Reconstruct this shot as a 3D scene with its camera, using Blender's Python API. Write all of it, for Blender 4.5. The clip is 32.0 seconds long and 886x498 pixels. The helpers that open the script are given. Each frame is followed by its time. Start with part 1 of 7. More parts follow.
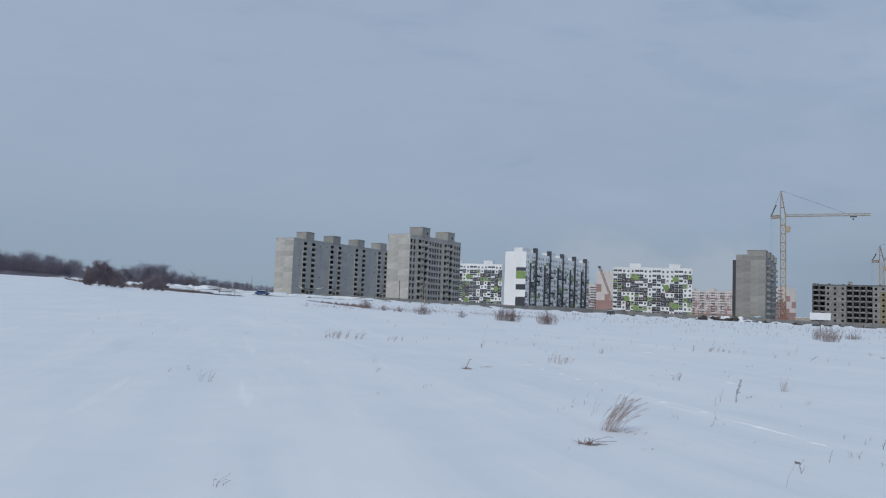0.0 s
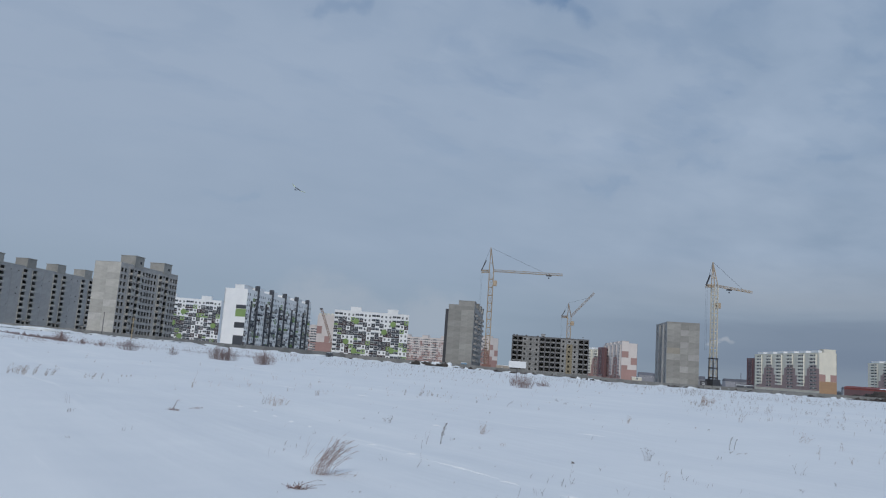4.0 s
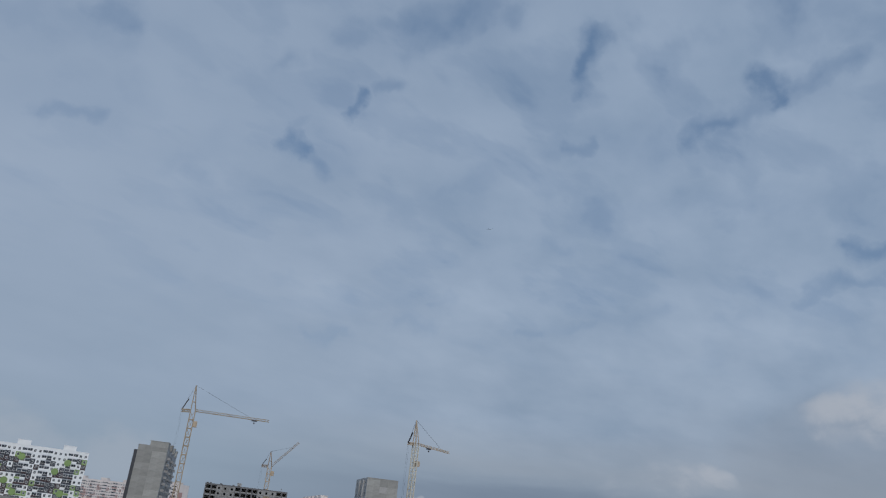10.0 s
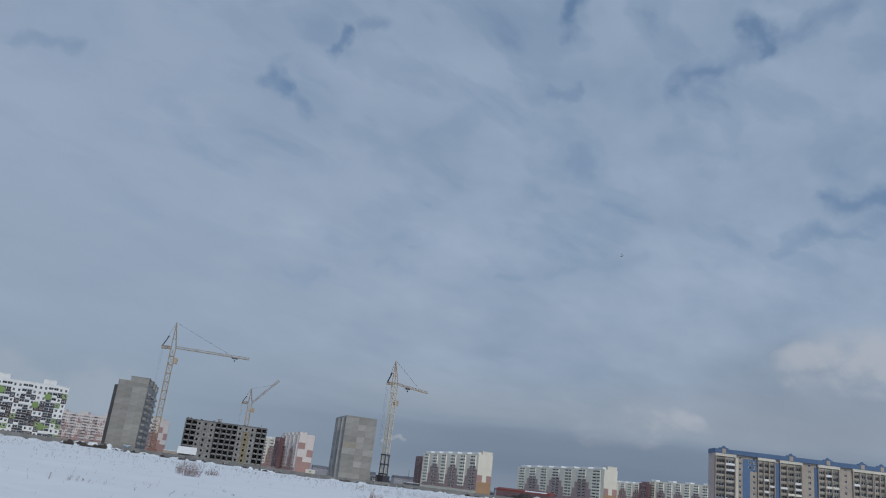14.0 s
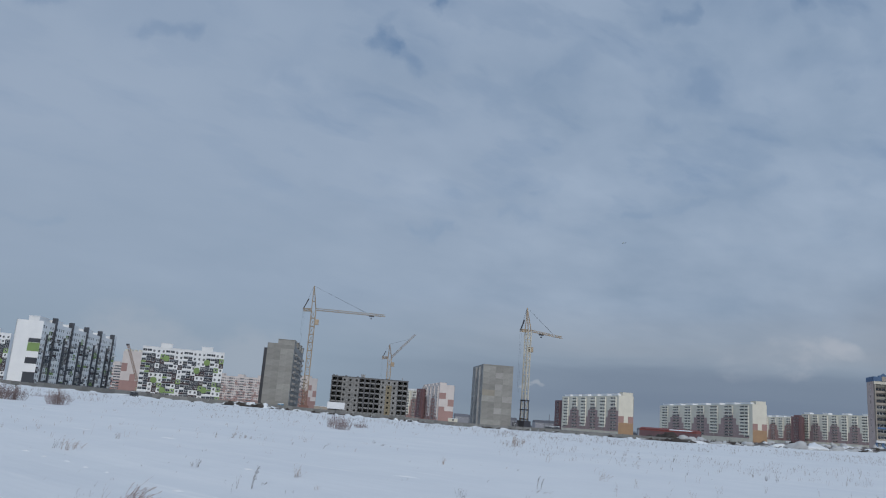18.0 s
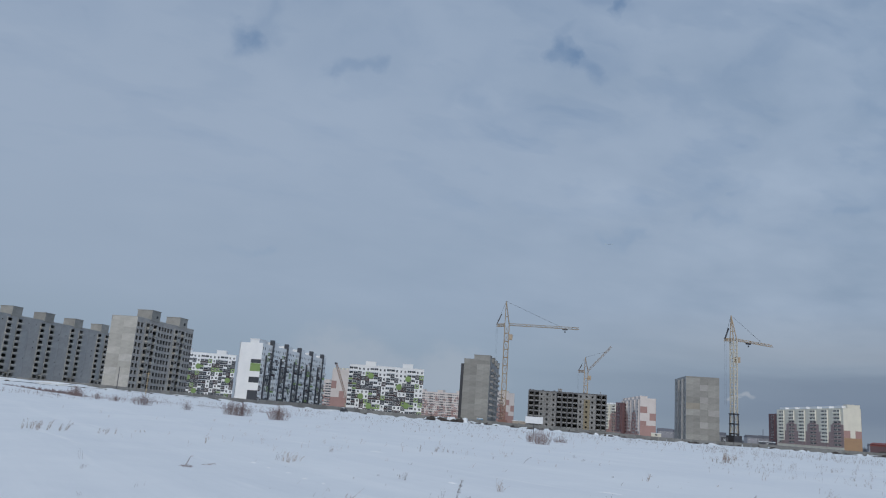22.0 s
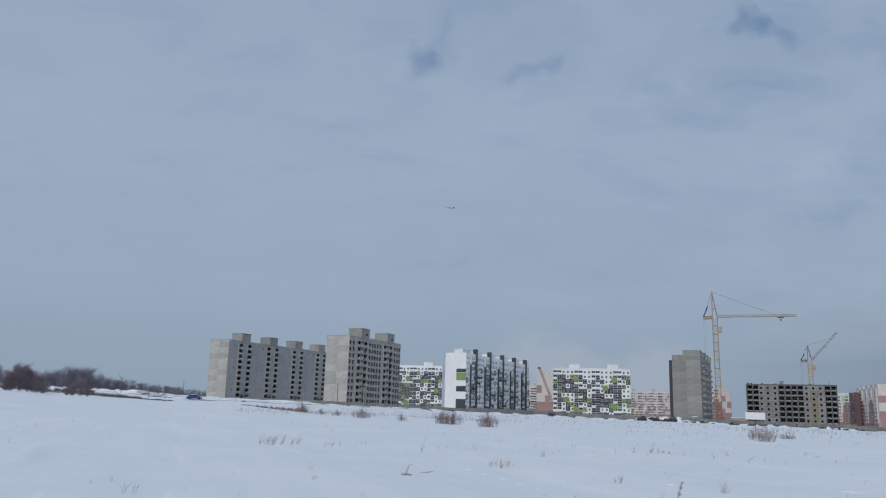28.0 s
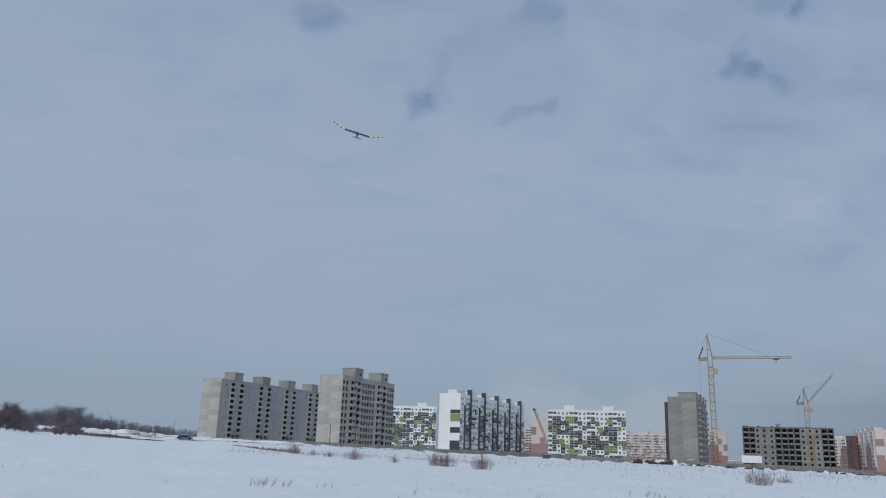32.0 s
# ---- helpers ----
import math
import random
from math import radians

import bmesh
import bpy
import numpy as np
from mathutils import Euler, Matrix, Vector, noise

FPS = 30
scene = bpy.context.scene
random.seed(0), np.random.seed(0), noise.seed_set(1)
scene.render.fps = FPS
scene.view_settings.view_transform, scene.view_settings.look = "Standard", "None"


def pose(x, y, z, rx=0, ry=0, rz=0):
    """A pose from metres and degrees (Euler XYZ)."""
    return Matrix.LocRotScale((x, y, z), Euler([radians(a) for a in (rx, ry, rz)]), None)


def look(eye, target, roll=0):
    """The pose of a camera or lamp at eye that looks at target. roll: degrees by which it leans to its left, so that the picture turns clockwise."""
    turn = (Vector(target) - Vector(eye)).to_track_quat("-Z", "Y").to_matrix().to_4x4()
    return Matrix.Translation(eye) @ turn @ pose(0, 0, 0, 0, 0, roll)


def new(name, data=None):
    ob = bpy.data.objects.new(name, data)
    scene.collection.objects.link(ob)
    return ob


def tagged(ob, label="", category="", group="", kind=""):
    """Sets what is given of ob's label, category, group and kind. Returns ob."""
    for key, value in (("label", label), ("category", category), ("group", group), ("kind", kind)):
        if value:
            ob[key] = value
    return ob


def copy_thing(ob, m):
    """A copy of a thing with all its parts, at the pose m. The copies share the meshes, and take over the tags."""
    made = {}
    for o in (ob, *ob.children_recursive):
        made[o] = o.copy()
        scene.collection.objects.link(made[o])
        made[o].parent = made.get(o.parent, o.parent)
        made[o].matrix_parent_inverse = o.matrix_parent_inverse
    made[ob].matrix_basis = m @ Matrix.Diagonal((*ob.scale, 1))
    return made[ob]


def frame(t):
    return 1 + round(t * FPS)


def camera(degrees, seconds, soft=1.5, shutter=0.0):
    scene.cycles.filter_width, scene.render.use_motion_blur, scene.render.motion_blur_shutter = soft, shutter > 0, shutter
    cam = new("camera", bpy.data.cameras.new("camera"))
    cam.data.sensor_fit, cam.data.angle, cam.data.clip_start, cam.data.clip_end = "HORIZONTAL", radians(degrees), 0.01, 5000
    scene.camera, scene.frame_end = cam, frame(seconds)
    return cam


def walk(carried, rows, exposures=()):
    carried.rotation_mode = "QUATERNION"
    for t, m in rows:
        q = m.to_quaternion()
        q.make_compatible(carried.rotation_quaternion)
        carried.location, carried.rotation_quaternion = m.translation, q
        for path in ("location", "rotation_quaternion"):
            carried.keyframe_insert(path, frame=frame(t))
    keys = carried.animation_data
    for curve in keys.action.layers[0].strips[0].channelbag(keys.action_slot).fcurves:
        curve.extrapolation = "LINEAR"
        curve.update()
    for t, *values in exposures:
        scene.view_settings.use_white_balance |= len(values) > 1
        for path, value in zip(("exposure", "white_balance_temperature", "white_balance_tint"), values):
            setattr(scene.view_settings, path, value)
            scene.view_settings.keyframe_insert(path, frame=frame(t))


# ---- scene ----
cam = camera(59.28, 32.0, soft=1.15)
EYE = (0.0, 0.0, 1.6)
# seconds, yaw, pitch, roll of the hand-held camera
CAMERA_ROWS = (
    (0, -0.47, 4.26, -2.16), (0.5, -2.35, 5.39, 0.16), (1, -4.70, 5.33, 1.08), (1.5, -6.53, 4.41, -0.64),
    (2, -8.39, 5.21, -1.36), (2.5, -12.11, 6.60, -0.68), (3, -15.03, 7.06, -1.52), (3.5, -17.83, 7.15, -2.92),
    (4, -20.86, 8.38, -4.06), (4.5, -24.47, 9.57, -2.45), (6.5, -35.11, 15.13, -2.90), (7, -37.41, 16.35, -2.09),
    (7.5, -38.87, 18.39, -2.62), (8, -40.31, 19.53, -1.41), (8.5, -40.91, 20.71, -1.51), (9, -41.84, 21.02, -2.36),
    (9.5, -42.42, 21.08, -4.32), (10, -42.41, 20.98, -5.90), (10.5, -42.52, 20.39, -6.00), (11, -43.37, 20.15, -6.81),
    (11.5, -44.11, 19.04, -7.29), (12, -44.37, 17.79, -8.50), (12.5, -44.28, 17.11, -7.62), (13, -43.92, 17.54, -6.97),
    (13.5, -44.36, 17.38, -7.14), (15.5, -40.66, 15.01, -3.61), (16, -39.58, 14.72, -3.46), (16.5, -38.90, 14.36, -4.34),
    (17, -37.46, 13.74, -3.80), (17.5, -35.52, 13.15, -3.78), (18, -33.98, 12.26, -4.20), (18.5, -32.86, 11.66, -4.38),
    (19, -31.16, 11.53, -4.37), (19.5, -29.41, 11.65, -4.13), (20, -27.67, 11.37, -4.42), (20.5, -25.68, 11.15, -4.81),
    (21, -23.19, 11.78, -3.97), (21.5, -21.42, 12.06, -4.26), (22, -19.74, 12.25, -4.11), (22.5, -18.73, 12.62, -4.28),
    (23, -16.79, 11.96, -3.22), (23.5, -14.95, 11.82, -2.27), (24, -14.01, 11.66, -2.25), (24.5, -12.38, 11.27, -1.97),
    (25, -10.73, 11.16, -2.14), (25.5, -9.67, 11.14, -1.98), (27.5, -5.42, 11.54, -1.82), (28, -4.84, 11.82, -1.61),
    (28.5, -3.84, 12.04, -1.72), (29, -3.40, 12.43, -1.78), (29.5, -3.12, 12.65, -1.57), (30, -3.00, 12.83, -1.98),
    (30.5, -3.27, 13.00, -2.10), (31, -3.75, 13.14, -2.15), (31.5, -3.90, 13.72, -2.26), (32, -5.29, 14.74, -1.87),
)
walk(cam, [(t, pose(*EYE, 90 + pitch, roll, yaw)) for t, yaw, pitch, roll in CAMERA_ROWS],
     exposures=((0, -0.03), (4, -0.1), (9, -0.17), (16, -0.16), (20, -0.13), (24, -0.08), (28, -0.06), (32, -0.09)))


# ---- sky, sun and exposure ----
def ramp(nodes, stops, mode="LINEAR"):
    r = nodes.new("ShaderNodeValToRGB")
    r.color_ramp.interpolation = mode
    els = r.color_ramp.elements
    while len(els) < len(stops):
        els.new(0.5)
    for e, (p, c) in zip(els, stops):
        e.position = p
        e.color = (*c, 1) if not isinstance(c, (int, float)) else (c, c, c, 1)
    return r


def build_sky():
    world = bpy.data.worlds.new("overcast_sky")
    scene.world = world
    world.use_nodes = True
    n, ln = world.node_tree.nodes, world.node_tree.links
    n.clear()

    def math_(op, a, b=None):
        m = n.new("ShaderNodeMath")
        m.operation = op
        for i, v in enumerate((a, b)):
            if v is None:
                continue
            if isinstance(v, (int, float)):
                m.inputs[i].default_value = v
            else:
                ln.new(v, m.inputs[i])
        return m.outputs[0]

    def mix(fac, a, b):
        m = n.new("ShaderNodeMix")
        m.data_type = "RGBA"
        for sock, v in ((m.inputs[0], fac), (m.inputs[6], a), (m.inputs[7], b)):
            if isinstance(v, tuple):
                sock.default_value = (*v, 1)
            elif isinstance(v, (int, float)):
                sock.default_value = v
            else:
                ln.new(v, sock)
        return m.outputs[2]

    def noise_(vec, scale, detail, rough, dist=0.0):
        t = n.new("ShaderNodeTexNoise")
        t.inputs["Scale"].default_value, t.inputs["Detail"].default_value = scale, detail
        t.inputs["Roughness"].default_value, t.inputs["Distortion"].default_value = rough, dist
        ln.new(vec, t.inputs["Vector"])
        return t.outputs["Fac"]

    def mapped(vec, loc, rot, scale):
        m = n.new("ShaderNodeMapping")
        m.inputs["Location"].default_value = loc
        m.inputs["Rotation"].default_value = rot
        m.inputs["Scale"].default_value = scale
        ln.new(vec, m.inputs["Vector"])
        return m.outputs[0]

    tc = n.new("ShaderNodeTexCoord").outputs["Generated"]
    sep = n.new("ShaderNodeSeparateXYZ")
    ln.new(tc, sep.inputs[0])
    x, y, z = sep.outputs
    zz = math_("ADD", math_("MAXIMUM", z, 0.0), 0.20)
    flat = n.new("ShaderNodeCombineXYZ")
    ln.new(math_("DIVIDE", x, zz), flat.inputs[0])
    ln.new(math_("DIVIDE", y, zz), flat.inputs[1])
    plane = flat.outputs[0]
    sky = n.new("ShaderNodeTexSky")
    sky.sky_type, sky.sun_disc = "NISHITA", False
    sky.sun_elevation, sky.sun_rotation = radians(SUN_EL), radians(SUN_AZ)
    blue = n.new("ShaderNodeVectorMath")
    blue.operation = "SCALE"
    ln.new(sky.outputs[0], blue.inputs[0])
    blue.inputs[3].default_value = 0.11
    # a thin deck, broken by soft blue gaps at known bearings:
    # bearing and height angle of both ends, half width in degrees, depth
    gaps_wide = (
        (26.7, 27.1, 27.8, 26.5, 0.9, 0.8), (27.8, 26.5, 29.9, 25.5, 0.8, 0.55), (26.4, 27.7, 28.3, 28.4, 0.8, 0.4), (28.4, 26.9, 31.6, 27.3, 1.5, 0.35),
        (30.2, 34.4, 35.5, 36.4, 1.6, 0.5), (35.5, 36.4, 42.7, 37.9, 1.9, 0.6), (33.6, 31.7, 35.0, 32.0, 0.9, 0.6), (31.4, 30.0, 32.1, 30.8, 0.8, 0.75),
        (51.4, 36.6, 50.3, 34.0, 1.2, 0.8), (49.0, 33.7, 48.5, 28.4, 1.1, 0.35), (49.2, 29.0, 51.4, 29.1, 0.8, 0.6), (51.0, 29.4, 59.5, 29.3, 1.6, 0.35),
    )
    gaps_right = (
        (59.0, 29.3, 62.0, 30.5, 1.2, 0.7), (62.0, 30.5, 64.8, 31.2, 1.4, 0.6), (65.4, 31.2, 64.9, 33.0, 1.1, 0.8), (65.4, 31.8, 70.8, 33.4, 1.4, 0.6),
        (70.0, 21.4, 73.5, 21.6, 0.9, 0.75), (63.5, 17.6, 66.0, 18.4, 0.6, 0.3), (66.0, 18.4, 72.5, 18.9, 0.7, 0.6), (69.0, 36.8, 74.0, 34.4, 2.2, 0.4),
        (46.2, 15.0, 53.3, 16.5, 0.5, 0.3), (49.5, 23.9, 58.2, 24.8, 0.9, 0.25), (58.2, 24.8, 71.0, 24.5, 1.0, 0.28), (47.8, 21.9, 49.8, 22.0, 0.7, 0.35),
    )
    gaps_left = (
        (2.2, 24.9, 3.3, 25.7, 1.0, 0.7), (3.4, 25.8, 4.6, 29.0, 1.1, 0.4), (9.4, 24.5, 12.8, 25.3, 0.9, 0.55), (20.2, 22.7, 21.2, 22.8, 0.9, 0.3),
        (-7.0, 30.2, -4.8, 30.9, 1.3, 0.6), (10.9, 31.5, 13.6, 32.1, 1.3, 0.6), (-9.9, 24.5, -7.8, 24.9, 1.2, 0.3), (7.4, 24.9, 14.6, 27.2, 1.4, 0.22),
        (38.2, 24.2, 44.7, 27.5, 0.8, 0.3), (4.9, 29.2, 12.9, 31.1, 1.8, 0.3), (30.7, 13.5, 34.1, 13.5, 0.5, 0.4), (36.9, 15.0, 39.7, 15.1, 0.4, 0.3),
    )
    gaps_low = (
        (46.3, 14.9, 48.5, 15.4, 0.45, 0.4), (2.9, 10.5, 6.8, 10.9, 0.35, 0.3), (29.3, 20.7, 33.6, 21.6, 0.7, 0.22), (39.4, 16.4, 40.5, 16.6, 0.4, 0.35),
        (18.6, 22.9, 22.1, 25.8, 1.0, 0.2), (53.3, 16.6, 57.4, 17.6, 0.5, 0.28), (31.4, 13.5, 32.5, 13.6, 0.35, 0.3), (39.1, 23.9, 41.4, 24.6, 0.9, 0.25),
        (24.8, 31.1, 26.4, 32.4, 0.9, 0.4), (-17.4, 24.8, -15.4, 25.4, 1.2, 0.25),
    )

    def vec(op, a, b, scale=None):
        m = n.new("ShaderNodeVectorMath")
        m.operation = op
        for sock, v in ((m.inputs[0], a), (m.inputs[1], b), (m.inputs[3], scale)):
            if v is None:
                continue
            if isinstance(v, (tuple, Vector, float)):
                sock.default_value = v
            else:
                ln.new(v, sock)
        return m.outputs["Value"] if op in ("DOT_PRODUCT", "DISTANCE") else m.outputs["Vector"]

    def bent_way(scale, detail, amount):
        """The direction of view, shifted a little by a noise, so that outlines turn crooked."""
        t = n.new("ShaderNodeTexNoise")
        t.inputs["Scale"].default_value, t.inputs["Detail"].default_value = scale, detail
        ln.new(tc, t.inputs["Vector"])
        moved = vec("MULTIPLY_ADD", t.outputs["Color"], (amount, amount, amount))
        ln.new(tc, moved.node.inputs[2])
        return vec("NORMALIZE", vec("ADD", moved, (-amount / 2, -amount / 2, -amount / 2)), None)

    crooked_way = bent_way(19, 5, 0.075)
    unit2 = bent_way(9, 6, 0.10)

    def way(az, el):
        return Vector((math.sin(radians(az)) * math.cos(radians(el)), math.cos(radians(az)) * math.cos(radians(el)), math.sin(radians(el))))

    def spot(az, el, wide, source=None, inner=0.25):
        mr = n.new("ShaderNodeMapRange")
        mr.interpolation_type = "SMOOTHSTEP"
        mr.inputs["From Min"].default_value = math.cos(radians(wide * 2.0))
        mr.inputs["From Max"].default_value = math.cos(radians(wide * inner))
        ln.new(vec("DOT_PRODUCT", source or unit2, way(az, el)), mr.inputs["Value"])
        return mr.outputs[0]

    def crack(az0, el0, az1, el1, wide, depth):
        """A soft gap along the line between two points of the sky."""
        a = way(az0, el0)
        ab = way(az1, el1) - a
        off = vec("SUBTRACT", crooked_way, a)
        along = math_("MULTIPLY", vec("DOT_PRODUCT", off, ab / ab.length_squared), 1.0)
        along.node.use_clamp = True
        mr = n.new("ShaderNodeMapRange")
        mr.interpolation_type = "SMOOTHSTEP"
        mr.inputs["From Min"].default_value, mr.inputs["From Max"].default_value = radians(wide * (2.2 - 0.6 * depth)), 0.0
        mr.inputs["To Max"].default_value = depth
        ln.new(vec("DISTANCE", off, vec("SCALE", ab, None, along)), mr.inputs["Value"])
        return mr.outputs[0]

    holes = None
    for row in gaps_wide + gaps_right + gaps_left + gaps_low:
        c = crack(*row)
        holes = c if holes is None else math_("MAXIMUM", holes, c)
    # broad soft cells, drawn out with the wind, and a finer curdled grain in them
    stretched = mapped(plane, (1.7, 0.4, 0), (0, 0, radians(-35)), (0.8, 1.2, 1))
    big = noise_(stretched, 1.5, 4, 0.5, 0.15)
    fine = noise_(stretched, 5.0, 4, 0.5, 0.1)
    cells = noise_(mapped(tc, (0.7, 0.1, 0), (0, 0, 0), (1, 1, 1.7)), 8.0, 5, 0.5, 0.15)
    both = math_("ADD", math_("ADD", math_("MULTIPLY", big, 0.34), math_("MULTIPLY", fine, 0.26)), math_("MULTIPLY", cells, 0.40))
    # the deck is plainer on the left hand
    calm = ramp(n, ((0.40, 0.4), (0.62, 0.7), (0.85, 1.3)), "EASE")
    ln.new(math_("ADD", math_("MULTIPLY", x, 0.5), 0.5), calm.inputs[0])
    both = math_("ADD", math_("MULTIPLY", math_("SUBTRACT", both, 0.5), calm.outputs[0]), 0.5)
    # the gaps have ragged, curdled rims
    curdle = noise_(mapped(tc, (3.3, 1.2, 0.5), (0, 0, 0), (1, 1, 1.35)), 16.0, 5, 0.52, 0.2)
    ragged = ramp(n, ((0.10, 0.0), (0.42, 0.5), (0.85, 1.0)), "EASE")
    ln.new(math_("ADD", holes, math_("MULTIPLY", math_("SUBTRACT", curdle, 0.53), 1.7)), ragged.inputs[0])
    open_sky = math_("MULTIPLY", holes, math_("ADD", math_("MULTIPLY", ragged.outputs[0], 0.62), 0.36))
    # rows of small cells with faint blue cracks between them, half way up on the one side
    rows = noise_(mapped(plane, (2.2, 5.1, 0), (0, 0, radians(-20)), (0.75, 1.25, 1)), 5.0, 5, 0.5, 0.2)
    cracks = ramp(n, ((0.30, 0.50), (0.42, 0.20), (0.52, 0.0)), "EASE")
    ln.new(rows, cracks.inputs[0])
    side = ramp(n, ((0.0, 0.35), (0.55, 0.45), (0.82, 1.0)), "EASE")
    ln.new(math_("ADD", math_("MULTIPLY", x, 0.5), 0.5), side.inputs[0])
    belt = ramp(n, ((0.0, 0.0), (0.17, 0.0), (0.34, 0.8), (0.62, 1.0), (0.8, 0.5)), "EASE")
    ln.new(z, belt.inputs[0])
    open_sky = math_("MAXIMUM", open_sky, math_("MULTIPLY", cracks.outputs[0], math_("MULTIPLY", side.outputs[0], belt.outputs[0])))
    # higher up the deck thins out and turns bluer
    thinner = ramp(n, ((0.28, 0.0), (0.62, 0.16)), "EASE")
    ln.new(z, thinner.inputs[0])
    open_sky = math_("MINIMUM", math_("ADD", open_sky, thinner.outputs[0]), 0.9)
    tone = ramp(n, ((0.34, (0.264, 0.358, 0.495)), (0.5, (0.318, 0.412, 0.551)), (0.64, (0.362, 0.457, 0.597))))
    ln.new(both, tone.inputs[0])
    warm = ramp(n, ((0.45, 0.6), (0.72, 0.35), (0.88, 0.0)), "EASE")
    ln.new(math_("ADD", math_("MULTIPLY", x, 0.5), 0.5), warm.inputs[0])
    deck = mix(open_sky, mix(warm.outputs[0], tone.outputs[0], (0.352, 0.431, 0.556)), mix(0.3, (0.125, 0.222, 0.385), blue.outputs[0]))
    # towards the horizon the deck thickens: blue-grey to the one side, a dark bank to the other
    turn = ramp(n, ((0.0, 0.0), (0.66, 0.0), (0.9, 1.0), (1.0, 1.0)), "EASE")
    ln.new(math_("ADD", math_("MULTIPLY", x, 0.5), 0.5), turn.inputs[0])
    low = mix(turn.outputs[0], (0.276, 0.36, 0.452), (0.29, 0.35, 0.42))
    banks = noise_(mapped(tc, (0.2, 0, 0), (0, 0, 0), (2.2, 2.2, 16)), 1.5, 6, 0.55, 0.3)
    rise = ramp(n, ((0.0, 1.0), (0.05, 0.72), (0.16, 0.18), (0.32, 0.0)), "EASE")
    ln.new(z, rise.inputs[0])
    dome = mix(rise.outputs[0], deck, low)
    # a pale edge over the bank, then the bank itself
    pale_edge = ramp(n, ((0.075, 0.0), (0.10, 0.55), (0.12, 0.4), (0.16, 0.0)), "EASE")
    ln.new(z, pale_edge.inputs[0])
    dome = mix(math_("MULTIPLY", math_("MULTIPLY", pale_edge.outputs[0], turn.outputs[0]), banks), dome, (0.37, 0.40, 0.445))
    bank_mask = ramp(n, ((0.0, 0.55), (0.03, 0.95), (0.062, 0.8), (0.092, 0.1), (0.12, 0.0)), "EASE")
    ln.new(math_("ADD", z, math_("MULTIPLY", math_("SUBTRACT", banks, 0.5), 0.05)), bank_mask.inputs[0])
    dome = mix(math_("MULTIPLY", math_("MULTIPLY", bank_mask.outputs[0], turn.outputs[0]), 0.9), dome, (0.168, 0.222, 0.312))
    # two bright cumulus heaps low on the dark side, with grey flats under them
    puffs = noise_(mapped(tc, (0.3, 0, 0.1), (0, 0, 0), (5, 5, 9)), 2.0, 7, 0.55, 0.2)
    squash = n.new("ShaderNodeVectorMath")
    squash.operation = "MULTIPLY"
    ln.new(unit2, squash.inputs[0])
    squash.inputs[1].default_value = (1, 1, 2.4)
    flat_way = n.new("ShaderNodeVectorMath")
    flat_way.operation = "NORMALIZE"
    ln.new(squash.outputs[0], flat_way.inputs[0])

    def low_spot(az, el, wide, inner):
        return spot(az, math.degrees(math.atan(math.tan(radians(el)) * 2.4)), wide, flat_way.outputs[0], inner)

    solid = ramp(n, ((0.36, 0.15), (0.58, 1.0)), "EASE")
    ln.new(puffs, solid.inputs[0])
    flats = math_("MULTIPLY", math_("MAXIMUM", low_spot(69.0, 8.3, 5.0, 0.3), math_("MULTIPLY", low_spot(61.5, 8.2, 4.0, 0.2), 0.3)), 0.4)
    dome = mix(flats, dome, (0.235, 0.275, 0.34))
    cum = math_("MAXIMUM", low_spot(69.0, 11.0, 1.3, 0.4), low_spot(72.3, 10.9, 2.6, 0.4))
    cum = math_("MAXIMUM", cum, math_("MULTIPLY", math_("MAXIMUM", low_spot(60.9, 6.0, 1.0, 0.3), low_spot(57.0, 5.3, 2.2, 0.2)), 0.9))
    dome = mix(math_("MULTIPLY", math_("MULTIPLY", cum, solid.outputs[0]), 0.8), dome, (0.45, 0.49, 0.56))
    # a pale low cloud behind the chequered blocks
    pale = math_("MULTIPLY", math_("MAXIMUM", low_spot(12.03, 3.59, 3.03, 0.1), low_spot(19.53, 3.35, 2.31, 0.1)), solid.outputs[0])
    dome = mix(math_("MULTIPLY", pale, 0.55), dome, (0.40, 0.455, 0.535))
    # steam drifting from a far chimney
    steam = math_("MAXIMUM", low_spot(40.15, 2.18, 0.18, 0.2), low_spot(40.68, 2.40, 0.28, 0.2))
    dome = mix(math_("MULTIPLY", steam, 0.55), dome, (0.42, 0.46, 0.52))
    bg = n.new("ShaderNodeBackground")
    ln.new(dome, bg.inputs[0])
    bg.inputs[1].default_value = 1.0
    out = n.new("ShaderNodeOutputWorld")
    ln.new(bg.outputs[0], out.inputs[0])


SUN_EL, SUN_AZ = 34.0, 205.0
build_sky()
sun = new("sun", bpy.data.lights.new("sun", "SUN"))
sun.data.energy, sun.data.angle, sun.data.color = 1.35, radians(10), (1.0, 0.95, 0.88)
_a, _e = radians(SUN_AZ), radians(SUN_EL)
_way = Vector((math.sin(_a) * math.cos(_e), math.cos(_a) * math.cos(_e), math.sin(_e)))
sun.matrix_world = look(_way * 100, (0, 0, 0))
scene.view_settings.exposure = 0.0


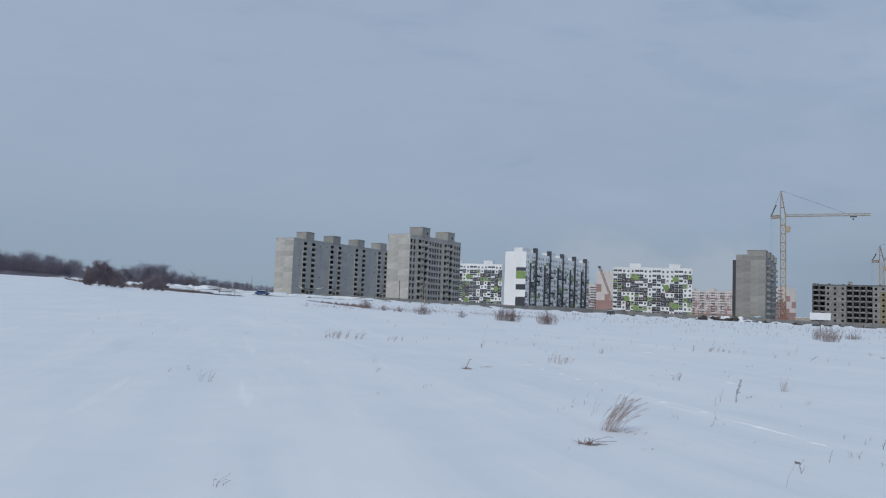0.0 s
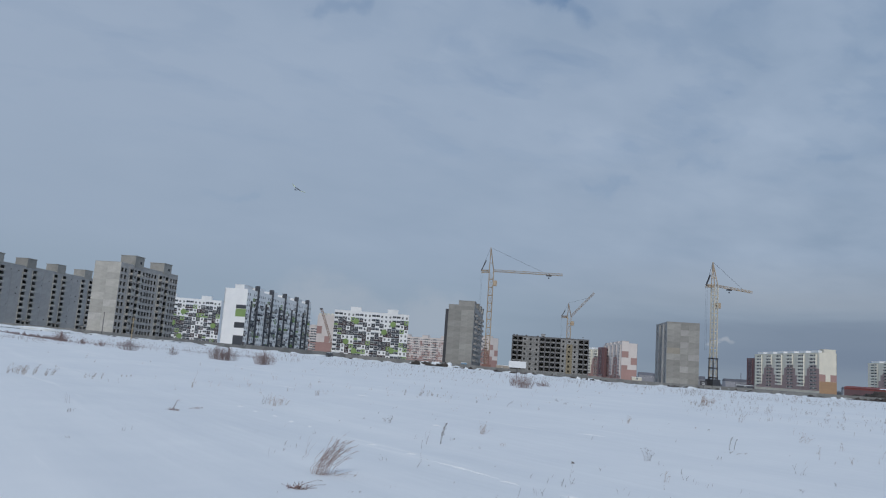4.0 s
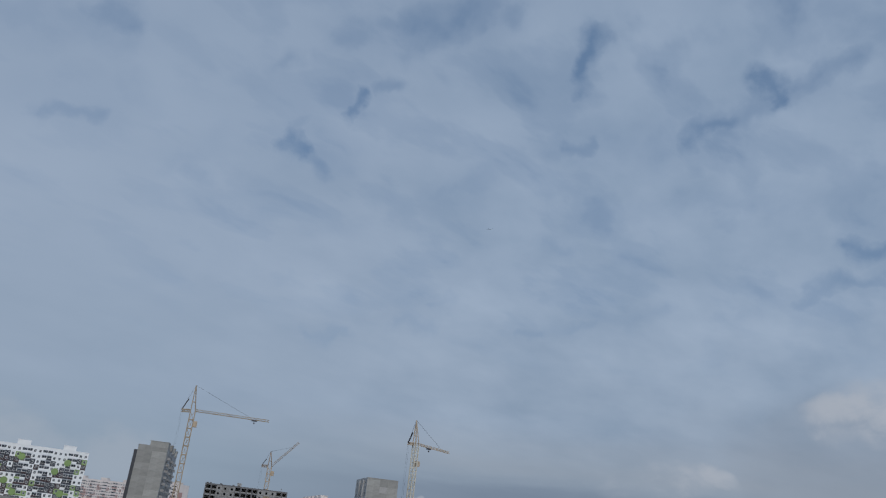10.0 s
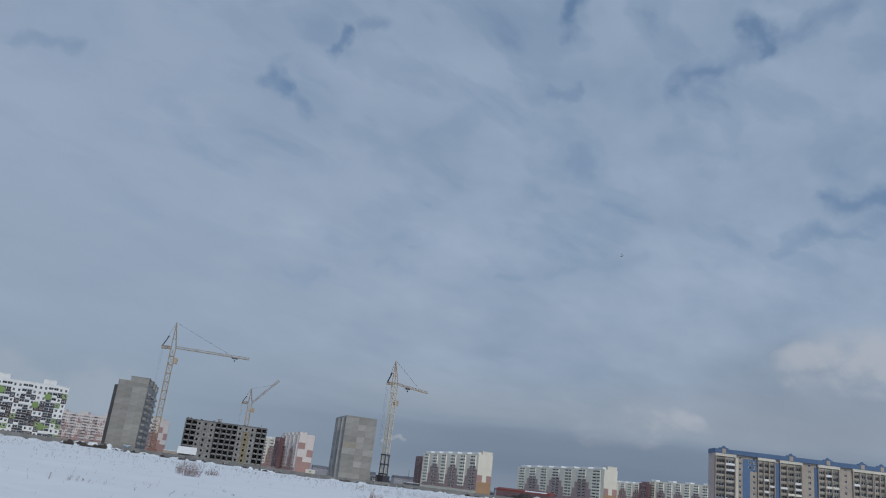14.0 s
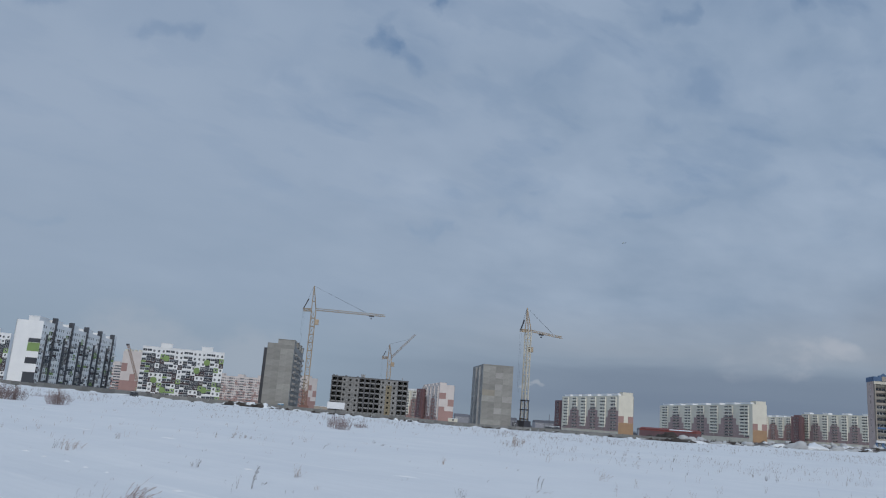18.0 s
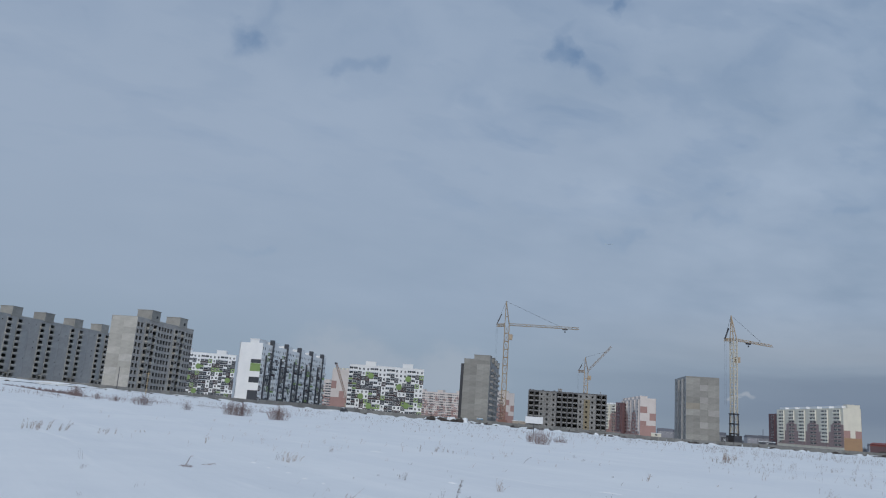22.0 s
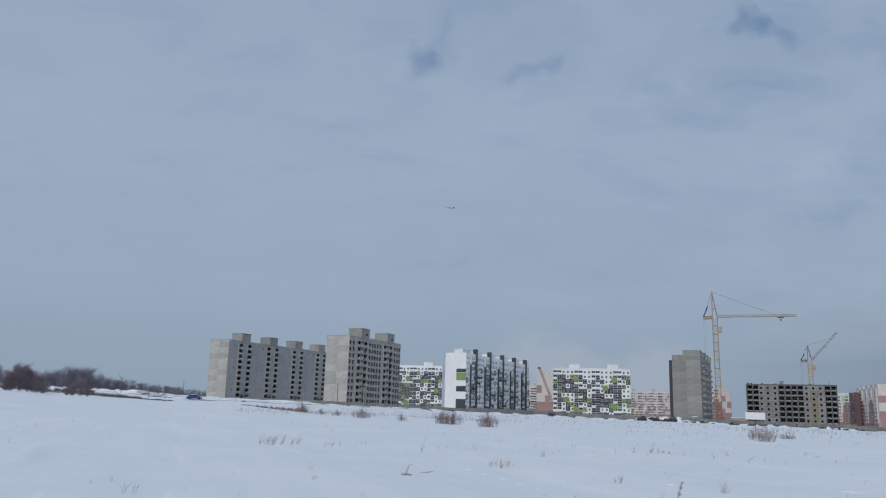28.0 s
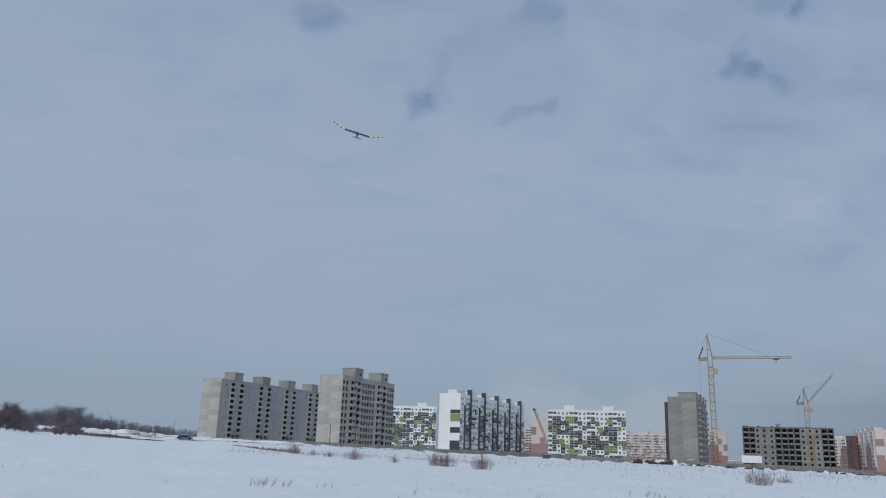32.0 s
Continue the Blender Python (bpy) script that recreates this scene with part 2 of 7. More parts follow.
# ---- materials ----
def material(name, base, rough=0.9, second=None, scale=0.35, fine=6.0, bump=0.0, metal=0.0, spread=0.0, streaks=0.0, amount=0.5):
    """A surface with stains at one scale, grain at another, and an own tint for every object."""
    m = bpy.data.materials.new(name)
    m.use_nodes = True
    n, ln = m.node_tree.nodes, m.node_tree.links
    b = n["Principled BSDF"]
    b.inputs["Roughness"].default_value, b.inputs["Metallic"].default_value = rough, metal
    second = second or tuple(c * 0.78 for c in base)
    tc = n.new("ShaderNodeTexCoord")
    src = tc.outputs["Object"]
    if streaks:
        mp = n.new("ShaderNodeMapping")
        mp.inputs["Scale"].default_value = (1, 1, streaks)
        ln.new(src, mp.inputs[0])
        src = mp.outputs[0]
    t1, t2 = n.new("ShaderNodeTexNoise"), n.new("ShaderNodeTexNoise")
    for t, s, d in ((t1, scale, 5), (t2, fine, 4)):
        t.inputs["Scale"].default_value, t.inputs["Detail"].default_value = s, d
        t.inputs["Roughness"].default_value = 0.6
        ln.new(src, t.inputs["Vector"])
    add = n.new("ShaderNodeMath")
    add.operation = "MULTIPLY_ADD"
    ln.new(t2.outputs["Fac"], add.inputs[0])
    add.inputs[1].default_value = 0.4
    ln.new(t1.outputs["Fac"], add.inputs[2])
    r = ramp(n, ((0.5 - 0.0, 0.0), (0.92, 1.0)))
    ln.new(add.outputs[0], r.inputs[0])
    mul = n.new("ShaderNodeMath")
    mul.operation = "MULTIPLY"
    ln.new(r.outputs[0], mul.inputs[0])
    mul.inputs[1].default_value = amount * 2
    mul.use_clamp = True
    mix = n.new("ShaderNodeMix")
    mix.data_type = "RGBA"
    mix.inputs[6].default_value, mix.inputs[7].default_value = (*base, 1), (*second, 1)
    ln.new(mul.outputs[0], mix.inputs[0])
    colour = mix.outputs[2]
    if spread:
        info = n.new("ShaderNodeObjectInfo")
        hsv = n.new("ShaderNodeHueSaturation")
        mr = n.new("ShaderNodeMapRange")
        mr.inputs["To Min"].default_value, mr.inputs["To Max"].default_value = 1 - spread, 1 + spread
        ln.new(info.outputs["Random"], mr.inputs["Value"])
        ln.new(mr.outputs[0], hsv.inputs["Value"])
        ln.new(colour, hsv.inputs["Color"])
        colour = hsv.outputs[0]
    ln.new(colour, b.inputs["Base Color"])
    if bump:
        bp = n.new("ShaderNodeBump")
        bp.inputs["Strength"].default_value = bump
        bp.inputs["Distance"].default_value = 0.02
        ln.new(t2.outputs["Fac"], bp.inputs["Height"])
        ln.new(bp.outputs[0], b.inputs["Normal"])
    return m


def snow_material(drifts=True):
    m = material("snow", (0.855, 0.885, 0.91), 0.7, (0.79, 0.825, 0.862), 0.16, 0.9, 0.0, amount=0.55)
    n, ln = m.node_tree.nodes, m.node_tree.links
    b = n["Principled BSDF"]
    if drifts:
        # long streaks along the wind, painted whiter than the dull crust for crest glints
        tc = n.new("ShaderNodeTexCoord")
        mp = n.new("ShaderNodeMapping")
        mp.vector_type = "TEXTURE"
        mp.inputs["Rotation"].default_value = (0, 0, radians(104))
        mp.inputs["Scale"].default_value = (14.0, 1.0, 1)
        ln.new(tc.outputs["Object"], mp.inputs[0])
        fac = None
        for scale, lo, hi, gain in ((0.4, 0.52, 0.74, 0.4), (1.5, 0.62, 0.72, 0.6)):
            t = n.new("ShaderNodeTexNoise")
            t.inputs["Scale"].default_value, t.inputs["Detail"].default_value, t.inputs["Distortion"].default_value = scale, 4, 0.25
            ln.new(mp.outputs[0], t.inputs["Vector"])
            r = ramp(n, ((lo, 0.0), (hi, gain)), "EASE")
            ln.new(t.outputs["Fac"], r.inputs[0])
            if fac is None:
                fac = r.outputs[0]
            else:
                mx = n.new("ShaderNodeMath")
                mx.operation = "MAXIMUM"
                ln.new(fac, mx.inputs[0])
                ln.new(r.outputs[0], mx.inputs[1])
                fac = mx.outputs[0]
        mix = n.new("ShaderNodeMix")
        mix.data_type = "RGBA"
        ln.new(fac, mix.inputs[0])
        ln.new(b.inputs["Base Color"].links[0].from_socket, mix.inputs[6])
        mix.inputs[7].default_value = (0.945, 0.96, 0.97, 1)
        ln.new(mix.outputs[2], b.inputs["Base Color"])
    tc = n.new("ShaderNodeTexCoord")
    mp = n.new("ShaderNodeMapping")
    mp.vector_type = "TEXTURE"
    mp.inputs["Rotation"].default_value = (0, 0, radians(104))
    mp.inputs["Scale"].default_value = (7.0, 1.0, 1)
    ln.new(tc.outputs["Object"], mp.inputs[0])
    a, c = n.new("ShaderNodeTexNoise"), n.new("ShaderNodeTexNoise")
    a.inputs["Scale"].default_value, a.inputs["Detail"].default_value = 1.5, 2
    c.inputs["Scale"].default_value, c.inputs["Detail"].default_value = 14, 4
    ln.new(mp.outputs[0], a.inputs["Vector"])
    ln.new(tc.outputs["Object"], c.inputs["Vector"])
    s = n.new("ShaderNodeMath")
    s.operation = "MULTIPLY_ADD"
    ln.new(c.outputs["Fac"], s.inputs[0])
    s.inputs[1].default_value = 0.06
    ln.new(a.outputs["Fac"], s.inputs[2])
    bp = n.new("ShaderNodeBump")
    bp.inputs["Strength"].default_value, bp.inputs["Distance"].default_value = 0.6, 0.06
    ln.new(s.outputs[0], bp.inputs["Height"])
    ln.new(bp.outputs[0], n["Principled BSDF"].inputs["Normal"])
    n["Principled BSDF"].inputs["Subsurface Weight"].default_value = 0.0
    return m


def glass_material(name, tint):
    m = material(name, tint, 0.12, tuple(c * 0.6 for c in tint), 0.8, 3.0, spread=0.5)
    m.node_tree.nodes["Principled BSDF"].inputs["Specular IOR Level"].default_value = 0.4
    return m


SNOW = snow_material()
SNOW_DIRTY = material("dirty_snow", (0.62, 0.63, 0.64), 0.85, (0.42, 0.42, 0.42), 0.25, 1.6, bump=0.4)
CONCRETE = material("concrete", (0.335, 0.325, 0.298), 0.92, (0.225, 0.218, 0.203), 0.22, 2.5, spread=0.16)
CONCRETE_DARK = material("weathered_concrete", (0.375, 0.372, 0.366), 0.92, (0.285, 0.283, 0.28), 0.25, 2.0, spread=0.06)
CONCRETE_LOGGIA = material("stained_concrete", (0.14, 0.137, 0.14), 0.92, (0.095, 0.095, 0.10), 0.3, 2.0, spread=0.15)
CONCRETE_PALE = material("pale_concrete", (0.475, 0.458, 0.418), 0.92, (0.33, 0.317, 0.29), 0.2, 2.5, spread=0.13)
BRICK_OCHRE = material("ochre_brick", (0.27, 0.225, 0.15), 0.9, (0.21, 0.18, 0.13), 0.4, 5)
# near-black, so the shade of rooms is in the colour
INSIDE = material("room_shade", (0.045, 0.045, 0.05), 0.95, (0.025, 0.025, 0.03), 0.5, 2)
WHITE = material("white_stucco", (0.84, 0.84, 0.835), 0.8, (0.74, 0.745, 0.75), 0.15, 2, spread=0.03)
CREAM = material("cream_panel", (0.70, 0.66, 0.555), 0.85, (0.60, 0.565, 0.48), 0.15, 2, spread=0.04)
PINKISH = material("pale_pink_panel", (0.66, 0.60, 0.565), 0.85, (0.57, 0.51, 0.48), 0.2, 2, spread=0.05)
TERRACOTTA = material("terracotta_panel", (0.38, 0.235, 0.21), 0.85, (0.32, 0.20, 0.18), 0.2, 2, spread=0.07)
MAROON = material("maroon_panel", (0.175, 0.10, 0.105), 0.85, (0.14, 0.085, 0.09), 0.2, 2, spread=0.1)
GREEN = material("lime_panel", (0.225, 0.33, 0.115), 0.7, (0.19, 0.28, 0.10), 0.2, 2, spread=0.08)
BROWN = material("dark_brown_panel", (0.06, 0.036, 0.04), 0.75, (0.045, 0.03, 0.033), 0.2, 2, spread=0.15)
GREY = material("slate_panel", (0.06, 0.065, 0.078), 0.75, (0.045, 0.05, 0.06), 0.2, 2, spread=0.12)
TAN = material("tan_panel", (0.42, 0.365, 0.31), 0.85, (0.34, 0.30, 0.26), 0.2, 2, spread=0.05)
BLUE = material("blue_panel", (0.095, 0.17, 0.30), 0.75, (0.08, 0.14, 0.25), 0.2, 2, spread=0.1)
ORANGE = material("orange_brick", (0.37, 0.235, 0.135), 0.85, (0.31, 0.195, 0.12), 0.3, 4)
GLASS = glass_material("window_glass", (0.05, 0.06, 0.075))
FRAME_TAN = material("brown_window_frame", (0.33, 0.27, 0.22), 0.6, (0.25, 0.21, 0.18), 1, 6)
FRAME_WHITE = material("white_frame", (0.75, 0.75, 0.74), 0.6, (0.66, 0.66, 0.66), 1, 6)
CRANE_YELLOW = material("faded_yellow_paint", (0.48, 0.375, 0.255), 0.65, (0.34, 0.26, 0.19), 0.5, 4)
CRANE_PALE = material("faded_cream_paint", (0.62, 0.58, 0.49), 0.65, (0.48, 0.44, 0.36), 0.5, 4)
CRANE_RED = material("faded_reddish_paint", (0.34, 0.265, 0.195), 0.65, (0.23, 0.165, 0.125), 0.5, 4)
# near-black grey for the end balconies of the gable tower
BALCONY_DARK = material("near_black_balcony", (0.075, 0.075, 0.082), 0.92, (0.05, 0.05, 0.055), 0.3, 2.0, spread=0.2)
CONCRETE_WALL = material("plain_grey_concrete", (0.275, 0.27, 0.262), 0.92, (0.205, 0.20, 0.195), 0.25, 2.5, spread=0.12)
CRANE_WORN = material("worn_brown_yellow_paint", (0.35, 0.275, 0.185), 0.65, (0.24, 0.18, 0.125), 0.5, 4)
CONCRETE_LIGHT = material("light_concrete", (0.56, 0.54, 0.50), 0.92, (0.35, 0.34, 0.32), 0.25, 2.5, spread=0.06)
STEEL = material("dark_steel", (0.09, 0.09, 0.10), 0.6, (0.06, 0.06, 0.07), 1, 6, metal=0.4)
RUST = material("rusty_red_steel", (0.25, 0.125, 0.095), 0.8, (0.19, 0.10, 0.08), 0.6, 4)
HAZY = material("far_woods_haze", (0.15, 0.165, 0.19), 0.95, (0.11, 0.12, 0.145), 0.02, 0.5)
CAR_DARK = material("dark_car_paint", (0.03, 0.035, 0.04), 0.35, (0.05, 0.05, 0.055), 1, 6)
CAR_BLUE = material("blue_car_paint", (0.03, 0.07, 0.22), 0.35, (0.04, 0.08, 0.2), 1, 6)
RUBBER = material("rubber", (0.02, 0.02, 0.02), 0.9)
WOOD = material("grey_pole_wood", (0.24, 0.19, 0.15), 0.9, (0.16, 0.13, 0.11), 1, 8)
SIGN = material("white_sign_board", (0.78, 0.79, 0.80), 0.6, (0.66, 0.67, 0.68), 0.6, 4)
FENCE = material("fence_concrete", (0.245, 0.245, 0.235), 0.95, (0.16, 0.16, 0.155), 0.5, 3, spread=0.18)
RUST_BROWN = material("rusty_brown_steel", (0.33, 0.24, 0.195), 0.8, (0.24, 0.165, 0.135), 0.5, 3)
# paler than the field: the glint of crests is in this colour
GLINT_SNOW = material("glint_white_snow", (0.93, 0.94, 0.95), 0.6, (0.86, 0.88, 0.90), 3.0, 12, amount=0.4)
ROOT = material("reddish_dead_weed", (0.30, 0.185, 0.165), 0.95, (0.14, 0.085, 0.07), 6, 20)
CLUMP = material("pale_pinkish_straw", (0.46, 0.35, 0.315), 0.9, (0.30, 0.22, 0.20), 3, 12)
STRAW = material("dry_straw", (0.42, 0.34, 0.295), 0.9, (0.28, 0.22, 0.195), 3, 12, spread=0.2)
WEED = material("dead_weed", (0.19, 0.14, 0.125), 0.9, (0.12, 0.09, 0.085), 3, 12, spread=0.2)
# red paled for the air's haze, which is put into the colour
BRICKY = material("hazed_red_cladding", (0.36, 0.265, 0.255), 0.88, (0.30, 0.222, 0.215), 0.2, 2, spread=0.08)
SHED_RED = material("red_sheet_metal", (0.26, 0.062, 0.05), 0.6, (0.2, 0.055, 0.048), 0.5, 4)
SLATE_FIN = material("charcoal_panel", (0.06, 0.066, 0.078), 0.7, (0.045, 0.05, 0.06), 0.2, 2, spread=0.12)
STUBBLE = material("pale_dead_stalks", (0.37, 0.325, 0.305), 0.95, (0.26, 0.225, 0.215), 3, 12)
CONCRETE_BROWN = material("brownish_concrete", (0.425, 0.405, 0.382), 0.92, (0.315, 0.30, 0.288), 0.25, 2.5, spread=0.12)
POLE_PALE = material("pale_yellow_pole", (0.46, 0.37, 0.24), 0.85, (0.34, 0.27, 0.19), 1, 8)
WOODS = material("hazy_bare_twigs", (0.20, 0.185, 0.225), 0.95, (0.155, 0.145, 0.18), 0.3, 3, spread=0.15)
BUSH = material("reddish_bare_twigs", (0.285, 0.215, 0.205), 0.95, (0.20, 0.15, 0.145), 0.5, 4, spread=0.15)
TWIG = material("bare_twigs", (0.15, 0.115, 0.10), 0.95, (0.10, 0.08, 0.075), 0.5, 4, spread=0.15)
# lifted towards the woods' purple-grey: distance haze is in the twig colour
THORN = material("hazy_reddish_thorn_twigs", (0.255, 0.21, 0.235), 0.95, (0.20, 0.165, 0.19), 0.5, 4, spread=0.15)
BARK = material("dark_bark", (0.10, 0.085, 0.08), 0.95, (0.06, 0.05, 0.05), 1, 6, spread=0.15)
SOIL = material("frozen_soil", (0.08, 0.068, 0.06), 0.95, (0.045, 0.04, 0.038), 1.2, 5, spread=0.2)


# ---- building blocks ----
def mesh_of(name, bm):
    me = bpy.data.meshes.new(name)
    bm.to_mesh(me)
    bm.free()
    return me


def part(name, bm, mats, parent=None, label="", m=None):
    me = bm if isinstance(bm, bpy.types.Mesh) else mesh_of(name, bm)
    if not me.materials:
        for mt in mats if isinstance(mats, (list, tuple)) else [mats]:
            me.materials.append(mt)
    ob = new(name, me)
    if parent is not None:
        ob.parent = parent
    if m is not None:
        ob.matrix_basis = m
    if label:
        ob["label"] = label
    return ob


def box(bm, x0, y0, z0, x1, y1, z1, mat=0):
    v = [bm.verts.new(c) for c in ((x0, y0, z0), (x1, y0, z0), (x1, y1, z0), (x0, y1, z0), (x0, y0, z1), (x1, y0, z1), (x1, y1, z1), (x0, y1, z1))]
    for f in ((3, 2, 1, 0), (4, 5, 6, 7), (0, 1, 5, 4), (1, 2, 6, 5), (2, 3, 7, 6), (3, 0, 4, 7)):
        bm.faces.new([v[i] for i in f]).material_index = mat
    return v


def beam(bm, a, b, w, sides=4, mat=0, taper=1.0):
    """A bar from a to b."""
    a, b = Vector(a), Vector(b)
    q = (b - a).to_track_quat("Z", "Y")
    rings = []
    for p, r in ((a, w / 2), (b, w / 2 * taper)):
        rings.append([bm.verts.new(p + q @ Vector((r * math.cos(math.tau * (i + 0.5) / sides) * (1.414 if sides == 4 else 1), r * math.sin(math.tau * (i + 0.5) / sides) * (1.414 if sides == 4 else 1), 0))) for i in range(sides)])
    for i in range(sides):
        j = (i + 1) % sides
        bm.faces.new((rings[0][i], rings[0][j], rings[1][j], rings[1][i])).material_index = mat
    bm.faces.new(rings[0][::-1]).material_index = mat
    bm.faces.new(rings[1]).material_index = mat


def pierced(bm, w, h, holes, depth=0.35, z0=0.0, mat=0):
    """A facade sheet in the plane y = 0, facing -y, with real openings and their reveals."""
    xs = sorted({0.0, w, *[round(v, 3) for hx in holes for v in (hx[0], hx[2])]})
    zs = sorted({z0, h, *[round(v, 3) for hx in holes for v in (hx[1], hx[3])]})
    xi, zi = {v: i for i, v in enumerate(xs)}, {v: i for i, v in enumerate(zs)}
    cut = set()
    for a, c, b, d in holes:
        for i in range(xi[round(a, 3)], xi[round(b, 3)]):
            for k in range(zi[round(c, 3)], zi[round(d, 3)]):
                cut.add((i, k))
    grid = {}

    def vert(i, k, y=0.0):
        key = (i, k, y)
        if key not in grid:
            grid[key] = bm.verts.new((xs[i], y, zs[k]))
        return grid[key]

    # runs of solid cells are joined along z in one face a column
    for i in range(len(xs) - 1):
        k = 0
        while k < len(zs) - 1:
            if (i, k) in cut:
                k += 1
                continue
            e = k
            while e < len(zs) - 1 and (i, e) not in cut:
                e += 1
            bm.faces.new((vert(i, k), vert(i + 1, k), vert(i + 1, e), vert(i, e))).material_index = mat
            k = e
    for a, c, b, d in holes:
        for p, q in (((a, c), (b, c)), ((b, c), (b, d)), ((b, d), (a, d)), ((a, d), (a, c))):
            f = [bm.verts.new((p[0], 0, p[1])), bm.verts.new((q[0], 0, q[1])), bm.verts.new((q[0], depth, q[1])), bm.verts.new((p[0], depth, p[1]))]
            bm.faces.new(f).material_index = mat
    bmesh.ops.remove_doubles(bm, verts=bm.verts[:], dist=0.002)


FIELD_EDGE = ((-53.58, 1.0), (-29.82, 0.98), (-25.9, 0.92), (-23.9, 0.66), (-21.0, 0.48), (-17.1, 0.31), (-14.3, 0.20), (-12.0, 0.24), (-10.0, 0.38), (-5.0, 0.32), (-0.40, 0.24), (8.45, 0.01), (19.07, -0.20), (26.16, -0.33), (35.94, -0.54), (42.18, -0.49), (50.22, -0.47), (54.24, -0.36), (58.27, -0.29), (61.4, -0.17), (62.74, -0.12), (65.5, -0.05), (70.75, 0.1), (105.95, 0.15))
# the ground behind the field's edge, where the woods stand
WOODS_FOOT = ((-53.58, 1.0), (-29.82, 1.02), (-25.7, 0.96), (-21.6, 0.80), (-17.0, 0.68), (-14.0, 0.58), (-12.0, 0.48), (-10.0, 0.38), (-9.0, 0.38))
HOUSE_FOOT = ((-53.58, 0.94), (-29.82, 0.94), (-11.05, 0.58), (-0.40, 0.34), (8.45, 0.10), (19.07, -0.09), (29.72, -0.10), (37.73, -0.28), (43.97, -0.02), (52.90, 0.17), (66.31, 0.38), (105.95, 0.42))


def eased(table, az):
    for (a, p), (b, q) in zip(table, table[1:]):
        if a <= az <= b:
            t = (az - a) / (b - a)
            return p + (q - p) * t * t * (3 - 2 * t)
    return table[-1][1]


def ground_z(x, y):
    """The field is level round the camera and climbs a metre or two towards the houses."""
    r = math.hypot(x, y)
    az = math.degrees(math.atan2(x, y))
    w = min(1.0, max(0.0, (r - 10) / 325))
    el = eased(FIELD_EDGE, az)
    if -53 < az < -10 and r > 335:
        f = min(1.0, (r - 335) / 60)
        el += (eased(WOODS_FOOT, az) - el) * f * f * (3 - 2 * f)
    return w * (1.6 + min(r, 840) * math.tan(radians(el))) * (1.0 if -75 < az < 125 else 0.5)


def foot_z(x, y):
    """The level of the ground floors."""
    return 1.6 + min(math.hypot(x, y), 1010) * math.tan(radians(eased(HOUSE_FOOT, math.degrees(math.atan2(x, y)))))


def at(az, d):
    return Vector((math.sin(radians(az)) * d, math.cos(radians(az)) * d))


def window_mesh(w, h, leaves=2, rim_w=0.09, rim_mat=None):
    """A framed window in one piece: outer rim, mullions and sunk panes."""
    bm = bmesh.new()
    xs = [0.0]
    for i in range(leaves):
        xs += [w * i / leaves + (rim_w if i == 0 else rim_w / 2), w * (i + 1) / leaves - (rim_w if i == leaves - 1 else rim_w / 2)]
    xs.append(w)
    zs = (0.0, rim_w, h - rim_w, h)
    v = [[bm.verts.new((x, -0.02, z)) for z in zs] for x in xs]
    for i in range(len(xs) - 1):
        for k in range(3):
            c = (v[i][k], v[i + 1][k], v[i + 1][k + 1], v[i][k + 1])
            if k == 1 and i % 2 == 1:
                s = [bm.verts.new((q.co.x, 0.03, q.co.z)) for q in c]
                bm.faces.new(s).material_index = 1
                for j in range(4):
                    bm.faces.new((c[j], c[(j + 1) % 4], s[(j + 1) % 4], s[j]))
            else:
                bm.faces.new(c)
    rim = [e for e in bm.edges if e.is_boundary]
    ext = bmesh.ops.extrude_edge_only(bm, edges=rim)
    bmesh.ops.translate(bm, vec=(0, 0.08, 0), verts=[q for q in ext["geom"] if isinstance(q, bmesh.types.BMVert)])
    me = mesh_of("window", bm)
    me.materials.append(rim_mat or FRAME_WHITE)
    me.materials.append(GLASS)
    return me


WIN = {}


def put_window(ob, m, w, h, leaves=2, rim_mat=None):
    """A window as a frame with a pane of its own."""
    key = ("split", round(w, 2), round(h, 2), leaves, rim_mat.name if rim_mat else "")
    if key not in WIN:
        whole = window_mesh(w, h, leaves, 0.09, rim_mat)
        split = []
        for name, slot in (("window", 0), ("pane", 1)):
            bm = bmesh.new()
            bm.from_mesh(whole)
            bmesh.ops.delete(bm, geom=[f for f in bm.faces if f.material_index != slot], context="FACES")
            for f in bm.faces:
                f.material_index = 0
            me = mesh_of(name, bm)
            me.materials.append(whole.materials[slot])
            split.append(me)
        bpy.data.meshes.remove(whole)
        WIN[key] = split
    frame_, pane = WIN[key]
    part("pane", pane, None, part("window", frame_, None, ob, m=m))


def win(w, h, leaves=2, rim_mat=None):
    key = (round(w, 2), round(h, 2), leaves, rim_mat.name if rim_mat else "")
    if key not in WIN:
        WIN[key] = window_mesh(w, h, leaves, 0.09, rim_mat)
    return WIN[key]


def panel_mesh(w, h, mat, t=0.05):
    key = ("panel", round(w, 2), round(h, 2), mat.name, t)
    if key not in WIN:
        bm = bmesh.new()
        box(bm, 0.02, -t, 0.02, w - 0.02, 0.0, h - 0.02)
        me = mesh_of("panel", bm)
        me.materials.append(mat)
        WIN[key] = me
    return WIN[key]


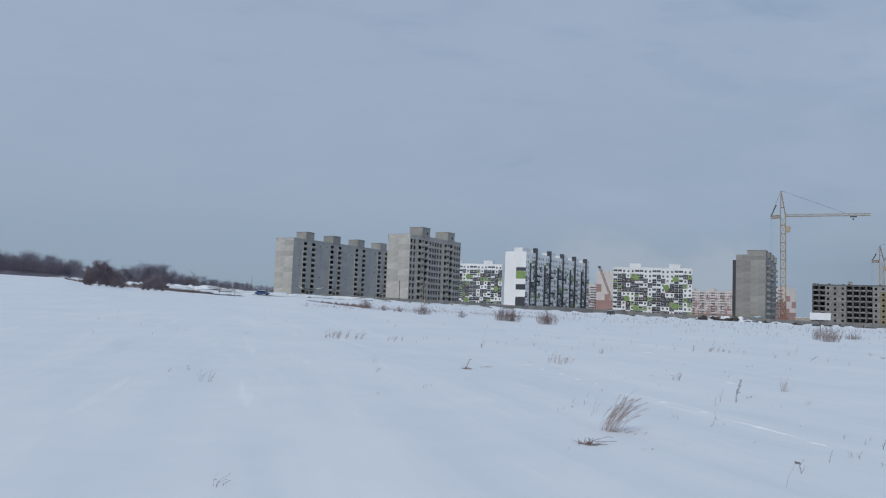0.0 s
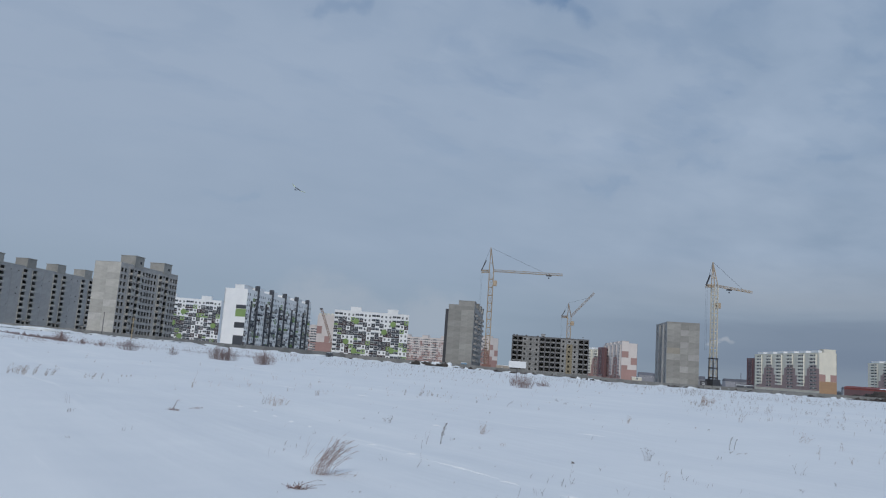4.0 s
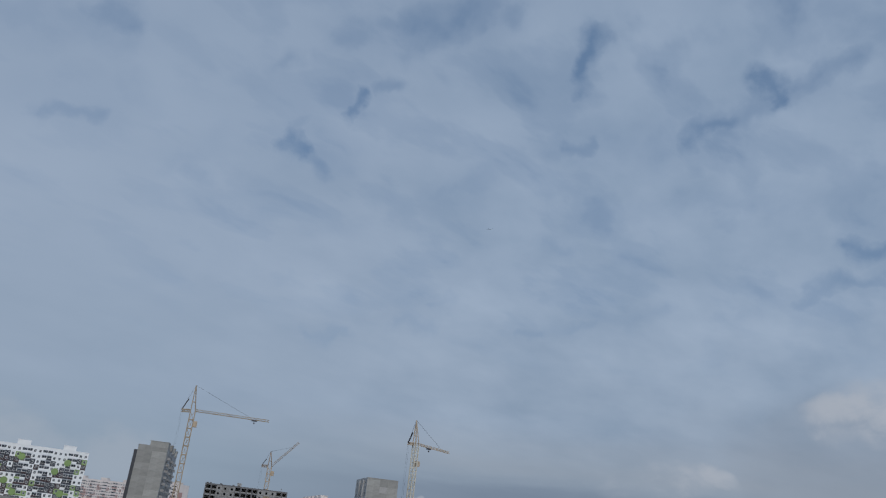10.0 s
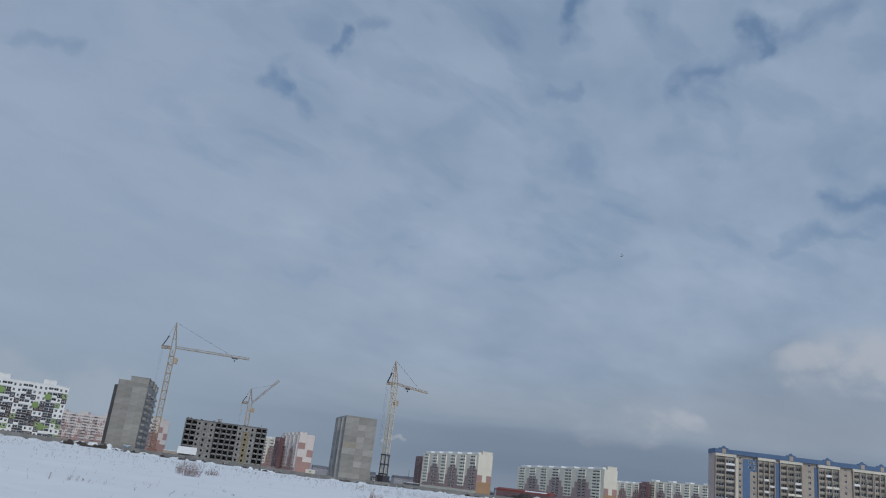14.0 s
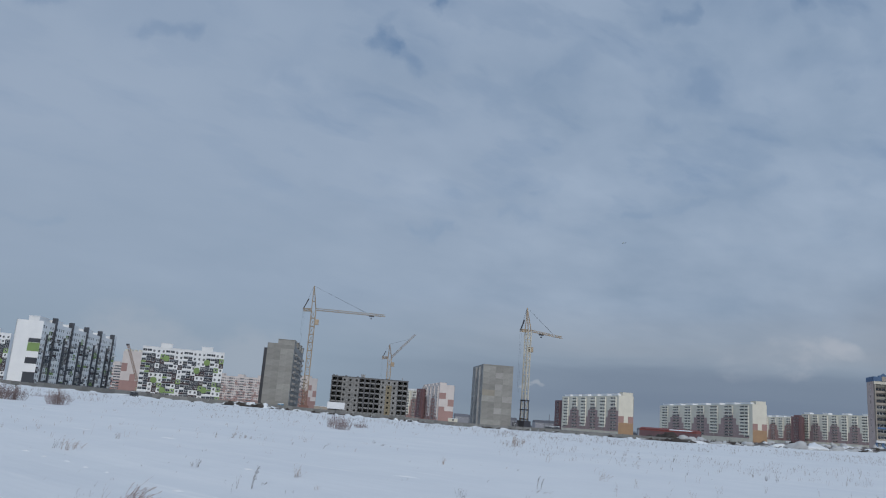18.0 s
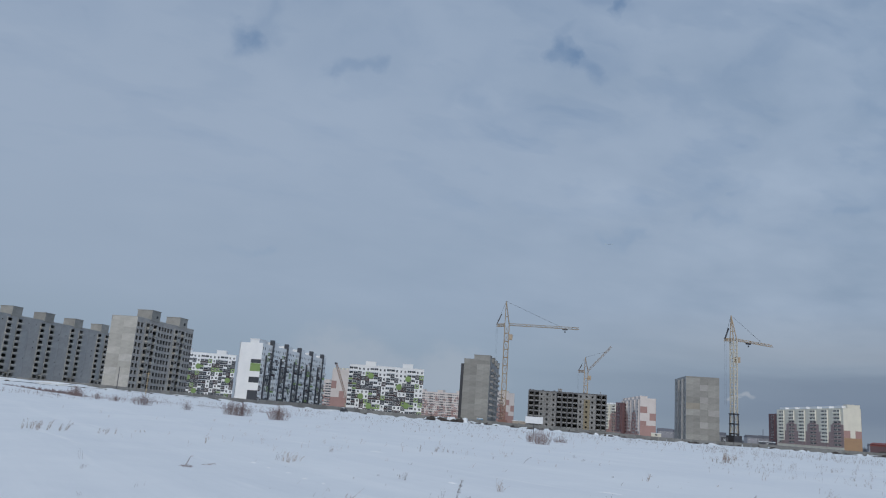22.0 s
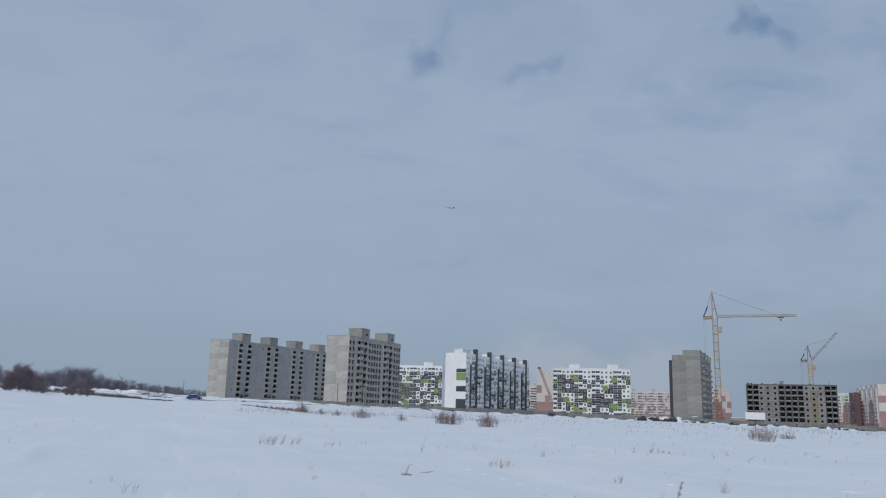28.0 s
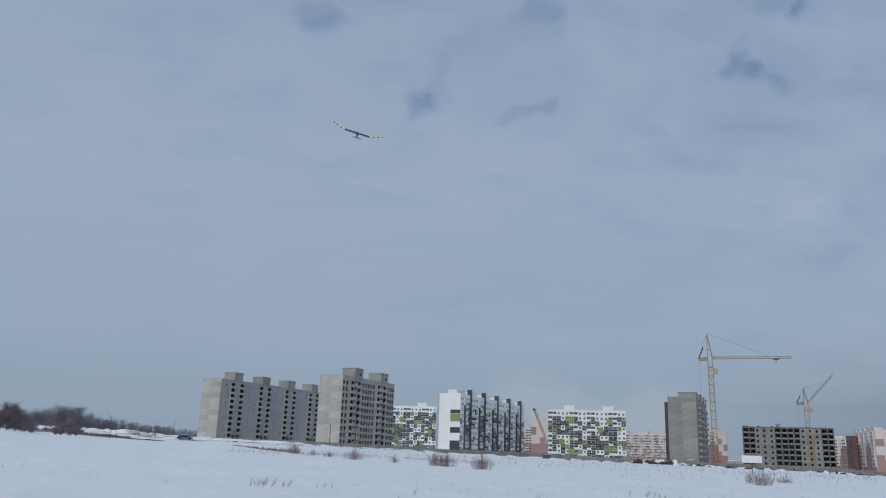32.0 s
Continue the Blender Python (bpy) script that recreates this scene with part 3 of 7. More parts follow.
def ring_mesh(w, h, hole, mat, t=0.05):
    """A cladding panel with the window's hole in it."""
    key = ("ring", round(w, 2), round(h, 2), tuple(round(v, 2) for v in hole), mat.name)
    if key not in WIN:
        bm = bmesh.new()
        o = ((0.02, 0.02), (w - 0.02, 0.02), (w - 0.02, h - 0.02), (0.02, h - 0.02))
        i = ((hole[0], hole[1]), (hole[2], hole[1]), (hole[2], hole[3]), (hole[0], hole[3]))
        r = [[bm.verts.new((x, y, z)) for x, z in loop] for loop, y in ((o, 0.0), (o, -t), (i, -t), (i, 0.0))]
        for a, b in zip(r, r[1:]):
            for k in range(4):
                bm.faces.new((a[k], a[(k + 1) % 4], b[(k + 1) % 4], b[k]))
        me = mesh_of("panel", bm)
        me.materials.append(mat)
        WIN[key] = me
    return WIN[key]


def joined(name, parent, items):
    """Pieces too small and too many to pick apart, in one part of stuff. items: (mesh, matrix)."""
    verts, faces, mats, idx = [], [], [], []
    for me, m in items:
        o = len(verts)
        verts += [m @ v.co for v in me.vertices]
        for p in me.polygons:
            mt = me.materials[p.material_index]
            if mt not in mats:
                mats.append(mt)
            faces.append([o + i for i in p.vertices])
            idx.append(mats.index(mt))
    me = bpy.data.meshes.new(name)
    me.from_pydata(verts, [], faces)
    for mt in mats:
        me.materials.append(mt)
    me.polygons.foreach_set("material_index", idx)
    me.update()
    return tagged(part(name, me, None, parent), kind="stuff")


def shell(name, label, group, corner, angle, w, d, h, front, wall, gable0=None, gable1=None, inside=INSIDE, roof=SNOW, sink=5.0, parapet=0.5, side_holes=None, rooms=None):
    """A house: an Empty at its front left corner, x along the facade, y into the house. front: the openings of the facade."""
    ob = tagged(new(name), label, "building", group)
    mid = corner + Vector((math.cos(radians(angle)) * w / 2, math.sin(radians(angle)) * w / 2))
    z = foot_z(*mid)
    ob.matrix_basis = pose(corner.x, corner.y, z, 0, 0, angle)
    bm = bmesh.new()
    pierced(bm, w, h, front, z0=-sink)
    part("front_wall", bm, wall, ob)
    for nm, mt, x in (("gable_wall", gable0 or wall, 0.0), ("gable_wall", gable1 or wall, w)):
        bm = bmesh.new()
        pierced(bm, d, h, side_holes or [], z0=-sink)
        rot = Matrix.Rotation(radians(-90 if x == 0 else 90), 4, "Z")
        part(nm, bm, mt, ob, m=Matrix.Translation((x, d if x == 0 else 0, 0)) @ rot)
    bm = bmesh.new()
    box(bm, 0, d - 0.3, -sink, w, d, h)
    part("back_wall", bm, wall, ob)
    bm = bmesh.new()
    box(bm, 0.05, 0.05, h - parapet, w - 0.05, d - 0.35, h - parapet + 0.2)
    part("roof", bm, roof, ob)
    deep = 0.36
    if rooms:
        # bare rooms behind the open facade: slabs, cross walls, and a spine wall
        deep = 5.2
        slab = bmesh.new()
        box(slab, 0.02, 0.02 + 0.35, -0.2, w - 0.36, deep, 0.0)
        slab = mesh_of("floor_slab", slab)
        slab.materials.append(CONCRETE)
        for k in range(int(h / SH) + 1):
            part("floor_slab", slab, None, ob, m=Matrix.Translation((0, 0, k * SH)))
        cross = bmesh.new()
        box(cross, -0.1, 0.36, -sink, 0.1, deep, h - parapet - 0.05)
        cross = mesh_of("cross_wall", cross)
        cross.materials.append(CONCRETE)
        for x in rooms:
            part("cross_wall", cross, None, ob, m=Matrix.Translation((x, 0, 0)))
    # without rooms, a near-black block close behind the facade paints their shade
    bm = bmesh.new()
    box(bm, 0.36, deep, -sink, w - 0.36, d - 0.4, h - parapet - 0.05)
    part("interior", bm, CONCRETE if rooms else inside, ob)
    return ob


def roof_box(ob, x0, y0, x1, y1, z, hh, mat, openings=()):
    bm = bmesh.new()
    box(bm, x0, y0, z - 0.6, x1, y1, z + hh)
    p = part("lift_house", bm, mat, ob)
    bm = bmesh.new()
    box(bm, x0 - 0.2, y0 - 0.2, z + hh, x1 + 0.2, y1 + 0.2, z + hh + 0.25)
    part("cap", bm, mat, p)
    # no hole is cut: a near-black block paints the shade inside
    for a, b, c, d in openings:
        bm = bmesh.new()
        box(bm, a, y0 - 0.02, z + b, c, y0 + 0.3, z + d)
        part("opening_shade", bm, INSIDE, p)
    return p


SH = 2.8  # storey height


# ---- ground ----
def ripple(x, y, r):
    # drifts run with the wind, nearly towards the camera; the small ones fade with distance
    u, v = x * 0.24 - y * 0.97, x * 0.97 + y * 0.24
    near = min(1.0, r / 6)
    small = near * max(0.0, min(1.0, (95 - r) / 55))
    z = near * 0.16 * noise.noise((u * 0.03, v * 0.10, 3.1))
    if small:
        crest = abs(noise.noise((u * 0.05, v * 0.30, 21.0)))
        z += small * (0.10 * noise.noise((u * 0.06, v * 0.36, 7.7)) + 0.045 * noise.noise((u * 0.14, v * 1.0, 1.7)))
        z += small * 0.06 * max(0.0, 1 - crest / 0.08) * max(0.0, noise.noise((u * 0.1, v * 0.12, 4.0)) + 0.1)
    return z + min(0.5, r / 400) * noise.noise((x * 0.02, y * 0.02, 9.0)) * 0.5


def build_ground():
    radii = [0.0]
    r = 0.8
    while r < 4700:
        radii.append(r)
        r *= 1.03 if r < 60 else 1.045 if r < 400 else 1.1
    azs = []
    a = -180.0
    while a < 180:
        azs.append(a)
        a += 0.5 if -45 <= a < 95 else 5.0
    verts, faces = [(0, 0, 0)], []
    n = len(azs)
    for r in radii[1:]:
        for a in azs:
            x, y = math.sin(radians(a)) * r, math.cos(radians(a)) * r
            verts.append((x, y, ground_z(x, y) + (ripple(x, y, r) if r < 900 else 0)))
    for j in range(n):
        faces.append((0, 1 + j, 1 + (j + 1) % n))
    for i in range(1, len(radii) - 1):
        b0, b1 = 1 + (i - 1) * n, 1 + i * n
        for j in range(n):
            k = (j + 1) % n
            faces.append((b0 + j, b1 + j, b1 + k, b0 + k))
    me = bpy.data.meshes.new("ground")
    me.from_pydata(verts, [], faces)
    me.flip_normals()
    me.materials.append(SNOW)
    me.shade_smooth()
    me.update()
    return tagged(new("ground", me), "wide snow-covered field with wind ripples", "snow field", kind="structure")


build_ground()


def snow_z(x, y):
    r = math.hypot(x, y)
    return ground_z(x, y) + ripple(x, y, r)


# ---- unfinished grey houses ----
def gable_panels(ob, x, d, storeys, mats, rnd, cols=2, left=True):
    """Concrete wall panels with open joints on a gable."""
    w = d / cols
    for k in range(storeys):
        for c in range(cols):
            me = panel_mesh(w, SH, mats[rnd.randrange(len(mats))], 0.06)
            if left:
                m = Matrix.Translation((0, d - c * w, k * SH)) @ Matrix.Rotation(radians(-90), 4, "Z")
            else:
                m = Matrix.Translation((x, c * w, k * SH)) @ Matrix.Rotation(radians(90), 4, "Z")
            part("wall_panel", me, None, ob, m=m)


def box_mesh(name, x0, y0, z0, x1, y1, z1, mat):
    key = (name, x0, y0, z0, x1, y1, z1, mat.name)
    if key not in WIN:
        bm = bmesh.new()
        box(bm, x0, y0, z0, x1, y1, z1)
        WIN[key] = mesh_of(name, bm)
        WIN[key].materials.append(mat)
    return WIN[key]


def grey_house(corner, angle, sections, sw, d, storeys, style, label, seed):
    rnd = random.Random(seed)
    w, h = sections * sw, storeys * SH + (1.1 if style == "blank" else 1.6)
    holes, parapets, sills = [], [], []
    for s in range(sections):
        o = s * sw
        for k in range(storeys):
            z = k * SH
            if style == "blank":
                for x in (0.40 * sw, 0.70 * sw):
                    holes.append((o + x - 1.5, z + 0.2, o + x + 1.5, z + 2.45))
                    parapets.append((o + x - 1.5, z + 0.05))
                for x in (0.07, 0.2, 0.86, 0.96):
                    if rnd.random() < 0.28:
                        holes.append((o + x * sw - 0.3, z + 0.9, o + x * sw + 0.3, z + 1.5))
            else:
                for x in (0.055, 0.165, 0.755, 0.86, 0.955):
                    holes.append((o + x * sw - 0.8, z + 0.65, o + x * sw + 0.8, z + 2.35))
                    sills.append((o + x * sw - 0.6, z + 0.55))
                for x in (0.36, 0.60):
                    holes.append((o + x * sw - 1.25, z + 0.2, o + x * sw + 1.25, z + 2.55))
                    parapets.append((o + x * sw - 1.25, z + 0.1))
                holes.append((o + 0.48 * sw - 0.8, z + 1.75, o + 0.48 * sw + 0.8, z + 2.75))
        if style == "blank":
            holes.append((o + 0.51 * sw, -0.2, o + 0.60 * sw, 2.0))
    ob = shell("apartment_block_shell", label, "unfinished blocks", corner, angle, w, d, h, holes, CONCRETE_DARK if style == "blank" else CONCRETE_BROWN, CONCRETE_PALE, rooms=[(s + f) * sw for s in range(sections) for f in ((0.02, 0.3, 0.55, 0.82) if style == "blank" else (0.11, 0.25, 0.48, 0.71, 0.905))])
    low = box_mesh("balcony_parapet", 0, -0.8 if style == "blank" else -1.2, 0, 3.0 if style == "blank" else 2.5, 0.1, 0.8 if style == "blank" else 0.85, CONCRETE_PALE)
    for x, z in parapets:
        part("balcony_parapet", low, None, ob, m=Matrix.Translation((x, 0, z)))
    sill = box_mesh("sill", 0, -0.15, 0, 1.2, 0.05, 0.08, CONCRETE_PALE)
    for x, z in sills:
        part("sill", sill, None, ob, m=Matrix.Translation((x, 0, z)))
    gable_panels(ob, 0, d, storeys, (CONCRETE_PALE, CONCRETE_PALE, CONCRETE_PALE, CONCRETE_LIGHT), rnd)
    if style == "blank":
        # large wall panels with open joints between the balcony stacks
        for s in range(sections):
            for k in range(storeys):
                part("wall_panel", panel_mesh(0.17 * sw, SH, CONCRETE_DARK, 0.05), None, ob, m=Matrix.Translation(((s + 0.78) * sw, 0, k * SH)))
                if s:
                    part("wall_panel", panel_mesh(0.17 * sw, SH, CONCRETE_DARK, 0.05), None, ob, m=Matrix.Translation(((s + 0.005) * sw, 0, k * SH)))
    for s in range(sections):
        o = s * sw
        roof_box(ob, o + 0.41 * sw, -0.3, o + 0.70 * sw, 6.6, h, 3.9, CONCRETE, openings=((o + 0.57 * sw, 0.9, o + 0.63 * sw, 2.0),) if style == "open" else ())
        for x in ((0.33, 0.63) if style == "blank" else (0.29,)):
            bm = bmesh.new()
            box(bm, o + x * sw - 0.35, -0.2, -5, o + x * sw + 0.2, 0.0, h - 1.2)
            part("pier", bm, CONCRETE_PALE, ob)
        if style == "blank":
            bm = bmesh.new()
            box(bm, o + 0.48 * sw, -2.2, 2.1, o + 0.63 * sw, 0, 2.5)
            c = part("entrance_canopy", bm, CONCRETE, ob)
            for x in (0.49, 0.615):
                bm = bmesh.new()
                box(bm, o + x * sw, -2.1, -5, o + x * sw + 0.25, -1.85, 2.1)
                part("post", bm, CONCRETE, c)
    # kerb of the flat roof
    bm = bmesh.new()
    box(bm, -0.1, -0.12, h, w + 0.1, 0.25, h + 0.18)
    part("coping", bm, CONCRETE_PALE, ob)
    bm = bmesh.new()
    box(bm, -0.12, 0.25, h, 0.3, d + 0.1, h + 0.18)
    part("coping", bm, CONCRETE_PALE, ob)
    return ob


grey_house(at(-10.58, 411), 58.1, 4, 22.2, 12.4, 10, "blank", "long unfinished grey concrete apartment block with empty openings", 3)
grey_house(at(-2.13, 344), 59.2, 2, 23, 11.9, 10, "open", "unfinished grey concrete apartment block with open balconies", 4)


# ---- tower blocks under construction ----
def gable_tower(corner, angle, length, d, storeys, label, seed):
    rnd = random.Random(seed)
    h = storeys * SH + 2.4
    holes, n = [], int(length / 5)
    for k in range(storeys):
        for i in range(n):
            x = (i + 0.5) * length / n
            holes.append((x - 1.0, k * SH + 0.6, x + 1.0, k * SH + 2.3))
    ob = shell("tower_block_shell", label, "unfinished blocks", corner, angle, length, d, h, holes, CONCRETE_DARK, CONCRETE)
    gable_panels(ob, 0, d, storeys, (CONCRETE,), rnd)
    roof_box(ob, -0.08, -0.05, 9.0, d * 0.62, h, 1.9, CONCRETE)
    for x in (14.0, 31.0, 47.0):
        roof_box(ob, x, -0.9, x + 6.5, d * 0.5, h, 1.9, CONCRETE)
    for k in range(storeys - 1):
        part("balcony", box_mesh("balcony", 0.6, 0, 0, 7.0, 1.3, 1.0, BALCONY_DARK), None, ob, m=Matrix.Translation((0, d, k * SH)))
    bm = bmesh.new()
    box(bm, 0.5, d, -3, 1.0, d + 1.5, h - 2.5)
    part("balcony_screen", bm, BALCONY_DARK, ob)
    # stacks of bare balconies down the flank
    slab = box_mesh("balcony", 0, -1.5, 0, 5.2, 0, 1.05, CONCRETE_DARK)
    for x in (7.5, 24.0, 32.0, 48.0):
        for k in range(storeys):
            part("balcony", slab, None, ob, m=Matrix.Translation((x, 0, k * SH)))
    return ob


gable_tower(at(22.89, 388), 62.4, 64, 12.9, 10, "grey concrete tower block under construction with a blank gable", 8)


PANEL_TAN = material("yellowed_concrete", (0.34, 0.31, 0.255), 0.92, (0.26, 0.235, 0.2), 0.25, 2.5)


def corner_tower(corner, angle, w, d, storeys):
    """The tower with its blank gable to the field and a windowed flank."""
    h = storeys * SH + 0.8
    flank = [(c - 0.9, k * SH + 0.6, c + 0.9, k * SH + 2.4) for k in range(storeys) for c in (d - 3.0, d - 8.5, d - 13.0, d - 20.0, 4.0)]
    ob = shell("tower_block_shell", "grey concrete tower block under construction with windowed flank", "unfinished blocks", corner, angle, w, d, h, [], CONCRETE, CONCRETE_DARK, side_holes=flank)
    for k in range(storeys):
        for c, share in ((0, 0.42), (0.42, 0.25), (0.67, 0.33)):
            part("wall_panel", panel_mesh(w * share, SH, (PANEL_TAN if (k, c) == (5, 0) else CONCRETE_BROWN if (k, c) in ((6, 0.42), (4, 0.67), (2, 0.42), (8, 0.42)) else CONCRETE), 0.06), None, ob, m=Matrix.Translation((c * w, 0, k * SH)))
    bm = bmesh.new()
    box(bm, -0.9, 6.0, -4, -0.0, 6.5, h - 1)
    part("pier", bm, CONCRETE_DARK, ob)
    bm = bmesh.new()
    box(bm, -0.9, 15.0, -4, -0.0, 15.5, h - 1)
    part("pier", bm, CONCRETE_DARK, ob)
    return ob


corner_tower(at(36.65, 379), -25.8, 14.8, 28, 10)


# ---- finished houses ----
def chequer_house(corner, angle, sections, sw, d, storeys, label, seed, lime, wall=None, hues=None, foot=0, sparse=0.0):
    """White block with lime, brown and slate squares round its windows."""
    rnd = random.Random(seed)
    wall, (first, second, third) = wall or WHITE, hues or (BROWN, GREY, GREEN)
    w, h = sections * sw, storeys * SH + 1.2
    cols = 9 * sections
    cw = w / cols
    holes, wins, panels = [], [], []
    for c in range(cols):
        loggia = c % 9 in (0, 1, 5, 6)
        for k in range(storeys):
            z = k * SH
            if loggia:
                holes.append((c * cw + 0.12, z + 1.1, (c + 1) * cw - 0.05, z + 2.5))
                wins.append((c * cw + 0.12, z + 1.1, cw - 0.17, 1.4))
            else:
                holes.append((c * cw + cw * 0.28, z + 0.8, c * cw + cw * 0.74, z + 2.25))
                wins.append((c * cw + cw * 0.28, z + 0.8, cw * 0.46, 1.45))
            if k < storeys - 1:
                p = rnd.random() * 0.8 + 0.25 * (0.5 + noise.noise((c * 0.45, k * 0.6, seed * 3.3))) + (0.10 if k == storeys - 2 else 0) + sparse
                mat = first if p < 0.30 else second if p < 0.50 else third if p < 0.61 else None
                if k < foot:
                    mat = third
                if mat:
                    panels.append((c * cw, z, cw, mat, loggia))
    ob = shell("apartment_block", label, "chequered blocks", corner, angle, w, d, h, holes, wall)
    for x, z, a, b in wins:
        put_window(ob, Matrix.Translation((x, 0.16, z)), a, b, 2)
    for x, z, a, mat, loggia in panels:
        if loggia:
            part("balcony_front", panel_mesh(a, 1.08, mat, 0.5), None, ob, m=Matrix.Translation((x, 0, z)))
        else:
            part("panel", ring_mesh(a, SH, (a * 0.27, 0.78, a * 0.75, 2.27), mat), None, ob, m=Matrix.Translation((x, 0, z)))
    for c in range(cols):
        if c % 9 in (0, 1, 5, 6):
            for k in range(storeys):
                if not any(abs(q[0] - c * cw) < 0.1 and abs(q[1] - k * SH) < 0.1 for q in panels):
                    part("balcony_front", panel_mesh(cw, 1.05, wall, 0.45), None, ob, m=Matrix.Translation((c * cw, 0, k * SH)))
    # the large lime octagons
    for fx, fz in lime:
        bm = bmesh.new()
        ring = [bm.verts.new((fx * w + 1.85 * math.cos(radians(22.5 + 45 * q)), -0.62, fz * h + 1.85 * math.sin(radians(22.5 + 45 * q)))) for q in range(8)]
        ext = bmesh.ops.extrude_face_region(bm, geom=[bm.faces.new(ring)])
        bmesh.ops.translate(bm, vec=(0, 0.6, 0), verts=[v for v in ext["geom"] if isinstance(v, bmesh.types.BMVert)])
        part("octagon_panel", bm, GREEN, ob)
    for s in range(sections):
        roof_box(ob, (s + 0.42) * sw, 1, (s + 0.70) * sw, 8, h, 2.3, wall)
    bm = bmesh.new()
    box(bm, -0.1, -0.3, h - 0.25, w + 0.1, 0.0, h)
    part("cornice", bm, wall, ob)
    return ob


chequer_house(at(12.72, 494), -16.6, 2, 23.3, 13, 10, "white apartment block with lime, brown and slate squares", 5, ((0.296, 0.78), (0.794, 0.766), (0.68, 0.587), (0.18, 0.337), (0.296, 0.147), (0.794, 0.206)))
_p = at(4.71, 559)
chequer_house(_p - Vector((math.cos(radians(-12.0)), math.sin(radians(-12.0)))) * 47, -12.0, 2, 23.5, 13, 10, "white apartment block chequered in lime and brown", 9, ((0.48, 0.68), (0.35, 0.41), (0.46, 0.11), (0.917, 0.40), (0.2, 0.5)))


def striped_house(corner, angle, sections, sw, d, storeys):
    """White block; each stair is framed by tall slate fins that rise over the roof."""
    rnd = random.Random(21)
    w, h = sections * sw, storeys * SH + 1.2
    holes, wins, panels, boxes = [], [], [], []
    cols = 8
    cw = sw / cols
    for s in range(sections):
        for c in (0, 1, 3, 4, 6, 7):
            for k in range(storeys):
                x, z = s * sw + c * cw, k * SH
                holes.append((x + cw * 0.22, z + 0.85, x + cw * 0.78, z + 2.25))
                wins.append((x + cw * 0.22, z + 0.85, cw * 0.56, 1.4))
                p = rnd.random()
                if c in (3, 4) and k < storeys - 1:
                    panels.append((x, z, cw, SLATE_FIN if p < 0.24 else BROWN if p < 0.38 else GREEN if p < 0.52 else GREY if p < 0.64 else WHITE))
                elif c in (0, 7) and k < storeys - 2 and p < 0.4:
                    panels.append((x, z, cw, SLATE_FIN if p < 0.14 else BROWN if p < 0.26 else GREEN if p < 0.36 else GREY))
                q = rnd.random()
                if c in (3, 6, 7) and k < storeys - (1 if c == 3 else 2) and q < (0.55 if c == 7 else 0.85):
                    boxes.append((x, z, WHITE if q < 0.40 else GREY if q < 0.52 else BROWN if q < 0.60 else GREEN if q < 0.68 else CONCRETE, 0.55 if c == 3 else 0.9))
    ob = shell("apartment_block", "white apartment block with dark slate stair towers", "chequered blocks", corner, angle, w, d, h, holes, WHITE)
    for x, z, a, b in wins:
        put_window(ob, Matrix.Translation((x, 0.16, z)), a, b, 2)
    for x, z, a, mat in panels:
        part("panel", ring_mesh(a, SH, (a * 0.2, 0.83, a * 0.8, 2.27), mat), None, ob, m=Matrix.Translation((x, 0, z)))
    for x, z, mat, deep in boxes:
        part("balcony_front", panel_mesh(cw, 1.0, mat, deep), None, ob, m=Matrix.Translation((x, -0.06, z)))
    for s in range(sections):
        x = s * sw
        for q, ww, top, deep in ((1.95 * cw, 0.7, h - 5.6, 0.75), (5.05 * cw, 0.8, h + 2.7, 0.8)):
            bm = bmesh.new()
            box(bm, x + q, -deep, -5, x + q + ww, -0.06, top)
            part("stair_fin", bm, SLATE_FIN, ob)
        bm = bmesh.new()
        box(bm, x + 5.05 * cw, -0.06, h + 0.1, x + 5.05 * cw + 0.9, 1.6, h + 2.7)
        part("stair_fin", bm, GREY, ob)
        bm = bmesh.new()
        box(bm, x + 1.95 * cw + 0.8, -1.0, -5, x + 5.05 * cw, -0.06, 2.3)
        part("porch", bm, SLATE_FIN, ob)
        roof_box(ob, x + 5.4 * cw, 0.1, x + 8.6 * cw if s < sections - 1 else x + 7.9 * cw, 7, h, 1.5, WHITE)
    roof_box(ob, 1.0 * cw, 3.2, 5.0 * cw, 8, h, 2.0, WHITE)
    # painted squares on the gable
    for y, z, pw, ph, mat in ((0.0, 15.2, 5.4, 3.9, GREEN), (0.0, 19.2, 5.4, 1.9, GREY), (0.0, 9.6, 5.4, 2.8, GREY), (0.0, -2.0, 5.4, 7.9, GREY)):
        part("panel", panel_mesh(pw, ph, mat), None, ob, m=Matrix.Translation((0, y + pw, z)) @ Matrix.Rotation(radians(-90), 4, "Z"))
    return ob


striped_house(at(6.44, 400), 60.3, 5, 19.8, 12, 10)


PALE_RAIL = material("off_white_balcony", (0.80, 0.77, 0.68), 0.8, (0.70, 0.67, 0.58), 0.2, 2, spread=0.04)


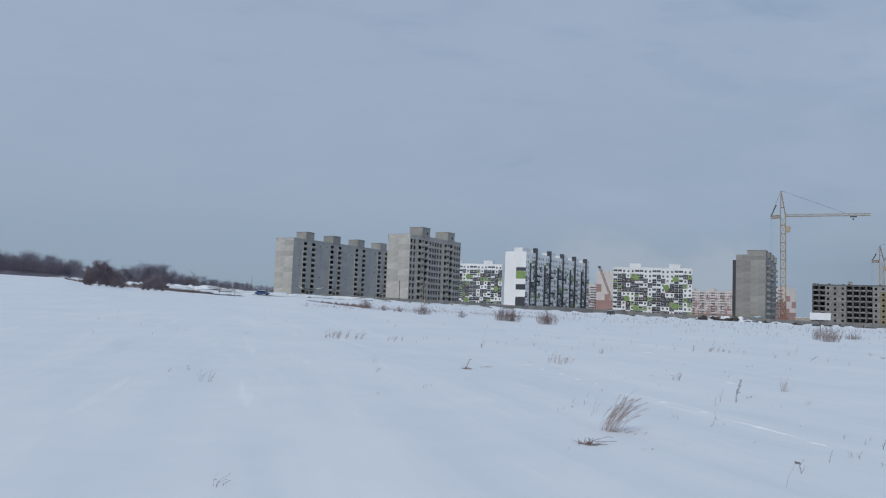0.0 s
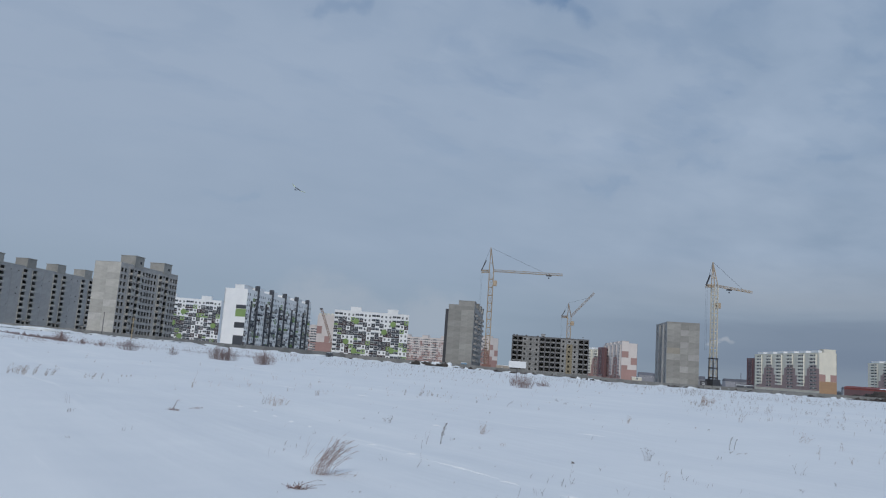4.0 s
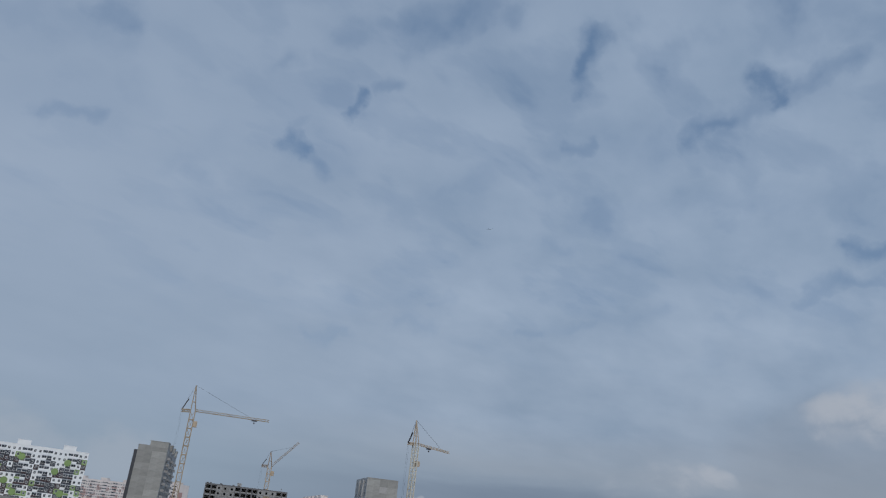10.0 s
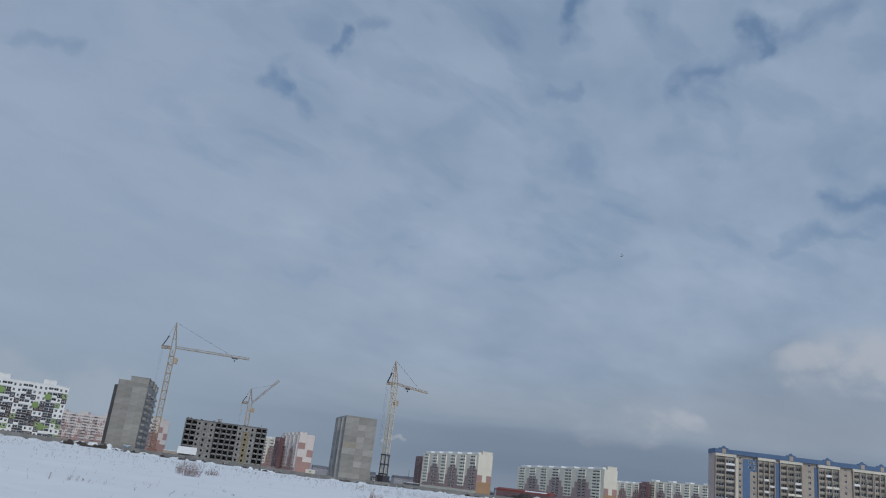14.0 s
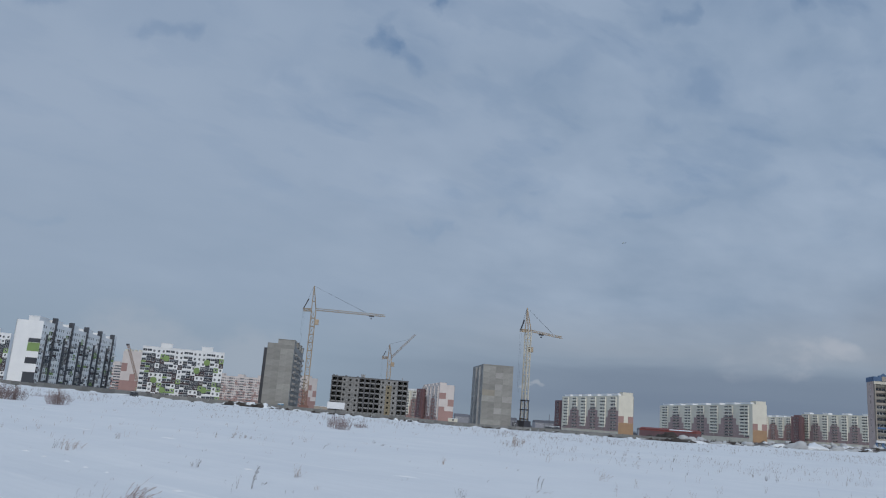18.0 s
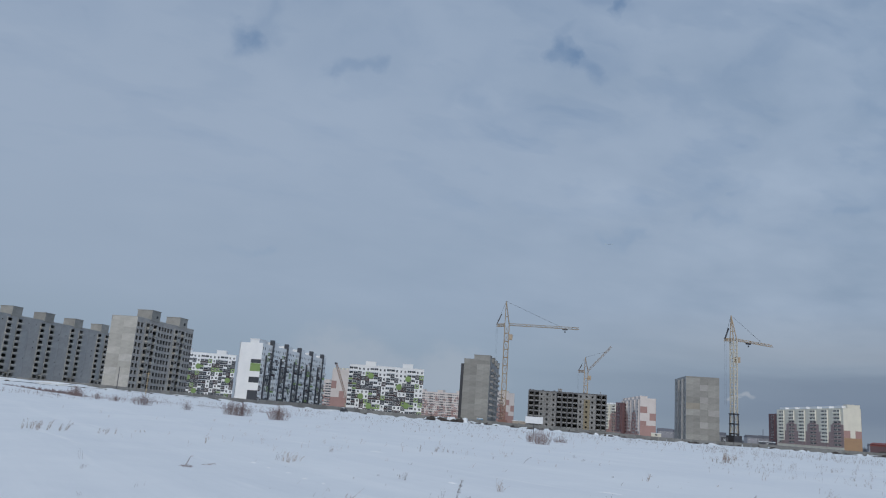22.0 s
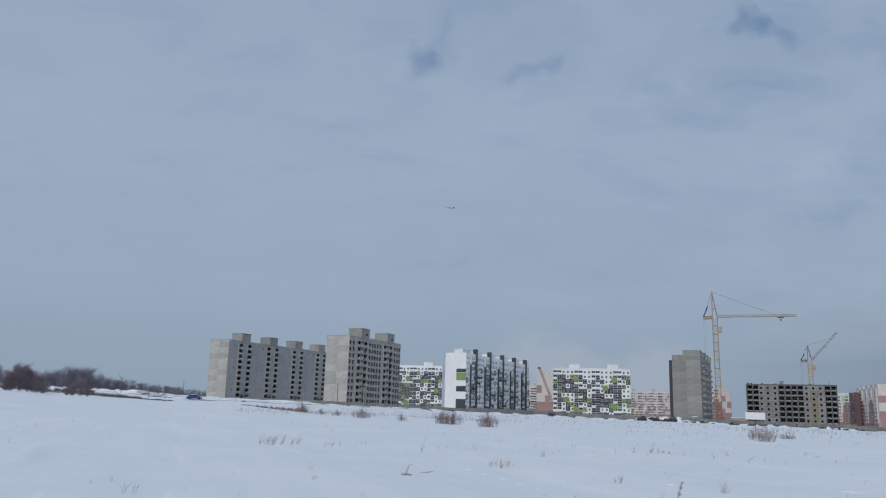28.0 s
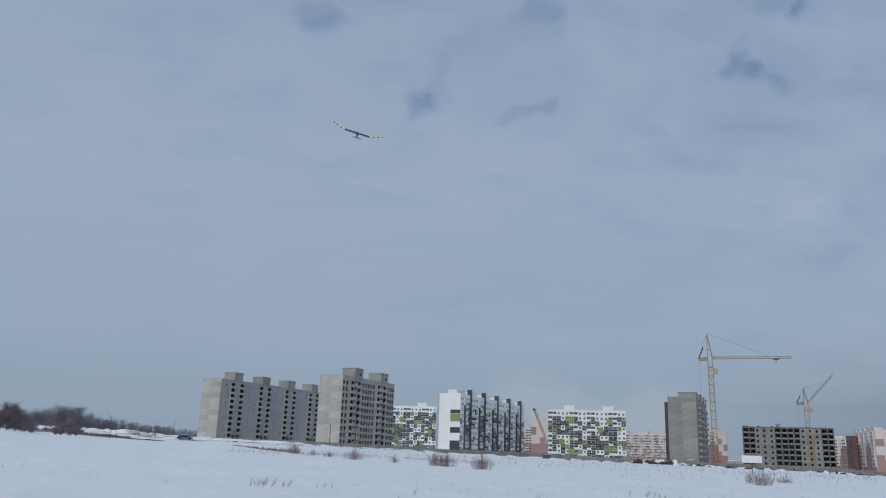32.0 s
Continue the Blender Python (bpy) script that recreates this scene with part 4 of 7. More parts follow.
def stepped_house(corner, angle, columns, pitch, d, storeys, label, wall=CREAM, foot=BRICKY, gable="right", boxes=1, first=1):
    """Pale block of balcony columns; dark red cladding climbs in steps up every second one."""
    w, h = max(1, columns) * pitch, storeys * SH + 1.0
    holes, wins, foots, rails = [], [], [], []
    steps = (0.98, 0.80, 0.66, 0.66, 0.50, 0.50, 0.30, 0.30)
    for s in range(columns):
        c = (s + 0.5) * pitch
        clad = s % 2 == first % 2
        half = 0.27 * pitch
        for k in range(storeys):
            z = k * SH
            for e, f in ((c - half, c - half * 0.08), (c + half * 0.08, c + half)):
                holes.append((e, z + 1.15, f, z + 2.4))
                wins.append((win(f - e, 1.25, 3), Matrix.Translation((e, 0.16, z + 1.15))))
            low = k < 1 or (clad and k < len(steps) - 1)
            rails.append((panel_mesh(2 * half + 0.3, 1.0, foot if low else PALE_RAIL if wall is CREAM else wall, 0.9), Matrix.Translation((c - half - 0.15, 0, z + 0.05))))
            if not low:
                rails.append((panel_mesh(0.35, SH, PALE_RAIL if wall is CREAM else wall, 0.95), Matrix.Translation((c + half + 0.15, 0, z))))
            if clad and k < len(steps):
                reach = steps[k] * pitch
                if reach > half + 0.5:
                    for x in (c - reach, c + half + 0.1):
                        x0, x1 = max(0.0, x), min(w, x + reach - half - 0.1)
                        if x1 - x0 > 0.5:
                            foots.append((panel_mesh(x1 - x0, SH, foot, 0.12), Matrix.Translation((x0, 0, z))))
                foots.append((panel_mesh(2 * half, 0.36, foot, 0.12), Matrix.Translation((c - half, 0, z + 2.44))))
    ob = shell("apartment_block", label, "pale blocks", corner, angle, w, d, h, holes, wall)
    if wins:
        joined("glazing", ob, wins)
        joined("balustrade", ob, rails)
    if foots:
        joined("cladding", ob, foots)
    if boxes:
        for s in range(0, columns, boxes):
            roof_box(ob, (s + 0.28) * pitch, 0.4, (s + 0.88) * pitch, 6, h, 1.5, WHITE if wall is CREAM else wall)
        if gable == "right":
            roof_box(ob, w - 0.3 * pitch, d * 0.25, w - 0.1, d - 0.6, h, 2.6, CREAM)
    schemes = {
        "right": ((0.0, -4, d, 2.6 * SH + 4, ORANGE), (0.0, 2.6 * SH, d * 0.36, 1.9 * SH, TERRACOTTA), (d * 0.64, 2.6 * SH, d * 0.36, 1.9 * SH, TERRACOTTA)),
        "pink": ((0.0, -4, d, 2.8 * SH + 4, TERRACOTTA), (0.0, 2.8 * SH, d * 0.4, 1.2 * SH, TERRACOTTA), (d * 0.6, 4.2 * SH, d * 0.4, 2.0 * SH, TERRACOTTA), (0.0, 6.2 * SH, d * 0.45, 1.8 * SH, TERRACOTTA)),
    }
    for y, z, pw, ph, mat in schemes.get(gable, ()):
        part("panel", panel_mesh(pw, ph, mat), None, ob, m=Matrix.Translation((w, y, z)) @ Matrix.Rotation(radians(90), 4, "Z"))
    return ob


def facing(a0, d0, a1, d1):
    """Corner, angle and length of a facade between two bearings."""
    p, q = at(a0, d0), at(a1, d1)
    v = q - p
    return p, math.degrees(math.atan2(v.y, v.x)), v.length


_c, _g, _l = facing(42.42, 770, 46.36, 665)
stepped_house(_c, _g, 6, _l / 6, 13.4, 10, "cream apartment block with a dark red stepped foot")
_c, _g, _l = facing(41.92, 787, 42.40, 771)
stepped_house(_c, _g, 1, _l, 12, 9, "narrow dark red end block beside a cream one", wall=MAROON, foot=TERRACOTTA, gable="", boxes=0)
_c, _g, _l = facing(49.16, 913, 55.16, 733)
stepped_house(_c, _g, 7, _l / 7, 13, 10, "long cream apartment block with a dark red stepped foot")
_c, _g, _l = facing(55.74, 1017, 57.6, 989)
stepped_house(_c, _g, 4, _l / 4, 13, 9, "cream apartment block half hidden behind others", foot=TERRACOTTA, gable="")
_c, _g, _l = facing(58.16, 967, 62.72, 899)
stepped_house(_c, _g, 8, _l / 8, 13, 10, "cream apartment block with dark red bays", gable="", boxes=2)
_c, _g, _l = facing(57.52, 955, 58.12, 951)
stepped_house(_c, _g, 1, _l, 9, 9, "narrow dark red apartment block", wall=MAROON, foot=MAROON, gable="")
# pink and white blocks behind the building sites
_c, _g, _l = facing(32.30, 736, 33.59, 652)
stepped_house(_c, _g, 5, _l / 5, 12.5, 10, "pale pink apartment block with a terracotta foot", wall=PINKISH, foot=TERRACOTTA, gable="pink")
_c, _g, _l = facing(31.94, 719, 32.38, 710)
stepped_house(_c, _g, 1, _l, 4, 9, "dark red apartment block between paler ones", wall=MAROON, gable="", boxes=0)
_c, _g, _l = facing(30.25, 809, 32.03, 776)
stepped_house(_c, _g, 4, _l / 4, 8, 9, "pale apartment block far behind the site", wall=CREAM, foot=TERRACOTTA, gable="")
_c, _g, _l = facing(17.30, 899, 21.37, 871)
chequer_house(_c, _g, 3, _l / 3, 13, 10, "pale pink apartment block chequered in terracotta over a terracotta foot", 15, (), PINKISH, (BRICKY, TERRACOTTA, TERRACOTTA), 2, 0.14)
_c, _g, _l = facing(22.97, 764, 24.12, 750)
stepped_house(_c, _g, 2, _l / 2, 13, 10, "pink and white apartment block behind a crane", wall=PINKISH, foot=TERRACOTTA, gable="pink")
_c, _g, _l = facing(10.04, 899, 11.99, 877)
chequer_house(_c, _g, 1, _l, 13, 10, "pale pink apartment block seen far between others", 16, (), PINKISH, (BRICKY, TERRACOTTA, TERRACOTTA), 2, 0.14)


def patched_gable():
    """Blank cream gable with terracotta patches."""
    c, g, l = facing(11.54, 587, 13.23, 575)
    ob = stepped_house(c, g, 0, l, 20, 10, "blank pale pink gable end with terracotta patches", wall=PINKISH, gable="", boxes=0)
    for x, z, w, h in ((-0.02, -4, l + 0.04, 3.2 * SH + 4), (-0.02, 5.4 * SH, 4.6, 2.0 * SH), (7.5, 3.2 * SH, 4.5, 1.6 * SH)):
        part("panel", panel_mesh(w, h, TERRACOTTA), None, ob, m=Matrix.Translation((x, 0, z)))
    for i in range(4):
        bm = bmesh.new()
        box(bm, 1 + i * 3.6, 0, 10 * SH + 1.0, 2.6 + i * 3.6, 2, 10 * SH + 2.2)
        part("vent_stack", bm, CREAM, ob)
    return ob


patched_gable()


ROSE = material("rose_tan_panel", (0.50, 0.40, 0.37), 0.85, (0.43, 0.345, 0.32), 0.2, 2, spread=0.05)
OLIVE = material("olive_grey_cladding", (0.285, 0.275, 0.235), 0.8, (0.225, 0.22, 0.19), 0.3, 2, spread=0.14)


def blue_house(corner, angle, d, storeys):
    """Tan block with a blue eaves band, blue stripes, and bays of balconies."""
    w, h = 98.0, storeys * SH + 3.0
    holes, wins, fronts, bands, piers = [], [], [], [], []
    rnd = random.Random(31)
    # bays: start, end, columns
    bays = ((0.5, 10.2, 2), (21.7, 29.9, 3), (32.7, 43.3, 3), (51.7, 61.9, 3), (68.9, 78.6, 3), (79.3, 87.3, 3))
    # balconies boarded in white or blue: bay, column, storey from the ground
    boarded = {(0, 1, 8): WHITE, (0, 1, 7): WHITE, (0, 1, 2): WHITE, (0, 1, 9): CONCRETE_PALE, (0, 1, 5): CONCRETE_PALE, (0, 1, 3): CONCRETE_PALE, (0, 0, 2): BLUE,
               (1, 1, 6): WHITE, (1, 2, 5): WHITE, (1, 1, 4): WHITE, (1, 2, 3): BLUE, (2, 0, 5): WHITE, (2, 2, 6): WHITE, (2, 2, 5): WHITE, (2, 1, 4): PALE_RAIL,
               (2, 2, 4): PALE_RAIL, (2, 2, 1): WHITE, (3, 1, 8): WHITE, (3, 1, 6): PALE_RAIL, (3, 2, 6): PALE_RAIL, (3, 1, 1): WHITE, (4, 0, 7): WHITE, (5, 1, 5): WHITE}
    for k in range(storeys):
        z = k * SH + 1.4
        for x in (12.9, 19.9, 47.5, 65.4, 90.2, 94.3):
            holes.append((x - 0.65, z + 0.9, x + 0.65, z + 2.2))
            wins.append((x - 0.65, z + 0.9, 1.3, 1.3, 2))
        for i, (a, b, cells) in enumerate(bays):
            cell = (b - a) / cells
            for c in range(cells):
                x = a + c * cell
                holes.append((x + 0.3, z + 1.1, x + cell - 0.3, z + 2.45))
                wins.append((x + 0.3, z + 1.1, cell - 0.6, 1.35, 3))
                hue = boarded.get((i, c, k)) or (TAN if (c == 0 and i > 0) or rnd.random() < 0.12 else OLIVE)
                fronts.append((x, z + 0.02, cell, hue))
    for a, b, cells in bays:
        piers += [a + c * (b - a) / cells for c in range(cells + 1)]
        bands.append((a - 0.4, h - 3.1, b - a + 0.8, 1.4, CREAM, 1.15))
    bands += [(14.1, -4, 3.7, h + 0.9, BLUE, 0.08), (17.8, h - 8.8, 3.5, 5.7, BLUE, 0.08), (30.1, -4, 2.4, h + 0.9, BLUE, 0.1), (49.7, -4, 1.8, h + 0.9, BLUE, 0.1), (0.1, 0.75, 10.3, 1.05, WHITE, 1.1),
              (10.6, 1.2, 1.4, h - 4.4, CREAM, 0.1), (-0.2, h - 1.7, w + 0.4, 2.2, BLUE, 1.3)]
    ends = [(d / 2 - 0.5, k * SH + 2.3, d / 2 + 0.5, k * SH + 3.5) for k in range(storeys)]
    ob = shell("apartment_block", "tan apartment block with blue bands and white balconies", "pale blocks", corner, angle, w, d, h, holes, TAN, ROSE, side_holes=ends)
    for x, z, a, b, n in wins:
        put_window(ob, Matrix.Translation((x, 0.16, z)), a, b, n, FRAME_TAN if n == 3 and rnd.random() < 0.6 else None)
    for x0, z0, _, _ in ends:
        for spot_m in (Matrix.Translation((0, d, 0)) @ Matrix.Rotation(radians(-90), 4, "Z"), Matrix.Translation((w, 0, 0)) @ Matrix.Rotation(radians(90), 4, "Z")):
            put_window(ob, spot_m @ Matrix.Translation((x0, 0.16, z0)), 1.0, 1.2, 2)
    for x, z, a, mat in fronts:
        part("balcony_front", panel_mesh(a, 1.0, mat, 0.9 if mat in (WHITE, PALE_RAIL) else 0.5), None, ob, m=Matrix.Translation((x, 0, z)))
    pier = box_mesh("pier", -0.2, -1.0, 1.2, 0.2, 0.0, h - 3.2, TAN)
    for x in piers:
        part("pier", pier, None, ob, m=Matrix.Translation((x, 0, 0)))
    for x in (17.1, 19.3):
        for z in (h - 5.4, h - 7.8):
            put_window(ob, Matrix.Translation((x, -0.12, z)), 1.3, 1.4, 2)
    # the blue ground floor, with shop windows and doors in it
    x = -0.2
    while x < w:
        step = rnd.uniform(2.2, 4.2)
        part("panel", panel_mesh(1.1, 5.2, BLUE, 0.12), None, ob, m=Matrix.Translation((x, 0, -4.4)))
        put_window(ob, Matrix.Translation((x + 1.1, -0.1, -1.0)), step - 1.1, 1.7, 3)
        part("panel", panel_mesh(step - 1.1, 3.4, BLUE, 0.12), None, ob, m=Matrix.Translation((x + 1.1, 0, -4.4)))
        x += step
    for x, z, a, b, mat, t in bands:
        part("panel", panel_mesh(a, b, mat, t), None, ob, m=Matrix.Translation((x, 0, z)))
    part("panel", panel_mesh(d, 2.2, BLUE, 0.3), None, ob, m=Matrix.Translation((0, d, h - 1.7)) @ Matrix.Rotation(radians(-90), 4, "Z"))
    for x in (4.3, 37.9, 56.3, 73.4, 83.1):
        bm = bmesh.new()
        prof = [(x - 2.2, h + 0.4), (x + 2.2, h + 0.4), (x + 2.2, h + 1.0), (x + 1.0, h + 1.2), (x, h + 2.1), (x - 1.0, h + 1.2), (x - 2.2, h + 1.0)]
        f = bm.faces.new([bm.verts.new((px, -1.35, pz)) for px, pz in prof])
        ext = bmesh.ops.extrude_face_region(bm, geom=[f])
        bmesh.ops.translate(bm, vec=(0, 1.5, 0), verts=[v for v in ext["geom"] if isinstance(v, bmesh.types.BMVert)])
        dormer = part("roof_dormer", bm, BLUE, ob)
        part("panel", box_mesh("panel", -0.9, -1.43, h - 1.6, 0.9, -1.34, h + 0.6, TAN), None, dormer, m=Matrix.Translation((x, 0, 0)))
    return ob


_c, _g, _l = facing(62.37, 428, 72.0, 460)
blue_house(_c, _g, 9, 10)


def frame_house(corner, angle, w, d, storeys):
    """Unfinished block of dark openings: bays of loggias at both ends and in the middle."""
    h = storeys * SH + 0.6
    holes, par = [], []
    for k in range(storeys):
        z = k * SH
        for a, b in ((0.014, 0.068), (0.084, 0.136), (0.369, 0.423), (0.442, 0.496), (0.511, 0.561), (0.579, 0.631), (0.871, 0.925), (0.94, 0.986)):
            holes.append((a * w, z + 0.2, b * w, z + 2.55))
            par.append((a * w, z + 0.05, b * w - a * w))
        for x in (0.17, 0.245, 0.325, 0.67, 0.745, 0.82):
            holes.append((x * w - 0.52, z + 0.85, x * w + 0.52, z + 2.0))
    ob = shell("apartment_block_shell", "low unfinished block with rows of dark openings", "unfinished blocks", corner, angle, w, d, h, holes, CONCRETE_LOGGIA, CONCRETE_DARK, CONCRETE_DARK, rooms=[f * w for f in (0.0775, 0.14, 0.205, 0.285, 0.35, 0.4375, 0.505, 0.5675, 0.635, 0.71, 0.78, 0.865, 0.935)])
    for x, z, a in par:
        part("balcony_parapet", box_mesh("balcony_parapet", 0, -0.5, 0, round(a, 2), 0.1, 0.75, CONCRETE_WALL), None, ob, m=Matrix.Translation((x, 0, z)))
    for k in range(storeys):
        for a, b in ((0.14, 0.36), (0.635, 0.865)):
            n = 3
            for i in range(n):
                x, ww = (a + (b - a) * i / n) * w, (b - a) / n * w
                mid = (0.17, 0.245, 0.325)[i] * w - x if a < 0.5 else (0.67, 0.745, 0.82)[i] * w - x
                mt = BRICK_OCHRE if a > 0.5 and i == 1 and k < 6 else CONCRETE_WALL
                part("wall_panel", ring_mesh(ww, SH, (mid - 0.52, 0.85, mid + 0.52, 2.0), mt), None, ob, m=Matrix.Translation((x, 0, k * SH)))
    roof_box(ob, 0.38 * w, 2, 0.43 * w, 6, h, 1.5, CONCRETE_DARK)
    slab = box_mesh("roof_upstand", 0, 0, 0, 1.1, 0.4, 0.5, CONCRETE_LOGGIA)
    for x, y in ((0.5, 0.3), (2.1, 1.4), (7.6, 0.4), (14.2, 2.0), (17.0, 0.5), (30.8, 1.2)):
        part("roof_upstand", slab, None, ob, m=Matrix.Translation((x, y, h)))
    roof_box(ob, 0.92 * w, 2, 0.925 * w, 3, h, 1.2, CONCRETE_DARK)
    return ob


frame_house(at(25.76, 455), -27.2, 44.0, 13, 7)


# ---- tower cranes ----
def lattice(bm, a, b, w, bays, bar, up=(0, 0, 1), sides=4, brace=0.75):
    """A square (or three-sided) truss from a to b."""
    a, b = Vector(a), Vector(b)
    ax = (b - a).normalized()
    u = ax.cross(Vector(up)).normalized() if abs(ax.dot(Vector(up))) < 0.95 else Vector((1, 0, 0))
    v = ax.cross(u)
    if sides == 4:
        offs = [u * w / 2 + v * w / 2, -u * w / 2 + v * w / 2, -u * w / 2 - v * w / 2, u * w / 2 - v * w / 2]
    else:
        offs = [u * w / 2 + v * w * 0.4, -u * w / 2 + v * w * 0.4, -v * w * 0.5]
    n = len(offs)
    for o in offs:
        beam(bm, a + o, b + o, bar)
    for i in range(bays):
        p, q = a.lerp(b, i / bays), a.lerp(b, (i + 1) / bays)
        for j in range(n):
            k = (j + 1) % n
            beam(bm, p + offs[j], p + offs[k], bar * 0.8)
            beam(bm, p + offs[j if i % 2 else k], q + offs[k if i % 2 else j], bar * brace)


def tower_crane(spot, z, heading, mast, apex, jib, jib_up, counter, label, lean=0.0, mat=CRANE_YELLOW, width=2.2, base=True, trolley=0.8, cab=0.85, back=0.0, head=None):
    ob = tagged(new("tower_crane"), label, "crane", "site cranes")
    ob.matrix_basis = pose(spot.x, spot.y, z, 0, lean, heading)
    bm = bmesh.new()
    lattice(bm, (0, 0, 0), (0, 0, mast), width, max(8, int(mast / 4)), 0.42, brace=0.4)
    part("mast", bm, mat, ob)
    mat = head or mat
    bm = bmesh.new()
    for x, y in ((1, 1), (1, -1), (-1, 1), (-1, -1)):
        beam(bm, (x * width / 2, y * width / 2, mast), (-back, 0, apex), 0.34)
    for k in (0.35, 0.7):
        for (x, y), (p, q) in (((1, 1), (1, -1)), ((1, -1), (-1, -1)), ((-1, -1), (-1, 1)), ((-1, 1), (1, 1))):
            s = width / 2 * (1 - k)
            beam(bm, (x * s - back * k, y * s, mast + (apex - mast) * k), (p * s - back * k, q * s, mast + (apex - mast) * k), 0.2)
    part("tower_head", bm, mat, ob)
    tip = (jib * math.cos(radians(jib_up)), 0, mast + jib * math.sin(radians(jib_up)))
    bm = bmesh.new()
    lattice(bm, (width / 2, 0, mast + 0.4), tip, 1.1, max(8, int(jib / 2.4)), 0.17, sides=3)
    j = part("jib", bm, mat, ob)
    if jib_up < 20:
        bm = bmesh.new()
        t = Vector((width / 2, 0, mast)).lerp(Vector(tip), trolley)
        box(bm, t.x - 1.3, -0.6, t.z - 1.0, t.x + 1.3, 0.6, t.z - 0.4)
        part("trolley", bm, STEEL, j)
        bm = bmesh.new()
        beam(bm, (t.x, 0, t.z - 1), (t.x, 0, t.z - 1.6), 0.08)
        box(bm, t.x - 0.3, -0.2, t.z - 2.2, t.x + 0.3, 0.2, t.z - 1.6)
        part("hook_block", bm, STEEL, j)
    bm = bmesh.new()
    lattice(bm, (-width / 2, 0, mast), (-counter, 0, mast - 0.3), 1.2, 4, 0.26)
    c = part("counter_jib", bm, mat, ob)
    bm = bmesh.new()
    beam(bm, (-counter, 0, mast), (-counter * 0.55, 0, mast + (apex - mast) * 0.45), 0.5)
    part("stay_strut", bm, STEEL, c)
    bm = bmesh.new()
    beam(bm, (-back, 0, apex), (tip[0] * 0.72, 0, mast + (tip[2] - mast) * 0.72 + 0.9), 0.09)
    beam(bm, (-back, 0, apex), (-counter, 0, mast), 0.10)
    beam(bm, (-counter, 0.2, mast), (-counter, 0.2, mast * 0.35), 0.035)
    beam(bm, (-counter + 0.6, -0.2, mast), (-counter + 0.6, -0.2, mast * 0.35), 0.035)
    part("stay_ropes", bm, STEEL, ob)
    bm = bmesh.new()
    box(bm, width / 2, -1.3, mast * cab, width / 2 + 1.9, 1.0, mast * cab + 2.6)
    k = part("cab", bm, CRANE_YELLOW, ob)
    bm = bmesh.new()
    box(bm, width / 2 + 1.88, -1.0, mast * cab + 1.1, width / 2 + 1.95, 0.8, mast * cab + 2.3)
    part("cab_window", bm, GLASS, k)
    if base == "portal":
        bm = bmesh.new()
        for x in (-1, 1):
            for y in (-1, 1):
                beam(bm, (x * 1.5, y * 1.5, -3), (x * 1.3, y * 1.3, 13), 0.5)
        for z in (4, 8.5, 13):
            box(bm, -1.65, -1.65, z - 0.3, 1.65, 1.65, z + 0.3)
        part("portal", bm, STEEL, ob)
        bm = bmesh.new()
        box(bm, -2.4, -2.4, -3, 2.4, 2.4, 3.2)
        part("ballast", bm, STEEL, ob)
    elif base:
        bm = bmesh.new()
        lattice(bm, (0, 0, -3), (0, 0, 9), width * 1.04, 4, 0.40)
        part("undercarriage", bm, RUST, ob, "rusty red lower mast section")
        bm = bmesh.new()
        box(bm, -2.2, -2.2, -3, 2.2, 2.2, 1.8)
        part("ballast", bm, RUST, ob)
    return ob


def crane_at(az, d, **kw):
    p = at(az, d)
    return tower_crane(p, foot_z(p.x, p.y), **kw)


crane_at(24.0, 388, heading=-24.5, mast=48.0, apex=60.0, jib=35.5, jib_up=0.3, counter=5.2, back=0.9, label="worn yellow tower crane with a level jib beside a tower block", lean=-0.3, mat=CRANE_WORN)
crane_at(29.8, 486, heading=-28.7, mast=34.8, apex=43.2, jib=21.5, jib_up=47, counter=4.8, back=0.8, label="faded yellow tower crane with a raised jib behind an unfinished block", mat=CRANE_YELLOW, head=CRANE_RED, base=False)
crane_at(39.76, 396, heading=7.0, mast=47.6, apex=59.3, jib=26, jib_up=-0.4, counter=5.6, back=1.5, label="pale yellow tower crane over a dark portal base", trolley=0.35, base="portal", mat=CRANE_PALE, head=CRANE_YELLOW, cab=0.78)


def build_fence():
    ob = tagged(new("concrete_fence"), "long grey concrete panel fence along the snow", "fence")
    line = [at(-8.74, 357), at(-2.62, 324), at(6.68, 342), at(13.76, 371), at(20.84, 357), at(26.16, 348), at(35.94, 337), at(40.85, 337), at(43.97, 347), at(51.29, 371)]
    bm = bmesh.new()
    box(bm, 0.08, -0.08, -0.6, 2.92, 0.08, 2.0)
    for k in range(3):
        box(bm, 0.3, -0.13, 0.25 + k * 0.55, 2.7, -0.08, 0.65 + k * 0.55)
    me = mesh_of("fence_panel", bm)
    me.materials.append(FENCE)
    bm = bmesh.new()
    box(bm, -0.12, -0.14, -0.6, 0.12, 0.14, 2.1)
    post = mesh_of("fence_post", bm)
    post.materials.append(FENCE)
    for a, b in zip(line, line[1:]):
        n = int((b - a).length / 3)
        ang = math.degrees(math.atan2((b - a).y, (b - a).x))
        tall = Matrix.Diagonal((1, 1, 1.35 if a.x > 250 else 0.75 if a.x < 0 else 1.0, 1))
        for i in range(n):
            p = a.lerp(b, i / n)
            m = pose(p.x, p.y, ground_z(p.x, p.y) - 0.1, 0, 0, ang) @ tall
            part("fence_panel", me, None, ob, m=m)
            part("fence_post", post, None, ob, m=m)
    return ob


build_fence()


